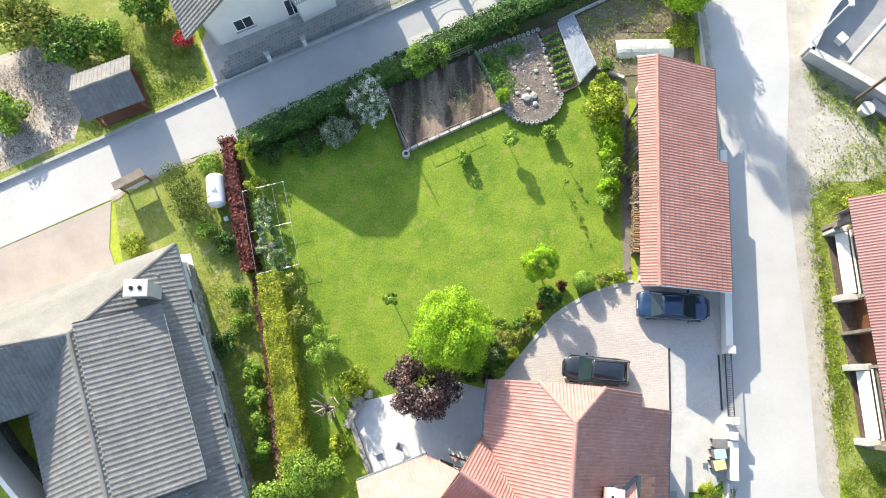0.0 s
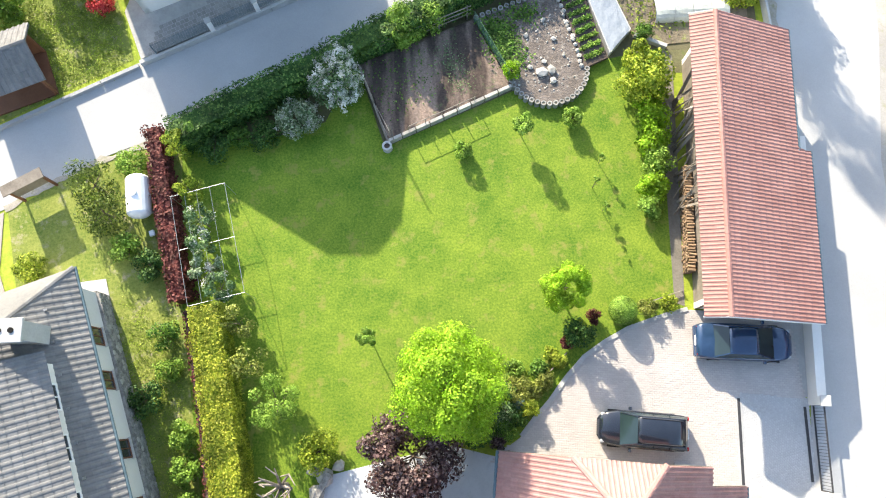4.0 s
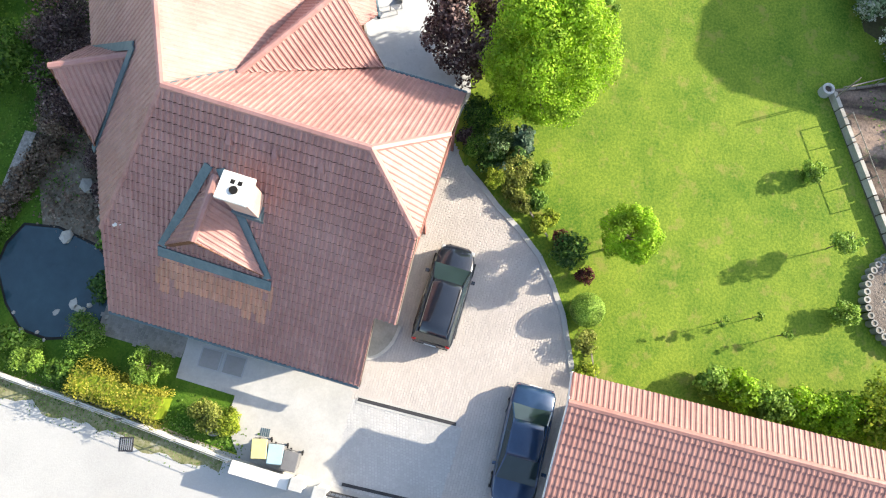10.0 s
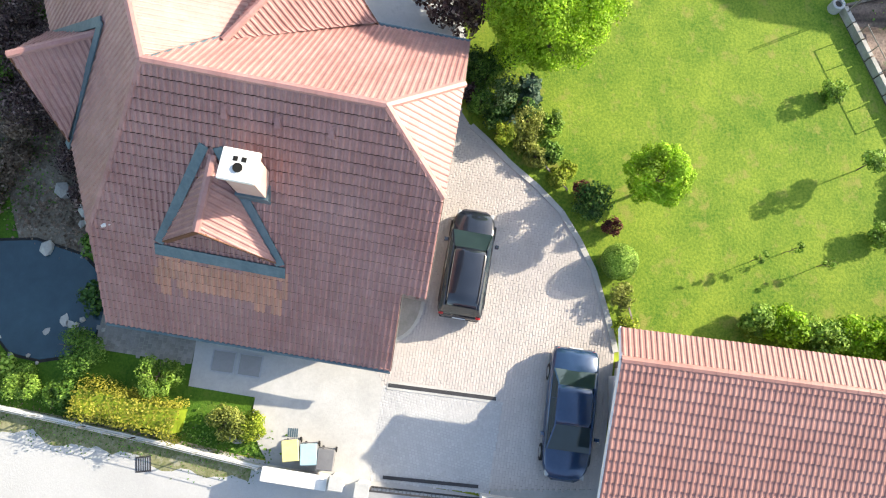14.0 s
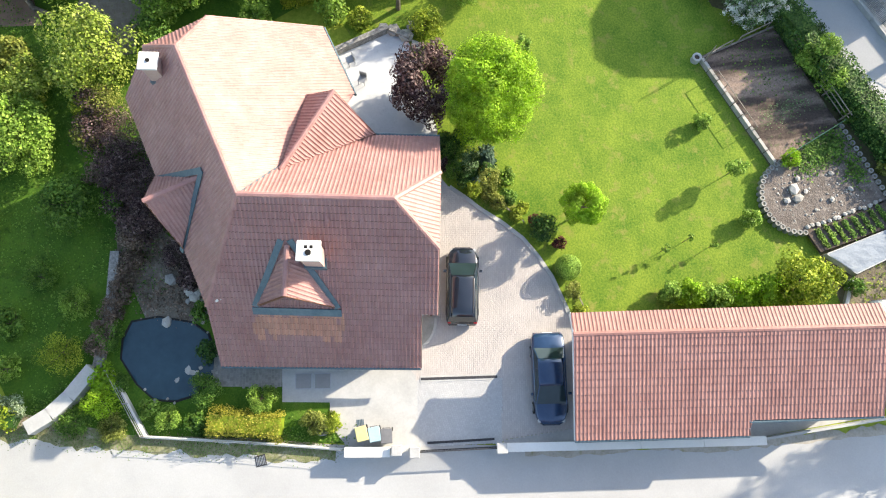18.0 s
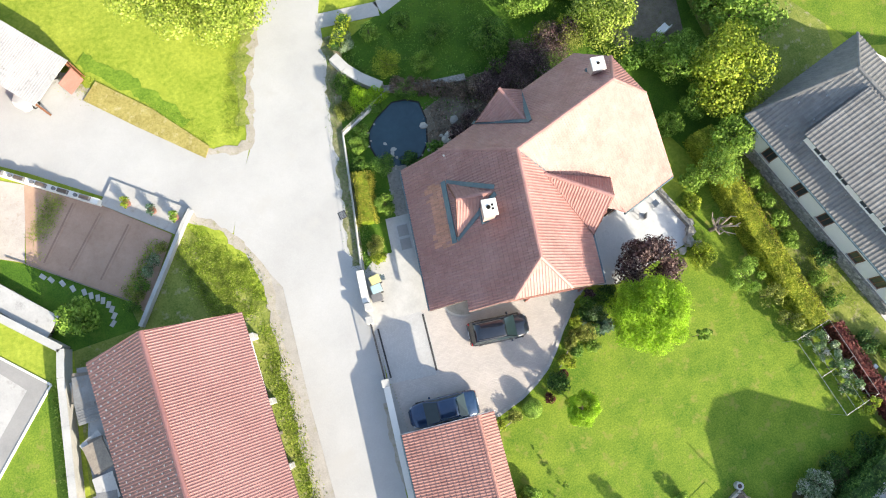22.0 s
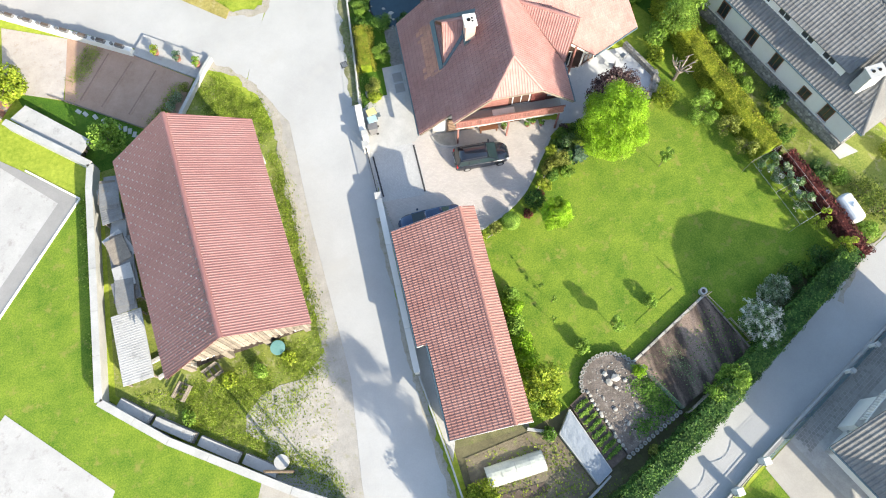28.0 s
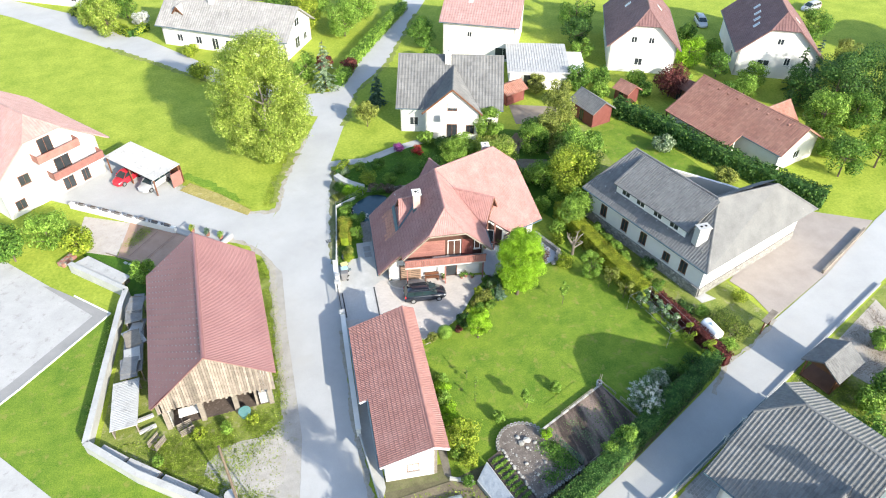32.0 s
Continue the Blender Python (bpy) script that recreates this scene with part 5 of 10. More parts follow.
for p in (c[1], c[1].lerp(c[2], 0.34), c[1].lerp(c[2], 0.67), c[2]):
    part("post", boxes((p.x - 0.2, p.y - 0.2, 0, p.x + 0.2, p.y + 0.2, 3.4)), WOOD_GREY, barn)
for i in range(44):
    u = i / 43
    x = 25.75 + (35.0 - 25.75) * u
    top = min(4.65 + (x - 25.4) * 0.683, 4.0 + (35.3 - x) * 0.85) - 0.12
    lo = 2.55 if 0.08 < u < 0.92 else 2.2
    if top > lo:
        part("board", boxes((x, 13.05, lo + 0.22 * math.sin(i * 2.7), x + 0.19, 13.1 + 0.02 * (i % 2), top)), BOARD_GREY, barn)
part("beam", boxes((25.9, 12.7, 2.4, 35.0, 12.98, 2.7)), WOOD_GREY, barn)
wall(barn, c[3], c[2], 0, [(0, 3.9), (1, 3.9)], 0.3, STONE)
wall(barn, (27.45, 7.7), (27.5, 3.6), 0, [(0, 5.0), (1, 5.0)], 0.2, WOOD_BROWN)
wall(barn, (27.4, 12.6), (27.45, 7.7), 0, [(0, 5.0), (1, 5.0)], 0.2, WOOD_GREY)
wall(barn, (27.5, 3.6), (27.6, -1.5), 0, [(0, 5.0), (1, 5.0)], 0.2, WOOD_GREY)
wall(barn, c[0], c[3], 0, [(0, 5.0), (0.49, 7.8), (1, 4.4)], 0.3, WOOD_GREY)
wall(barn, (26.3, 5.5), (35.0, 5.6), 0, [(0, 4.6), (0.49, 7.6), (1, 4.2)], 0.2, WOOD_GREY)
sheet("barn_floor", [(26.6, -1.5), (35.0, -1.5), (34.6, 12.8), (26.4, 12.6)], 0.05, SOIL, "trodden earth floor of the barn", "floor", 0.1, None)

# ---------------------------------------------------------------- grey-roofed house to the west
ND, NN = Vector((0.3, -0.954)), Vector((0.954, 0.3))
NC = Vector((-16.2, 12.25))


def nb(a, n, z):
    """a: metres along the east eave from the north corner; n: metres in from that eave."""
    p = NC + ND * a - NN * n
    return Vector((p.x, p.y, z))


neigh = thing("grey_roofed_house", "white house with a grey tiled hip roof and a stone plinth", "house")
EZ, NR = 3.9, 8.2
J, S1 = nb(4.4, 5.4, NR), nb(15.6, 5.4, NR)
ES, WS = nb(17.6, 0, EZ), nb(17.6, 10.8, EZ)
JW = Vector((-28.2, 5.3, NR - 0.6))
tiled(neigh, [J, nb(0, 0, EZ), ES, S1], TILE_GREY, 0.3, 0.38, 150, roll=0.03)
tiled(neigh, [S1, ES, WS], TILE_GREY, 0.3, 0.38, roll=0.03)
tiled(neigh, [J, S1, WS, nb(5.0, 10.8, EZ)], TILE_GREY, 0.3, 0.38, roll=0.03)
w_out = Vector((-33.9, 6.4, EZ))
tiled(neigh, [J, JW, w_out, NC.to_3d() + Vector((0, 0, EZ))], TILE_GREY, 0.3, 0.38, roll=0.03)
tiled(neigh, [JW, J, nb(7.0, 9.2, EZ + 0.7), Vector((-31.2, 0.2, EZ))], TILE_GREY, 0.3, 0.38, roll=0.03)
tiled(neigh, [JW, Vector((-31.2, 0.2, EZ)), w_out], TILE_GREY, 0.3, 0.38, roll=0.03)
for a, b in ((J, S1), (nb(0, 0, EZ), J), (ES, S1), (WS, S1), (J, JW), (w_out, JW)):
    caps(neigh, a, b, TILE_GREY)
# the long flat dormer on its east slope
dz = lambda n: EZ + n * 0.8
tiled(neigh, [nb(3.9, 5.1, NR - 0.05), nb(14.2, 5.1, NR - 0.05), nb(14.2, 0.95, 6.05), nb(3.9, 0.95, 6.05)], TILE_GREY, 0.3, 0.38, 150, roll=0.03, name="dormer_slope", label="flat grey tiled dormer roof")
wall(neigh, nb(4.3, 1.45, 0).to_2d(), nb(13.9, 1.45, 0).to_2d(), dz(1.3) - 0.05, [(0, 6.1), (1, 6.1)], 0.15, PLASTER, "dormer_front")
for a in (4.3, 13.9):
    p, q = nb(a, 1.45, 0).to_2d(), nb(a, 4.9, 0).to_2d()
    wall(neigh, p, q, 4.9, [(0, 6.05), (1, 7.8)], 0.12, METAL, "dormer_cheek")
for a in (5.8, 8.0, 10.4, 12.5):
    p = nb(a, 1.30, dz(1.3) + 0.2)
    opening(neigh, p, (-ND.x, -ND.y), 1.2, 0.75, WHITE_METAL, sill=False)
chimney(neigh, -16.95, 9.0, 7.2, 1.2, 0.8, 5.0, ((0.25, 0, 0.12), (-0.25, 0, 0.12)), CONCRETE)
k = [nb(0.6, 0.5, 0).to_2d(), nb(17.1, 0.5, 0).to_2d(), nb(17.1, 9.9, 0).to_2d(), Vector((-27.0, -0.2)), Vector((-32.0, 6.2)), Vector((-27.0, 8.0))]
for i in range(6):
    p, q = k[(i + 1) % 6], k[i]
    wall(neigh, p, q, 1.2, [(0, EZ + 0.2), (1, EZ + 0.2)], 0.3)
    wall(neigh, p, q, 0.0, [(0, 1.2), (1, 1.2)], 0.3, STONE, "plinth")
    d_ = (q - p).normalized()
    o_ = Vector((d_.y, -d_.x)) * 0.12
    wall(neigh, p + o_, q + o_, 0.0, [(0, 1.14), (1, 1.14)], 0.118, STONE, "plinth")
gutter(neigh, nb(0, -0.06, EZ - 0.05), nb(17.6, -0.06, EZ - 0.05))
for a in (3.0, 5.2, 8.5, 11.2, 14.4):
    opening(neigh, nb(a, 0.5, 1.6), (-ND.x, -ND.y), 0.9, 1.5 if a != 5.2 else 1.1, WOOD_BROWN)
sheet("corner_slabs", [(-18.3, 12.3), (-16.6, 12.45), (-15.2, 7.3), (-15.7, 7.2), (-17.2, 10.6)], 0.045, CONCRETE, "pale concrete slabs at the corner of the house", "pavement")
rgp = random.Random(41)
RUBBLE = []
for i in range(6):
    k_ = 5 + i % 3
    pts = [(0.16 * math.cos(6.283 * q / k_ + i) * rgp.uniform(0.85, 1.15), 0.125 * math.sin(6.283 * q / k_ + i) * rgp.uniform(0.85, 1.15)) for q in range(k_)]
    vs_ = [(x, 0.0, z) for x, z in pts] + [(x * 0.86, 0.035, z * 0.86) for x, z in pts]
    RUBBLE.append(mesh_from("stone", vs_, [(q, (q + 1) % k_, k_ + (q + 1) % k_, k_ + q) for q in range(k_)] + [tuple(range(k_, 2 * k_))], (STONE, STONE_PALE, STONE)[i % 3]))
plinth_east = [o for o in neigh.children if o.name.startswith("plinth")][1]
for row in range(5):
    for q in range(54):
        p = nb(0.75 + 0.302 * q + 0.15 * (row % 2), 0.38, 0.13 + 0.228 * row)
        piece("stone", RUBBLE[rgp.randrange(6)], plinth_east, Matrix.Translation(p) @ Matrix((( -ND.x, NN.x, 0), (-ND.y, NN.y, 0), (0, 0, 1))).to_4x4() @ Matrix.Rotation(rgp.uniform(-0.4, 0.4), 4, "Y"))


def guards(parent, pts, gap=1.0, mat=ZINC):
    """Staggered snow hooks over a roof slope."""
    m = facet_frame([Vector(p) for p in pts])
    inv = m.inverted()
    poly = [tuple((inv @ Vector(p)).to_2d()) for p in pts]
    x0, x1, y0, y1 = min(p[0] for p in poly), max(p[0] for p in poly), min(p[1] for p in poly), max(p[1] for p in poly)
    me = mesh_from("snow_hook", [(-0.05, -0.06, 0.03), (0.05, -0.06, 0.03), (0.05, 0.08, 0.03), (-0.05, 0.08, 0.03), (-0.04, -0.03, 0.15), (0.04, -0.03, 0.15)], [(0, 1, 5, 4), (2, 3, 4, 5), (0, 4, 3), (1, 2, 5)], mat)
    for j in range(1, int((y1 - y0) / gap)):
        for i in range(int((x1 - x0) / gap) + 1):
            u, v = x0 + (i + 0.5 * (j % 2)) * gap, y0 + j * gap
            if inside(poly, u, v) and inside(poly, u + 0.4, v + 0.3) and inside(poly, u - 0.4, v + 0.3):
                piece("snow_hook", me, parent, m @ pose(u, v, 0.02))


guards(neigh, [J, JW, w_out, NC.to_3d() + Vector((0, 0, EZ))], 1.3)
guards(neigh, [J, nb(0, 0, EZ), ES, S1], 1.5)

# ---------------------------------------------------------------- houses further off
def gable_house(label, x, y, turn, L, W, eave, ridge, roof, over=0.6, hip=0.0, tile=(0.42, 0.55), wins=(), chim=None, name="house", gable_wins=(), front=0, doors=(), sky=()):
    """A house with its ridge along its own x axis. hip: how far the gable tops are hipped back. wins: (side, along, sill, width, height)."""
    t = thing(name, label, "house", pose(x, y, 0, 0, 0, turn))
    s = (ridge - eave) / (W / 2 + over)
    l, w = L / 2 + over, W / 2 + over
    zf = lambda yy: ridge - s * abs(yy)
    hy = hip
    hx = l - hip * 1.1
    slopes = []
    for sg in (1, -1):
        if hip:
            pts = [(-hx, 0, ridge), (hx, 0, ridge), (l, sg * hy, zf(hy)), (l, sg * w, eave), (-l, sg * w, eave), (-l, sg * hy, zf(hy))]
        else:
            pts = [(-l, 0, ridge), (l, 0, ridge), (l, sg * w, eave), (-l, sg * w, eave)]
        slopes.append(tiled(t, pts, roof, *tile, thick=0.16))
        part("gutter", tube(bmesh.new(), (-l, sg * (w + 0.05), eave - 0.05), (l, sg * (w + 0.05), eave - 0.05), 0.07, 0.07, 6), METAL, t)
    if hip:
        for sg in (1, -1):
            tiled(t, [(sg * hx, 0, ridge), (sg * l, hy, zf(hy)), (sg * l, -hy, zf(hy))], roof, *tile, thick=0.12)
            for k in (1, -1):
                caps(t, (sg * l, k * hy, zf(hy)), (sg * hx, 0, ridge), roof)
    caps(t, (-hx if hip else -l, 0, ridge), (hx if hip else l, 0, ridge), roof)
    X, Y = L / 2, W / 2
    u = 0.22
    wall(t, (-X, -Y), (X, -Y), 0, [(0, zf(Y) - u), (1, zf(Y) - u)])
    wall(t, (X, Y), (-X, Y), 0, [(0, zf(Y) - u), (1, zf(Y) - u)])
    top = [(0, zf(Y) - u)] + ([((Y - hy) / (2 * Y), zf(hy) - u), ((Y + hy) / (2 * Y), zf(hy) - u)] if hip else [(0.5, ridge - u)]) + [(1, zf(Y) - u)]
    wall(t, (X, -Y), (X, Y), 0, top)
    wall(t, (-X, Y), (-X, -Y), 0, top)
    for side, a, z, ww, hh in wins:
        p, d = {"s": ((a, -Y, z), (1, 0)), "n": ((a, Y, z), (-1, 0)), "e": ((X, a, z), (0, 1)), "w": ((-X, a, z), (0, -1))}[side]
        opening(t, p, d, ww, hh, WOOD_BROWN if front else WHITE_METAL, bars=0 if ww < 0.8 else 1)
    if chim:
        for cx, cy in chim:
            chimney(t, cx, cy, ridge + 0.9, 0.8, 0.7, zf(cy) - 0.6)
    for sx, sy in sky:
        z = zf(sy)
        m = facet_frame([(-l, 0, ridge), (l, 0, ridge), (l, math.copysign(w, sy), eave)])
        m.translation = Vector((sx, sy, z + 0.06))
        f = boxes((-0.34, -0.52, 0, 0.34, 0.52, 0.08))
        f.transform(m)
        sk = part("skylight", f, WHITE_METAL, t)
        g = boxes((-0.27, -0.45, 0.08, 0.27, 0.45, 0.1))
        g.transform(m)
        part("pane", g, LAMP_CLEAR, sk)
    return t


# behind the main house: grey roof with a front gable
gc = gable_house("white house with a grey tiled roof and a gabled front bay", -3.8, -32.2, -18.8, 13.2, 12.2, 3.8, 8.5, TILE_GREY, wins=[("n", -5.2, 1.0, 1.2, 1.3), ("n", 4.8, 1.0, 1.2, 1.3), ("w", 0, 4.6, 1.0, 1.2), ("w", -2, 1.0, 1.2, 1.3)], chim=[(0.4, 0.9)])
cross_gable(gc, (-0.4, 1.2, 7.6), (-0.4, 8.3, 7.6), (3.6, 8.2, 4.0), (-4.4, 8.2, 4.0), TILE_GREY, TILE_GREY, PLASTER, True)
wall(gc, (3.1, 7.85), (-3.9, 7.85), 0, [(0, 4.1), (1, 4.1)])
wall(gc, (3.1, 6.1), (3.1, 7.85), 0, [(0, 4.1), (1, 4.1)])
wall(gc, (-3.9, 7.85), (-3.9, 6.1), 0, [(0, 4.1), (1, 4.1)])
opening(gc, (-0.4, 7.85, 0.2), (-1, 0), 1.4, 2.1, WOOD_BROWN, sill=False, name="door")
opening(gc, (-2.8, 7.85, 0.9), (-1, 0), 1.1, 1.3, WOOD_BROWN)
part("bay_balcony", boxes((-1.9, 7.85, 3.2, 1.1, 8.9, 3.35), (-1.9, 8.82, 3.35, 1.1, 8.9, 4.2)), WHITE_METAL, gc)
gable_house("tall white house with a red tiled roof", -16.1, -52.8, -28, 11.6, 12.6, 5.9, 9.0, TILE_MAUVE, wins=[("n", 1.5, 3.6, 0.8, 0.9), ("n", -4, 0.3, 2.6, 2.0)], chim=[(4.3, 0.6)], sky=[(2.0, 2.4)])
gable_house("white house with a steep dark maroon roof", -39.5, -43.0, 245, 16.0, 10.0, 4.2, 9.6, TILE_DARK, hip=2.0, wins=[("w", -1.0, 4.8, 0.9, 1.0), ("w", 1.6, 4.8, 0.9, 1.0), ("w", 0.4, 1.2, 1.2, 1.2), ("n", 2, 1, 1.2, 1.3), ("s", -5, 1, 1.6, 1.6)], sky=[(1.0, 2.4), (1.0, -2.6)], chim=[(5.5, 0.6)])
gable_house("white house with a large dark maroon roof and skylights", -58.8, -35.5, 243, 16.0, 11.6, 4.0, 9.8, TILE_DARK, hip=2.2, wins=[("w", -1.6, 2.2, 0.9, 1.3), ("w", 1.8, 1.9, 1.8, 1.0), ("w", 0.2, 5.4, 1.0, 1.0), ("s", -4, 1, 1.2, 1.3), ("n", -4, 1, 1.2, 1.3)], sky=[(-4.2, 3.4), (-2.4, 3.1), (-0.6, 2.8), (1.6, 2.6), (-2.0, -3.0)], chim=[(3.0, -1.2), (6.0, 0.5)])
gable_house("house with a dark maroon roof and a white gable dormer", -86, -26, 20, 13.0, 10.0, 3.8, 8.6, TILE_DARK, hip=1.6, wins=[("n", -3, 1, 1.2, 1.3)], chim=[(2, 0.5)])
gf = gable_house("low white bungalow with a brown-red tiled roof", -40.2, -14.4, 105, 16.0, 7.4, 2.8, 5.5, TILE_BROWN, 0.6, 0.0, (0.34, 0.45), [("s", -4, 0.9, 1.4, 1.2), ("s", 0, 0.9, 1.4, 1.2), ("e", 0, 0.9, 1.2, 1.2)])
tiled(gf, [(-8.6, -4.3, 2.86), (2.6, -4.3, 2.86), (2.6, -6.5, 1.75), (-8.6, -6.5, 1.75)], TILE_BROWN, 0.34, 0.45, name="porch_slope", thick=0.12)
for px in (-8.3, -4.7, -1.1, 2.3):
    part("porch_post", boxes((px - 0.07, -6.35, 0, px + 0.07, -6.21, 1.72)), WOOD_BROWN, gf)
wall(gf, (-8.4, -5.4), (2.5, -5.4), 0, [(0, 2.15), (1, 2.15)], 0.2)
for i in range(9):
    part("vent_tile", boxes((-6.8 + 1.6 * i, -0.95, 4.95, -6.5 + 1.6 * i, -0.6, 5.22), bevel=0.04), TILE_BROWN, gf)
cross_gable(gf, (2.0, 0.5, 5.2), (2.0, 5.0, 5.2), (4.2, 4.9, 3.0), (-0.2, 4.9, 3.0), TILE_BROWN, TILE_BROWN, PLASTER, False)
ROOF_WEATHERED = surface("weathered_pale_grey_roof_tile", (0.25, 0.245, 0.24), (0.36, 0.35, 0.34), 0.5, 6.0, 0.7, vary=0.2)
ga = gable_house("long white house with a pale grey roof", 23.6, -64.6, -33, 22.4, 9.2, 3.4, 7.2, ROOF_WEATHERED, 0.7, 0.0, (0.42, 0.55), [("n", -8, 0.9, 1.1, 1.3), ("n", -5, 0.9, 1.1, 1.3), ("n", -1, 0.9, 1.1, 1.3), ("n", 1.5, 0.3, 1.2, 2.0), ("n", 4.5, 0.9, 1.1, 1.3), ("n", 8, 0.9, 1.1, 1.3), ("w", 0.5, 0.6, 1.6, 1.9), ("w", -2.4, 0.9, 1.2, 1.3), ("w", 0, 4.1, 1.6, 1.3)], chim=[(5.0, -0.8), (3.2, 0.9)])
cross_gable(ga, (4.5, -0.4, 7.0), (4.5, -10.0, 7.0), (0.2, -9.9, 3.4), (8.8, -9.9, 3.4), ROOF_WEATHERED, ROOF_WEATHERED, PLASTER, False)
cross_gable(ga, (8.5, 1.1, 6.25), (8.5, 3.4, 6.15), (9.7, 3.3, 4.75), (7.3, 3.3, 4.75), ROOF_WEATHERED, ROOF_WEATHERED, WOOD_BROWN, False)
gable_house("white house at the end of the lane", 57.0, -96.5, -30, 22.0, 9.0, 3.0, 6.2, ROOF_WEATHERED, wins=[("n", x, 1, 1.2, 1.3) for x in (-9, -6, -3, 0, 3)])
# house with the wooden balconies
gb = gable_house("white house with brown balconies under a half-hipped mauve roof", 51.9, -31.2, 129, 15.0, 12.4, 4.7, 10.3, TILE_MAUVE, 1.1, 2.3, (0.34, 0.42), [("e", -4.6, 0.7, 1.2, 1.2), ("e", -3.2, 3.3, 1.3, 1.3), ("e", 1.5, 3.0, 1.9, 2.0), ("e", 0.4, 5.8, 1.6, 1.9), ("e", 1.4, 0.2, 1.4, 2.0), ("e", 3.6, 0.2, 1.0, 2.0), ("s", 0, 1.0, 1.3, 1.3), ("n", 3, 1.0, 1.3, 1.3)], front=1)
for z, y0, y1 in ((2.8, -0.6, 5.8), (5.6, -1.6, 3.6)):
    bl = part("balcony", boxes((7.5, y0, z - 0.18, 8.9, y1, z)), CONCRETE, gb)
    part("railing", boxes((8.85, y0, z, 8.95, y1, z + 0.95), (7.5, y0, z, 8.85, y0 + 0.08, z + 0.95), (7.5, y1 - 0.08, z, 8.85, y1, z + 0.95)), RAIL_WOOD, bl, "faded brown boarded balcony railing")
# flat white extension and sheds
flat = thing("flat_roofed_extension", "low white extension with a ribbed pale roof", "building", pose(-19.9, -39.2, 0, 0, 0, -18.7))
part("wall", boxes((-4.3, -4.7, 0, 4.3, 4.7, 2.7)), PLASTER, flat)
ribbed(flat, [(-4.7, -5.0, 3.1), (4.7, -5.0, 3.1), (4.7, 5.0, 2.9), (-4.7, 5.0, 2.9)], SHEET_WHITE, 0.4, 0.06, thick=0.2)
part("annex", boxes((-7.2, -3.4, 0, -4.72, 3.2, 2.5)), PLASTER, flat)
opening(flat, (-6.0, 3.2, 0.1), (-1, 0), 1.6, 2.1, DARK_METAL)
opening(flat, (1.0, 4.7, 0.2), (-1, 0), 2.4, 2.1, DARK_METAL)


def gable_shed(label, x, y, turn, L, W, eave, ridge, roof, wallm, over=0.35, name="shed", open_front=False):
    t = thing(name, label, "shed", pose(x, y, 0, 0, 0, turn))
    s = (ridge - eave) / (W / 2 + over)
    for sg in (1, -1):
        tiled(t, [(-L / 2 - over, 0, ridge), (L / 2 + over, 0, ridge), (L / 2 + over, sg * (W / 2 + over), eave), (-L / 2 - over, sg * (W / 2 + over), eave)], roof, 0.3, 0.38, thick=0.1)
    caps(t, (-L / 2 - over, 0, ridge), (L / 2 + over, 0, ridge), roof)
    zt = eave + s * over - 0.12
    if open_front:
        for px in (-L / 2, L / 2 - 0.14):
            for py in (-W / 2, W / 2 - 0.14):
                part("post", boxes((px, py, 0, px + 0.14, py + 0.14, zt)), wallm, t)
        wall(t, (L / 2, W / 2), (-L / 2, W / 2), 0, [(0, zt), (1, zt)], 0.08, wallm)
        part("floor", boxes((-L / 2, -W / 2, 0, L / 2, W / 2, 0.12)), wallm, t)
    else:
        wall(t, (-L / 2, -W / 2), (L / 2, -W / 2), 0, [(0, zt), (1, zt)], 0.1, wallm)
        wall(t, (L / 2, W / 2), (-L / 2, W / 2), 0, [(0, zt), (1, zt)], 0.1, wallm)
        opening(t, (0, -W / 2, 0.05), (1, 0), 0.9, 1.8, WOOD_BROWN, sill=False, name="door")
    for sx in (1, -1):
        wall(t, (sx * L / 2, -sx * W / 2), (sx * L / 2, sx * W / 2), 0 if not open_front else zt - 0.1, [(0, zt), (0.5, ridge - 0.15), (1, zt)], 0.1, wallm)
    return t


gable_shed("dark wooden garden shed with a slate-grey tiled roof", -22.05, 23.75, 20, 3.5, 2.9, 2.1, 3.2, TILE_GREY, WOOD_BROWN, open_front=True)
gable_shed("garden cabin with a grey roof and red walls", -22.3, -24.8, 104, 4.6, 3.4, 2.2, 3.6, TILE_GREY, WOOD_RED)
gable_shed("small red-brown garden hut", -29.6, -28.0, 110, 2.4, 2.4, 1.9, 2.9, TILE_BROWN, WOOD_RED)
gable_shed("little orange wooden playhouse", -13.2, -33.0, 20, 3.4, 2.6, 1.8, 2.7, TILE_BROWN, WOOD_RED)
gable_shed("sunlit orange garden hut", -38.4, -26.4, 110, 3.0, 2.6, 2.0, 3.0, TILE_BROWN, WOOD_BROWN)

# carport with its flat pale roof
cp = thing("carport", "open carport with ribbed pale grey roof sheets", "carport", pose(33.06, -24.08, 0, 0, 0, 40))
ribbed(cp, [(0, 0, 2.62), (4.0, 0, 2.45), (4.0, -9.2, 2.45), (0, -9.2, 2.62)], SHEET_WHITE, 0.2, 0.03, "roof")

for px, py in ((0.2, -0.3), (3.8, -0.3), (0.2, -4.8), (3.8, -4.8), (0.2, -9.0), (3.8, -9.0)):
    part("post", boxes((px - 0.07, py - 0.07, 0, px + 0.07, py + 0.07, 2.38)), WOOD_BROWN, cp)
part("screen", boxes((0.25, 0.0, 0.0, 1.7, 0.06, 1.9)), RAIL_WOOD, cp, "faded brown boarded end wall")
part("screen", boxes((0.0, -9.2, 0.0, 0.08, 0.0, 2.3)), WOOD_BROWN, cp)

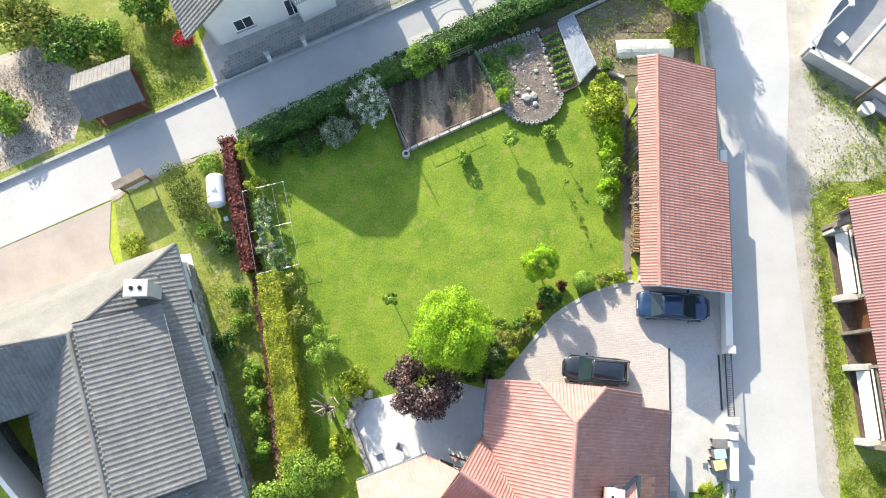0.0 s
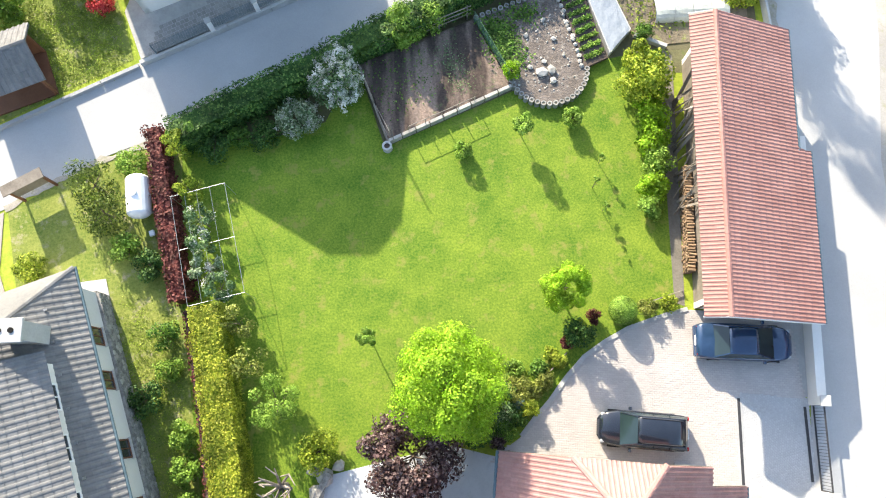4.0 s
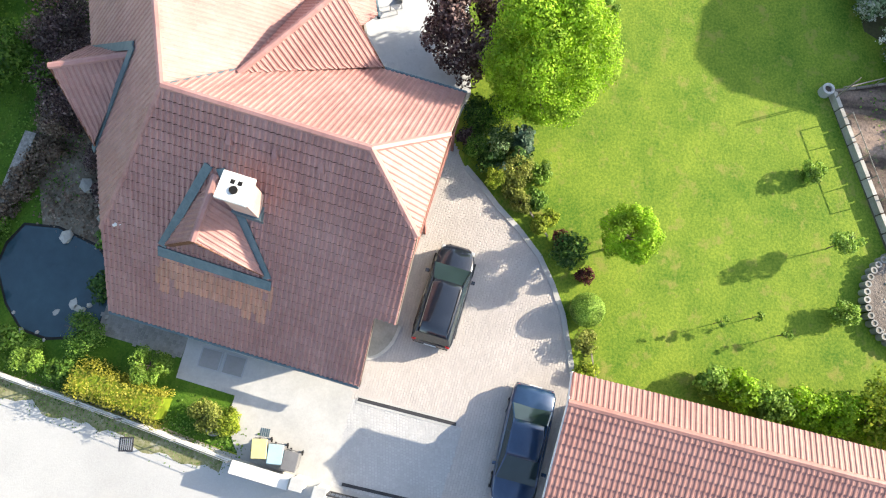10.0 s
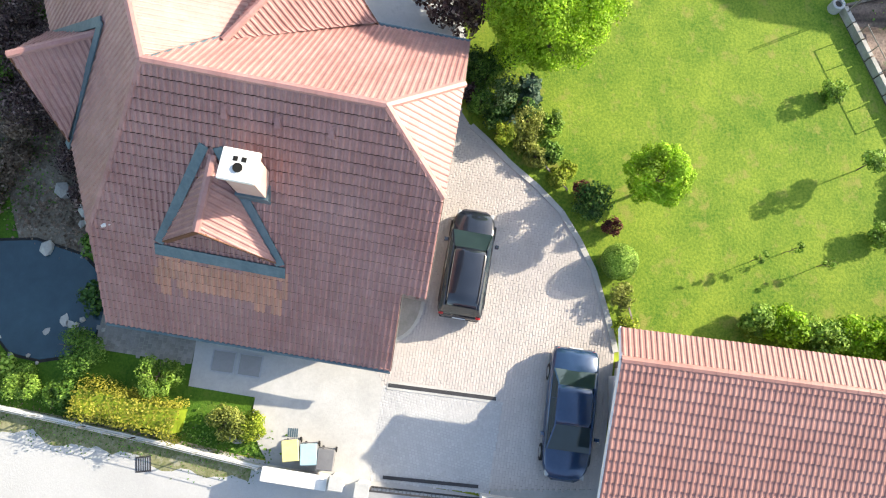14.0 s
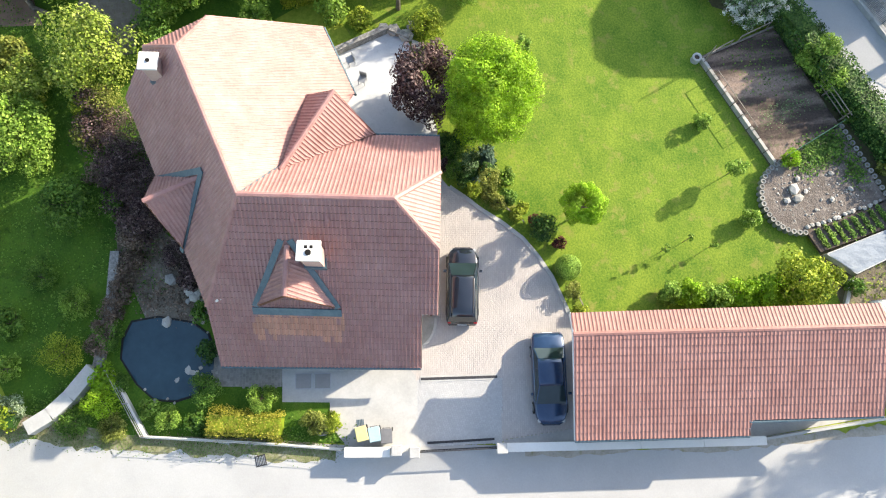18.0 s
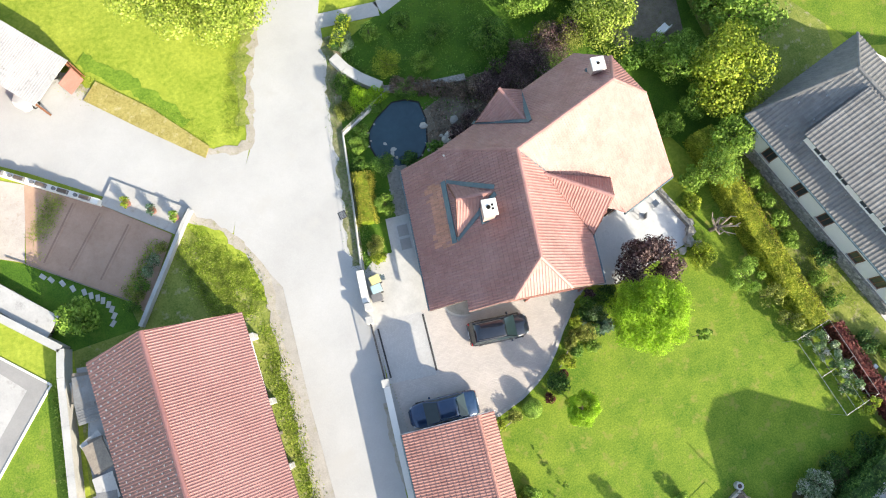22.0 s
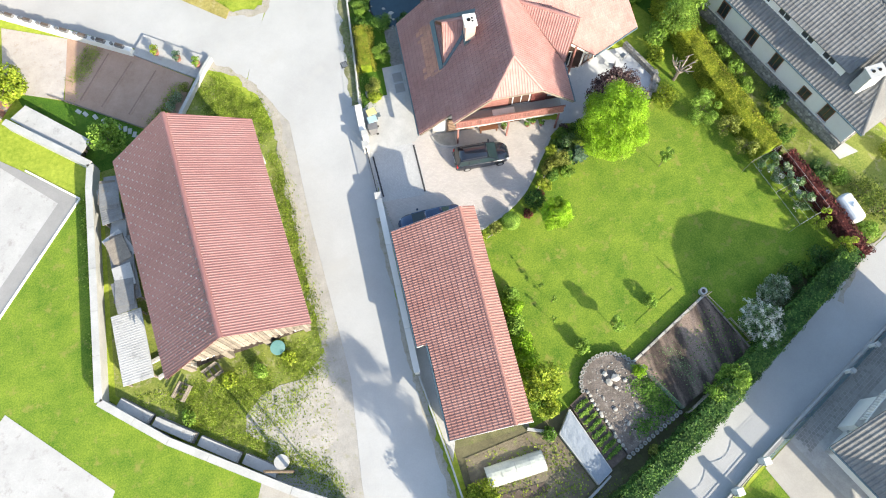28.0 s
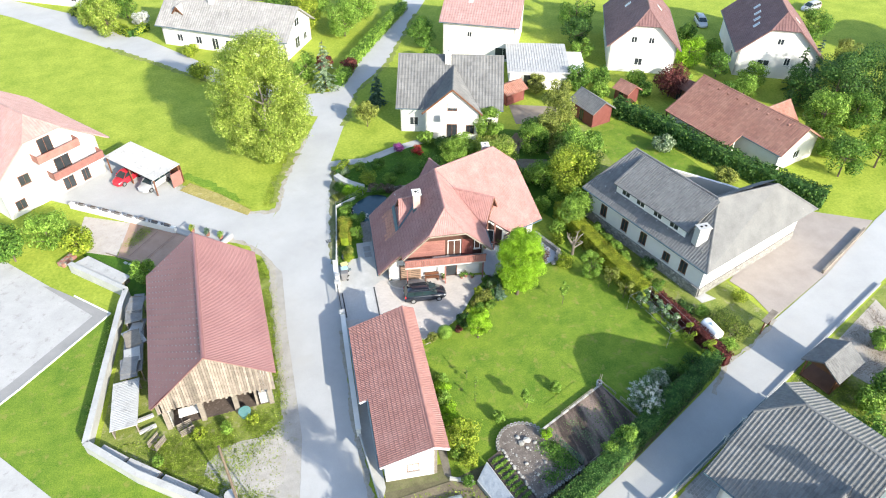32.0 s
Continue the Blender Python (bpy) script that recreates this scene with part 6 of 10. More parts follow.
# house across the side street
nwh = gable_house("white house with a grey tiled half-hipped roof and terrace", -12.4, 35.1, 111.7, 11.6, 11.0, 4.0, 9.0, TILE_GREY, 1.2, 2.1, (0.3, 0.38), [("w", -3, 0.9, 1.4, 1.3), ("w", 3, 0.9, 1.4, 1.3), ("w", 0, 3.6, 1.6, 1.4), ("w", -0.6, 0.3, 1.0, 2.0)], chim=[(2.5, -2.6)])
cross_gable(nwh, (0.5, -1.9, 7.3), (0.5, -6.6, 7.2), (-2.4, -6.6, 4.1), (3.4, -6.6, 4.1), TILE_GREY, TILE_GREY, PLASTER, True)
bay = thing("entrance_bay", "white entrance bay with a brown canopy", "bay", pose(-2.1, 0.2, 0))
part("wall", prism(bmesh.new(), [(-7.6, 30.2), (-7.0, 29.2), (-4.6, 30.4), (-5.2, 31.4)], 0, 2.5), PLASTER, bay)
part("canopy", prism(bmesh.new(), [(-7.8, 30.1), (-7.1, 29.0), (-4.4, 30.3), (-5.1, 31.6)], 2.5, 2.62), SHEET_WHITE, bay)
for i in range(16):
    part("baluster", beam(bmesh.new(), (-7.0 + 0.14 * i, 29.1 + 0.068 * i, 2.62), (-7.0 + 0.14 * i, 29.1 + 0.068 * i, 3.4), 0.05), WHITE_METAL, bay)
part("handrail", beam(bmesh.new(), (-7.1, 29.05, 3.42), (-4.6, 30.3, 3.42), 0.07), WHITE_METAL, bay)

gable_house("white house with a grey tiled roof behind the pillar fence", 5.6, 45.2, 25, 12.0, 9.0, 3.0, 6.6, TILE_GREY, 0.7, 0.0, (0.3, 0.38), [("s", -4, 0.9, 1.2, 1.2), ("s", 0, 0.9, 1.2, 1.2), ("w", 0, 0.9, 1.2, 1.2)])

# ---------------------------------------------------------------- the drive and the ground round the house
DRIVE = [(2.6, 2.6), (4.2, 3.6), (5.7, 5.2), (7.6, 7.3), (9.9, 8.6), (11.9, 9.2), (13.2, 9.5), (18.1, 9.0), (18.3, 4.9), (15.15, 5.3), (14.75, 0.8), (12.6, -0.5), (9.0, 0.5)]
sheet("driveway", DRIVE, 0.05, JOINT, "curved driveway of pinkish grey pavers", "driveway")
drive = bpy.data.objects["driveway"]
APRON = [(15.15, 5.3), (14.75, 0.8), (18.15, 0.45), (18.45, 4.9)]
rail_ = thing("gate_rail", "dark steel rail of the sliding gate set in the apron", "rail", kind="structure")
part("rail", beam(bmesh.new(), (18.02, 1.0, 0.075), (18.2, 4.5, 0.075), 0.12, 0.04), DARK_METAL, rail_)
sheet("gate_apron", APRON, 0.046, surface("grey_joint", (0.35, 0.355, 0.36), (0.44, 0.445, 0.45), 1.0, 30.0, 0.9), "apron of small grey pavers inside the gate", "driveway")
sheet("concrete_yard", [(13.4, -6.3), (15.1, -6.4), (15.4, -3.9), (16.5, -4.0), (17.6, -3.3), (18.0, -3.2), (18.4, 0.5), (14.75, 0.8), (13.0, 0.9), (12.7, -4.0)], 0.055, CONCRETE, "bright concrete yard beside the house", "pavement")
COBBLES = [(12.3, -10.0), (13.9, -10.0), (14.3, -6.4), (12.8, -6.2)]
sheet("cobble_strip", COBBLES, 0.05, surface("dark_cobble", (0.2, 0.19, 0.175), (0.33, 0.315, 0.29), 2.0, 7.0, 0.9, relief=0.8, depth=0.03), "dark cobbled strip under the eaves", "pavement")
for i, (x, y) in enumerate(((14.15, -5.2), (14.25, -4.2))):
    hc = thing("cellar_hatch", "grey metal cellar hatch set in the concrete", "hatch", pose(x, y, 0.055, 0, 0, -5), "cellar hatches")
    part("frame", boxes((-0.42, -0.45, 0, 0.42, -0.4, 0.03), (-0.42, 0.4, 0, 0.42, 0.45, 0.03), (-0.42, -0.4, 0, -0.37, 0.4, 0.03), (0.37, -0.4, 0, 0.42, 0.4, 0.03)), ZINC, hc)
    part("lid", boxes((-0.37, -0.4, 0, 0.37, 0.4, 0.02)), COURT_EDGE, hc)


def lay(parent, poly, turn, w, d, gap, z, mat, name, separate, focus):
    """Blocks laid in running bond over a plan: the ones nearest the focus are pieces of their own."""
    c, s = math.cos(radians(turn)), math.sin(radians(turn))
    rot = [(x * c + y * s, -x * s + y * c) for x, y in poly]
    x0, x1, y0, y1 = min(p[0] for p in rot), max(p[0] for p in rot), min(p[1] for p in rot), max(p[1] for p in rot)
    spots = []
    for j in range(int((y1 - y0) / d) + 1):
        for i in range(int((x1 - x0) / w) + 2):
            u, v = x0 + (i + 0.5 * (j % 2)) * w, y0 + (j + 0.5) * d
            if inside(rot, u, v):
                spots.append((u * c - v * s, u * s + v * c))
    spots.sort(key=lambda p: (p[0] - focus[0]) ** 2 + (p[1] - focus[1]) ** 2)
    a, b, h, k = w / 2 - gap, d / 2 - gap, 0.011, 0.008
    vs = [(-a, -b, -0.01), (a, -b, -0.01), (a, b, -0.01), (-a, b, -0.01), (-a + k, -b + k, h), (a - k, -b + k, h), (a - k, b - k, h), (-a + k, b - k, h)]
    fs = [(4, 5, 6, 7), (0, 1, 5, 4), (1, 2, 6, 5), (2, 3, 7, 6), (3, 0, 4, 7)]
    rng = random.Random(7)
    me = mesh_from(name, vs, fs, mat)
    for x, y in spots[:separate]:
        piece(name, me, parent, pose(x, y, z + rng.uniform(-0.003, 0.004), rng.uniform(-0.4, 0.4), rng.uniform(-0.4, 0.4), turn + rng.uniform(-0.6, 0.6)))
    rest = spots[separate:]
    if rest:
        A = np.array(vs) @ np.array(Matrix.Rotation(radians(turn), 3, "Z")).T
        V = np.concatenate([A + (x, y, z + rng.uniform(-0.003, 0.004)) for x, y in rest])
        F = [tuple(8 * n + q for q in f) for n in range(len(rest)) for f in fs]
        ob = new(name + "s", mesh_from(name + "s", V, F, mat))
        ob.parent = parent
        tagged(ob, kind="stuff")


# rounded stone landing at the house corner
PAD = [(11.3, 0.75)] + [(11.35 + 1.75 * math.cos(radians(a)), 0.85 + 1.3 * math.sin(radians(a))) for a in range(-4, 91, 8)]
sheet("corner_landing", PAD, 0.12, surface("grey_landing_stone", (0.2, 0.2, 0.19), (0.34, 0.335, 0.32), 1.5, 9.0, 0.9, relief=0.4), "rounded grey stone landing at the house corner", "pavement")
for k, (p, q) in enumerate(zip(PAD[1:], PAD[2:])):
    part("edge_stone", beam(bmesh.new(), (*p, 0.08), (*q, 0.08), 0.14, 0.14), CONCRETE, bpy.data.objects["corner_landing"])
# curved kerb of the drive, and the slot drain
kerb("drive_kerb", [(4.3, 3.7), (5.0, 4.5), (5.8, 5.3), (6.7, 6.4), (7.7, 7.4), (8.8, 8.1), (10.0, 8.7), (11.0, 9.0), (12.0, 9.3), (13.1, 9.55)], 0.22, 0.12, "pale kerb stones round the curved drive", CONCRETE, 0.5)
dr = thing("slot_drain", "long dark slot drain across the drive", "drain", kind="structure")
part("channel", beam(bmesh.new(), (14.72, 0.95, 0.05), (15.05, 5.1, 0.05), 0.3, 0.05), CONCRETE, dr)
part("grating", beam(bmesh.new(), (14.72, 1.0, 0.075), (15.04, 5.05, 0.075), 0.14, 0.02), DARK_METAL, dr)
mh = thing("street_gully", "square iron street gully in the road", "drain", pose(17.95, -7.7, 0.03, 0, 0, 8))
part("frame", boxes((-0.28, -0.28, 0, 0.28, 0.28, 0.012)), DARK_METAL, mh)
for i in range(6):
    part("bar", boxes((-0.22, -0.22 + i * 0.08, 0.013, 0.22, -0.18 + i * 0.08, 0.025)), ZINC, mh)
gy_ = thing("yard_gully", "small grey gully in the concrete yard", "drain", pose(16.6, -2.4, 0.056))
for i in range(5):
    part("bar", boxes((-0.16, -0.18 + i * 0.08, 0, 0.16, -0.13 + i * 0.08, 0.012)), METAL, gy_)

# ---------------------------------------------------------------- walls, fences and the gate to the street
def low_wall(name, pts, w, h, mat, label, cap=None, length=3.0, category="wall"):
    t = thing(name, label, category, kind="structure")
    for (x0, y0), (x1, y1) in zip(pts, pts[1:]):
        a, b = Vector((x0, y0, h / 2)), Vector((x1, y1, h / 2))
        part("wall_panel", beam(bmesh.new(), a, b, w, h), mat, t)
        if cap:
            n = max(1, round((b - a).length / length))
            for i in range(n):
                p, q = a + (b - a) * ((i + 0.004) / n), a + (b - a) * ((i + 0.996) / n)
                part("coping", beam(bmesh.new(), p + Vector((0, 0, h / 2 + 0.03)), q + Vector((0, 0, h / 2 + 0.03)), w + 0.1, 0.06), cap, t)
    return t


low_wall("street_wall", [(18.62, 4.9), (18.95, 8.6), (19.75, 18.2)], 0.34, 0.95, PLASTER, "low white wall between garage and road", PLASTER)
low_wall("street_wall_north", [(19.7, 18.4), (19.4, 24.8), (19.3, 29.9)], 0.12, 0.6, CONCRETE, "thin concrete edging beside the road")
low_wall("forecourt_wall", [(-31.4, 12.15), (-36.0, 9.9), (-41.0, 7.4)], 0.25, 0.5, WOOD_GREY, "low brownish wall between forecourt and street")
low_wall("bin_wall", [(17.95, -3.2), (18.2, -0.9)], 0.4, 1.0, PLASTER, "white rendered wall beside the bins", PLASTER, 0.9)
for x, y in ((18.15, -0.55), (18.35, 0.35), (18.62, 4.75)):
    gp = thing("gate_post", "square white gate post", "post", pose(x, y, 0, 0, 0, -5), "gate posts")
    part("shaft", boxes((-0.2, -0.2, 0, 0.2, 0.2, 1.25)), PLASTER, gp)
    part("cap", boxes((-0.26, -0.26, 1.25, 0.26, 0.26, 1.33), bevel=0.02), CONCRETE, gp)
gate = thing("sliding_gate", "dark metal sliding gate standing open before the apron", "gate", pose(18.36, 0.6, 0, 0, 0, -86.5 + 180))
part("frame", boxes((-0.0, -0.03, 0.1, 0.05, 0.03, 1.15), (3.95, -0.03, 0.1, 4.0, 0.03, 1.15), (0.05, -0.03, 0.1, 3.95, 0.03, 0.16), (0.05, -0.03, 1.09, 3.95, 0.03, 1.15)), DARK_METAL, gate)
gate.matrix_world = pose(18.36, 0.6, 0, 0, 0, 86.5)
for i in range(26):
    part("bar", tube(bmesh.new(), (0.13 + i * 0.148, 0, 0.16), (0.13 + i * 0.148, 0, 1.09), 0.012, 0.012, 6), DARK_METAL, gate)


def mesh_fence(label, pts, h=1.1, base=0.35, step=2.2, name="fence", bm_=CONCRETE, mat=ZINC, wires=3):
    t = thing(name, label, "fence")
    for (x0, y0), (x1, y1) in zip(pts, pts[1:]):
        a, b = Vector((x0, y0, 0)), Vector((x1, y1, 0))
        if base:
            part("base", beam(bmesh.new(), a + Vector((0, 0, base / 2)), b + Vector((0, 0, base / 2)), 0.13, base), bm_, t)
        n = max(1, round((b - a).length / step))
        for i in range(n + 1):
            p = a + (b - a) * (i / n)
            part("post", tube(bmesh.new(), p + Vector((0, 0, base)), p + Vector((0, 0, h)), 0.03, 0.03, 7), mat, t)
        for z in [base + 0.06 + (h - base - 0.11) * k / (wires - 1) for k in range(wires)]:
            part("wire", tube(bmesh.new(), a + Vector((0, 0, z)), b + Vector((0, 0, z)), 0.012, 0.012, 5), mat, t)
    return t


mesh_fence("wire garden fence on a low white base beside the street", [(12.5, -15.3), (16.1, -13.5), (17.0, -8.0), (17.85, -3.4)], 1.0, 0.35, bm_=PLASTER)
mesh_fence("dark wire fence on the yard wall across the street", [(-14.5, 25.0), (-11.4, 26.35), (-8.9, 27.45), (-0.7, 31.05)], 1.25, 0.4, 2.4, mat=METAL, wires=9)
for x, y in ((-11.4, 26.3), (-8.9, 27.4)):
    yp = thing("fence_pier", "small white pier in the yard fence", "post", pose(x, y, 0, 0, 0, 24), "yard fence piers")
    part("shaft", boxes((-0.13, -0.13, 0, 0.13, 0.13, 1.3)), PLASTER, yp)
    part("cap", boxes((-0.17, -0.17, 1.3, 0.17, 0.17, 1.36)), CONCRETE, yp)
low_wall("curved_wall", [(15.0, -19.5), (14.4, -18.3), (13.6, -17.3), (12.3, -16.1)], 0.75, 0.7, CONCRETE, "broad pale curved garden wall")
low_wall("garden_border_wall", [(12.2, -16.0), (9.0, -15.3), (6.0, -15.0)], 0.5, 0.35, STONE, "low overgrown stone border")

# ---------------------------------------------------------------- pond
POND = [(10.0, -14.2), (9.9, -12.8), (10.4, -11.0), (11.1, -10.2), (12.1, -9.85), (13.0, -9.95), (13.7, -10.2), (14.2, -11.0), (14.4, -12.0), (14.2, -13.1), (13.3, -14.0), (11.9, -14.8), (10.9, -14.7)]
pond = thing("pond", "dark garden pond with stones round its rim", "pond", kind="structure")
part("water", prism(bmesh.new(), POND, 0.02, 0.06), WATER, pond, "dark still water")
rng = random.Random(3)


def stone_mesh(seed, flat=0.7, mat=STONE_PALE, name="stone"):
    bm = bmesh.new()
    bmesh.ops.create_icosphere(bm, subdivisions=1, radius=1.0)
    r = random.Random(seed)
    for v in bm.verts:
        v.co *= r.uniform(0.75, 1.15)
        v.co.z *= flat
    me = bpy.data.meshes.new(name)
    bm.to_mesh(me)
    bm.free()
    me.materials.append(mat)
    return me


STONES = [stone_mesh(i) for i in range(5)]
GREYS = [stone_mesh(i + 9, 0.6, STONE) for i in range(4)]


def stones_along(parent, pts, step, r, z=0.0, meshes=STONES, seed=1, jitter=0.08, name="stone"):
    g = random.Random(seed)
    for (x0, y0), (x1, y1) in zip(pts, pts[1:]):
        n = max(1, int(math.hypot(x1 - x0, y1 - y0) / step))
        for i in range(n):
            k = r * g.uniform(0.7, 1.25)
            ob = piece(name, g.choice(meshes), parent, pose(x0 + (x1 - x0) * i / n + g.uniform(-jitter, jitter), y0 + (y1 - y0) * i / n + g.uniform(-jitter, jitter), z + k * 0.3, g.uniform(-20, 20), g.uniform(-20, 20), g.uniform(0, 360)) @ Matrix.Diagonal((k, k, k, 1)))


stones_along(pond, POND[2:8], 0.6, 0.1, 0.02, GREYS + STONES[:2], 4, 0.2)
stones_along(pond, POND[8:11], 0.45, 0.12, 0.02, STONES, 14, 0.15)
part("rim", prism(bmesh.new(), [(12.2 + (x - 12.2) * 1.05, -12.3 + (y + 12.3) * 1.05) for x, y in POND], 0.0, 0.035), RUBBER, pond, "black liner edge of the pond")
stones_along(pond, [(13.0, -10.9), (13.2, -10.6), (12.6, -10.7)], 0.25, 0.13, 0.03, STONES, 5)
for i, (x, y, k) in enumerate(((12.9, -11.3, 0.24), (13.05, -11.05, 0.2), (13.35, -11.9, 0.16))):
    pad = thing("floating_plant", "pale floating plant patch on the pond", "pond plant", pose(x, y, 0.061, 0, 0, i * 70), "pond plants")
    part("leaf", prism(bmesh.new(), [(k * math.cos(a) * (1 + 0.25 * math.sin(3 * a + i)), 0.7 * k * math.sin(a)) for a in [0.7 * q for q in range(9)]], 0.0, 0.012), STONE_PALE, pad)
rocks = thing("rockery", "pale rocks and bare ground above the pond", "rocks", pose(9.2, -11.2, 0))
for i in range(16):
    k = rng.uniform(0.12, 0.4)
    piece("stone", rng.choice(STONES), rocks, pose(rng.uniform(-1.6, 1.3), rng.uniform(-1.2, 1.0), k * 0.25, 0, 0, rng.uniform(0, 360)) @ Matrix.Diagonal((k, k, k, 1)))
sheet("bare_bed", [(5.0, -12.5), (7.5, -10.2), (9.8, -9.6), (10.4, -10.8), (9.9, -13.5), (6.0, -15.0), (0.5, -15.2), (1.0, -12.8)], 0.02, surface("leaf_litter", (0.1, 0.085, 0.065), (0.22, 0.19, 0.15), 1.5, 9.0, 0.95, relief=1.0, depth=0.06, wear=(0.3, 0.27, 0.22)), "bare bed with leaf litter behind the house", "bed")

# ---------------------------------------------------------------- patio
sheet("patio", [(-4.4, -2.2), (-5.6, 1.2), (-4.9, 2.3), (-2.0, 2.9), (0.9, 3.4), (3.0, 2.8), (3.0, -1.5), (-1.0, -2.5)], 0.06, PATIO, "white patio between house and lawn", "patio")
pw = thing("patio_wall", "low stone wall with pale boulders round the patio", "wall", kind="structure")
part("wall_panel", beam(bmesh.new(), (-4.5, -2.3, 0.3), (-5.75, 1.2, 0.3), 0.3, 0.6), STONE, pw)
part("wall_panel", beam(bmesh.new(), (-5.75, 1.2, 0.25), (-5.0, 2.4, 0.25), 0.3, 0.5), STONE, pw)
for i, (x, y, k) in enumerate(((-5.7, 1.5, 0.45), (-5.3, 2.2, 0.5), (-5.9, 0.9, 0.35), (-4.6, 2.7, 0.35), (-5.8, 2.6, 0.4))):
    piece("boulder", STONES[i], pw, pose(x, y, k * 0.4, 0, 0, i * 70) @ Matrix.Diagonal((k, k, k * 0.9, 1)))
for x, y, a in ((-3.9, -1.2, 20), (-2.6, -0.6, 65)):
    ch = thing("garden_chair", "grey folding garden chair on the patio", "chair", pose(x, y, 0.06, 0, 0, a), "patio chairs")
    part("seat", boxes((-0.22, -0.22, 0.42, 0.22, 0.22, 0.46)), ZINC, ch)
    part("backrest", boxes((-0.22, 0.2, 0.46, 0.22, 0.25, 0.9)), ZINC, ch)
    for px in (-0.2, 0.17):
        for py in (-0.2, 0.18):
            part("leg", boxes((px, py, 0, px + 0.03, py + 0.03, 0.42)), ZINC, ch)

# ---------------------------------------------------------------- vegetable garden


BZ = 0.36


def bed(name, pts, mat, label, z=0.06):
    return sheet(name, pts, z, mat, label, "vegetable bed", 0.2)


A0, A1, B0, B1 = Vector((-1.8, 19.2)), Vector((5.0, 22.1)), Vector((-3.3, 23.8)), Vector((3.1, 26.2))


def streaked_soil(name, dark, pale, turn):
    """Dug soil with soft uneven streaks that run along the rows."""
    m, nt, b = material(name, 0.95, 0.0, 0.2)
    mp = nt.nodes.new("ShaderNodeMapping")
    mp.inputs["Rotation"].default_value = (0, 0, radians(-turn))
    mp.inputs["Scale"].default_value = (0.95, 0.13, 1.0)
    nt.links.new(nt.nodes.new("ShaderNodeNewGeometry").outputs["Position"], mp.inputs[0])
    st_ = node(nt, "TexNoise", Scale=1.25, Detail=3.0, Roughness=0.55)
    nt.links.new(mp.outputs[0], st_.inputs["Vector"])
    col = ramp(nt, st_.outputs["Fac"], [(0.42, dark), (0.6, pale)])
    fine = noise_node(nt, 9.0, 5.0, 0.7)
    col = mixed(nt, 1.0, col, ramp(nt, fine, [(0.3, (0.55, 0.55, 0.55)), (0.7, (1.25, 1.22, 1.2))]), "MULTIPLY")
    weed = ramp(nt, noise_node(nt, 1.6, 6.0, 0.75), [(0.56, (0, 0, 0)), (0.7, (1, 1, 1))])
    col = mixed(nt, weed, col, (0.1, 0.13, 0.06))
    nt.links.new(col, b.inputs["Base Color"])
    bump(nt, b, fine, 0.7, 0.04)
    return m


bm = bmesh.new()
nu, nv = 46, 26
rows = [[bm.verts.new((*A0.lerp(A1, u / nu).lerp(B0.lerp(B1, u / nu), v / nv), BZ + (0.045 * math.sin(u * 0.82) + 0.05 * noise.noise((u * 0.5, v * 0.3, 4)) if 0 < u < nu and 0 < v < nv else -0.03))) for u in range(nu + 1)] for v in range(nv + 1)]
for v in range(nv):
    for u in range(nu):
        bm.faces.new((rows[v][u], rows[v][u + 1], rows[v + 1][u + 1], rows[v + 1][u]))
for a, b in (((0, 0), (nv, 0)), ((nv, 0), (nv, nu)), ((nv, nu), (0, nu)), ((0, nu), (0, 0))):
    p, q = rows[a[0]][a[1]], rows[b[0]][b[1]]
    edge_vs = [rows[k][a[1]] for k in range(min(a[0], b[0]), max(a[0], b[0]) + 1)] if a[1] == b[1] else [rows[a[0]][k] for k in range(min(a[1], b[1]), max(a[1], b[1]) + 1)]
    bm.faces.new(edge_vs + [bm.verts.new((edge_vs[-1].co.x, edge_vs[-1].co.y, 0)), bm.verts.new((edge_vs[0].co.x, edge_vs[0].co.y, 0))])
tagged(part("vegetable_bed", bm, streaked_soil("dug_bed_soil", (0.075, 0.058, 0.05), (0.26, 0.2, 0.165), 22.5)), "raised bed of dug dark soil with paler trodden streaks", "vegetable bed", kind="structure")
tufts("bed_seedlings", [tuple(A0.lerp(A1, u).lerp(B0.lerp(B1, u), v)) for u, v in ((0.6, 0.2), (0.74, 0.2), (0.75, 0.85), (0.6, 0.85))], 420, 0.08, LEAF_SAGE, "pale seedlings in the weedy strip", 24, BZ + 0.02, 0.7)
ring = [(5.0, 22.1)] + [(7.05 + 2.05 * math.cos(radians(a)), 22.95 + 1.95 * math.sin(radians(a))) for a in range(205, 356, 15)]
bed("flower_bed", ring + [(9.0, 23.0), (7.8, 27.8), (3.3, 26.2)], surface("stony_bed", (0.09, 0.075, 0.065), (0.21, 0.18, 0.16), 1.4, 8.0, 0.95, relief=1.0, depth=0.06, wear=(0.3, 0.27, 0.235)), "raised stony bed with rocks and young plants", BZ)
bed("row_bed", [(9.05, 22.95), (10.35, 23.5), (9.2, 28.3), (7.9, 27.8)], SOIL, "narrow raised bed with rows of young vegetables", BZ)
bed("fallow_bed", [(11.8, 25.2), (10.6, 29.0), (16.2, 31.6), (18.6, 28.2), (18.4, 24.6), (13.6, 24.3)], surface("fallow_soil", (0.11, 0.09, 0.065), (0.22, 0.19, 0.135), 0.9, 8.0, 0.95, relief=1.0, depth=0.06, wear=(0.2, 0.23, 0.07)), "fallow brown bed behind the garage")
bed("dark_row", [(13.8, 28.35), (13.8, 27.7), (17.3, 27.55), (17.3, 28.2)], SOIL, "freshly dug dark strip", 0.09)
edge = thing("bed_edging", "pale concrete blocks edging the vegetable bed", "edging", kind="structure")
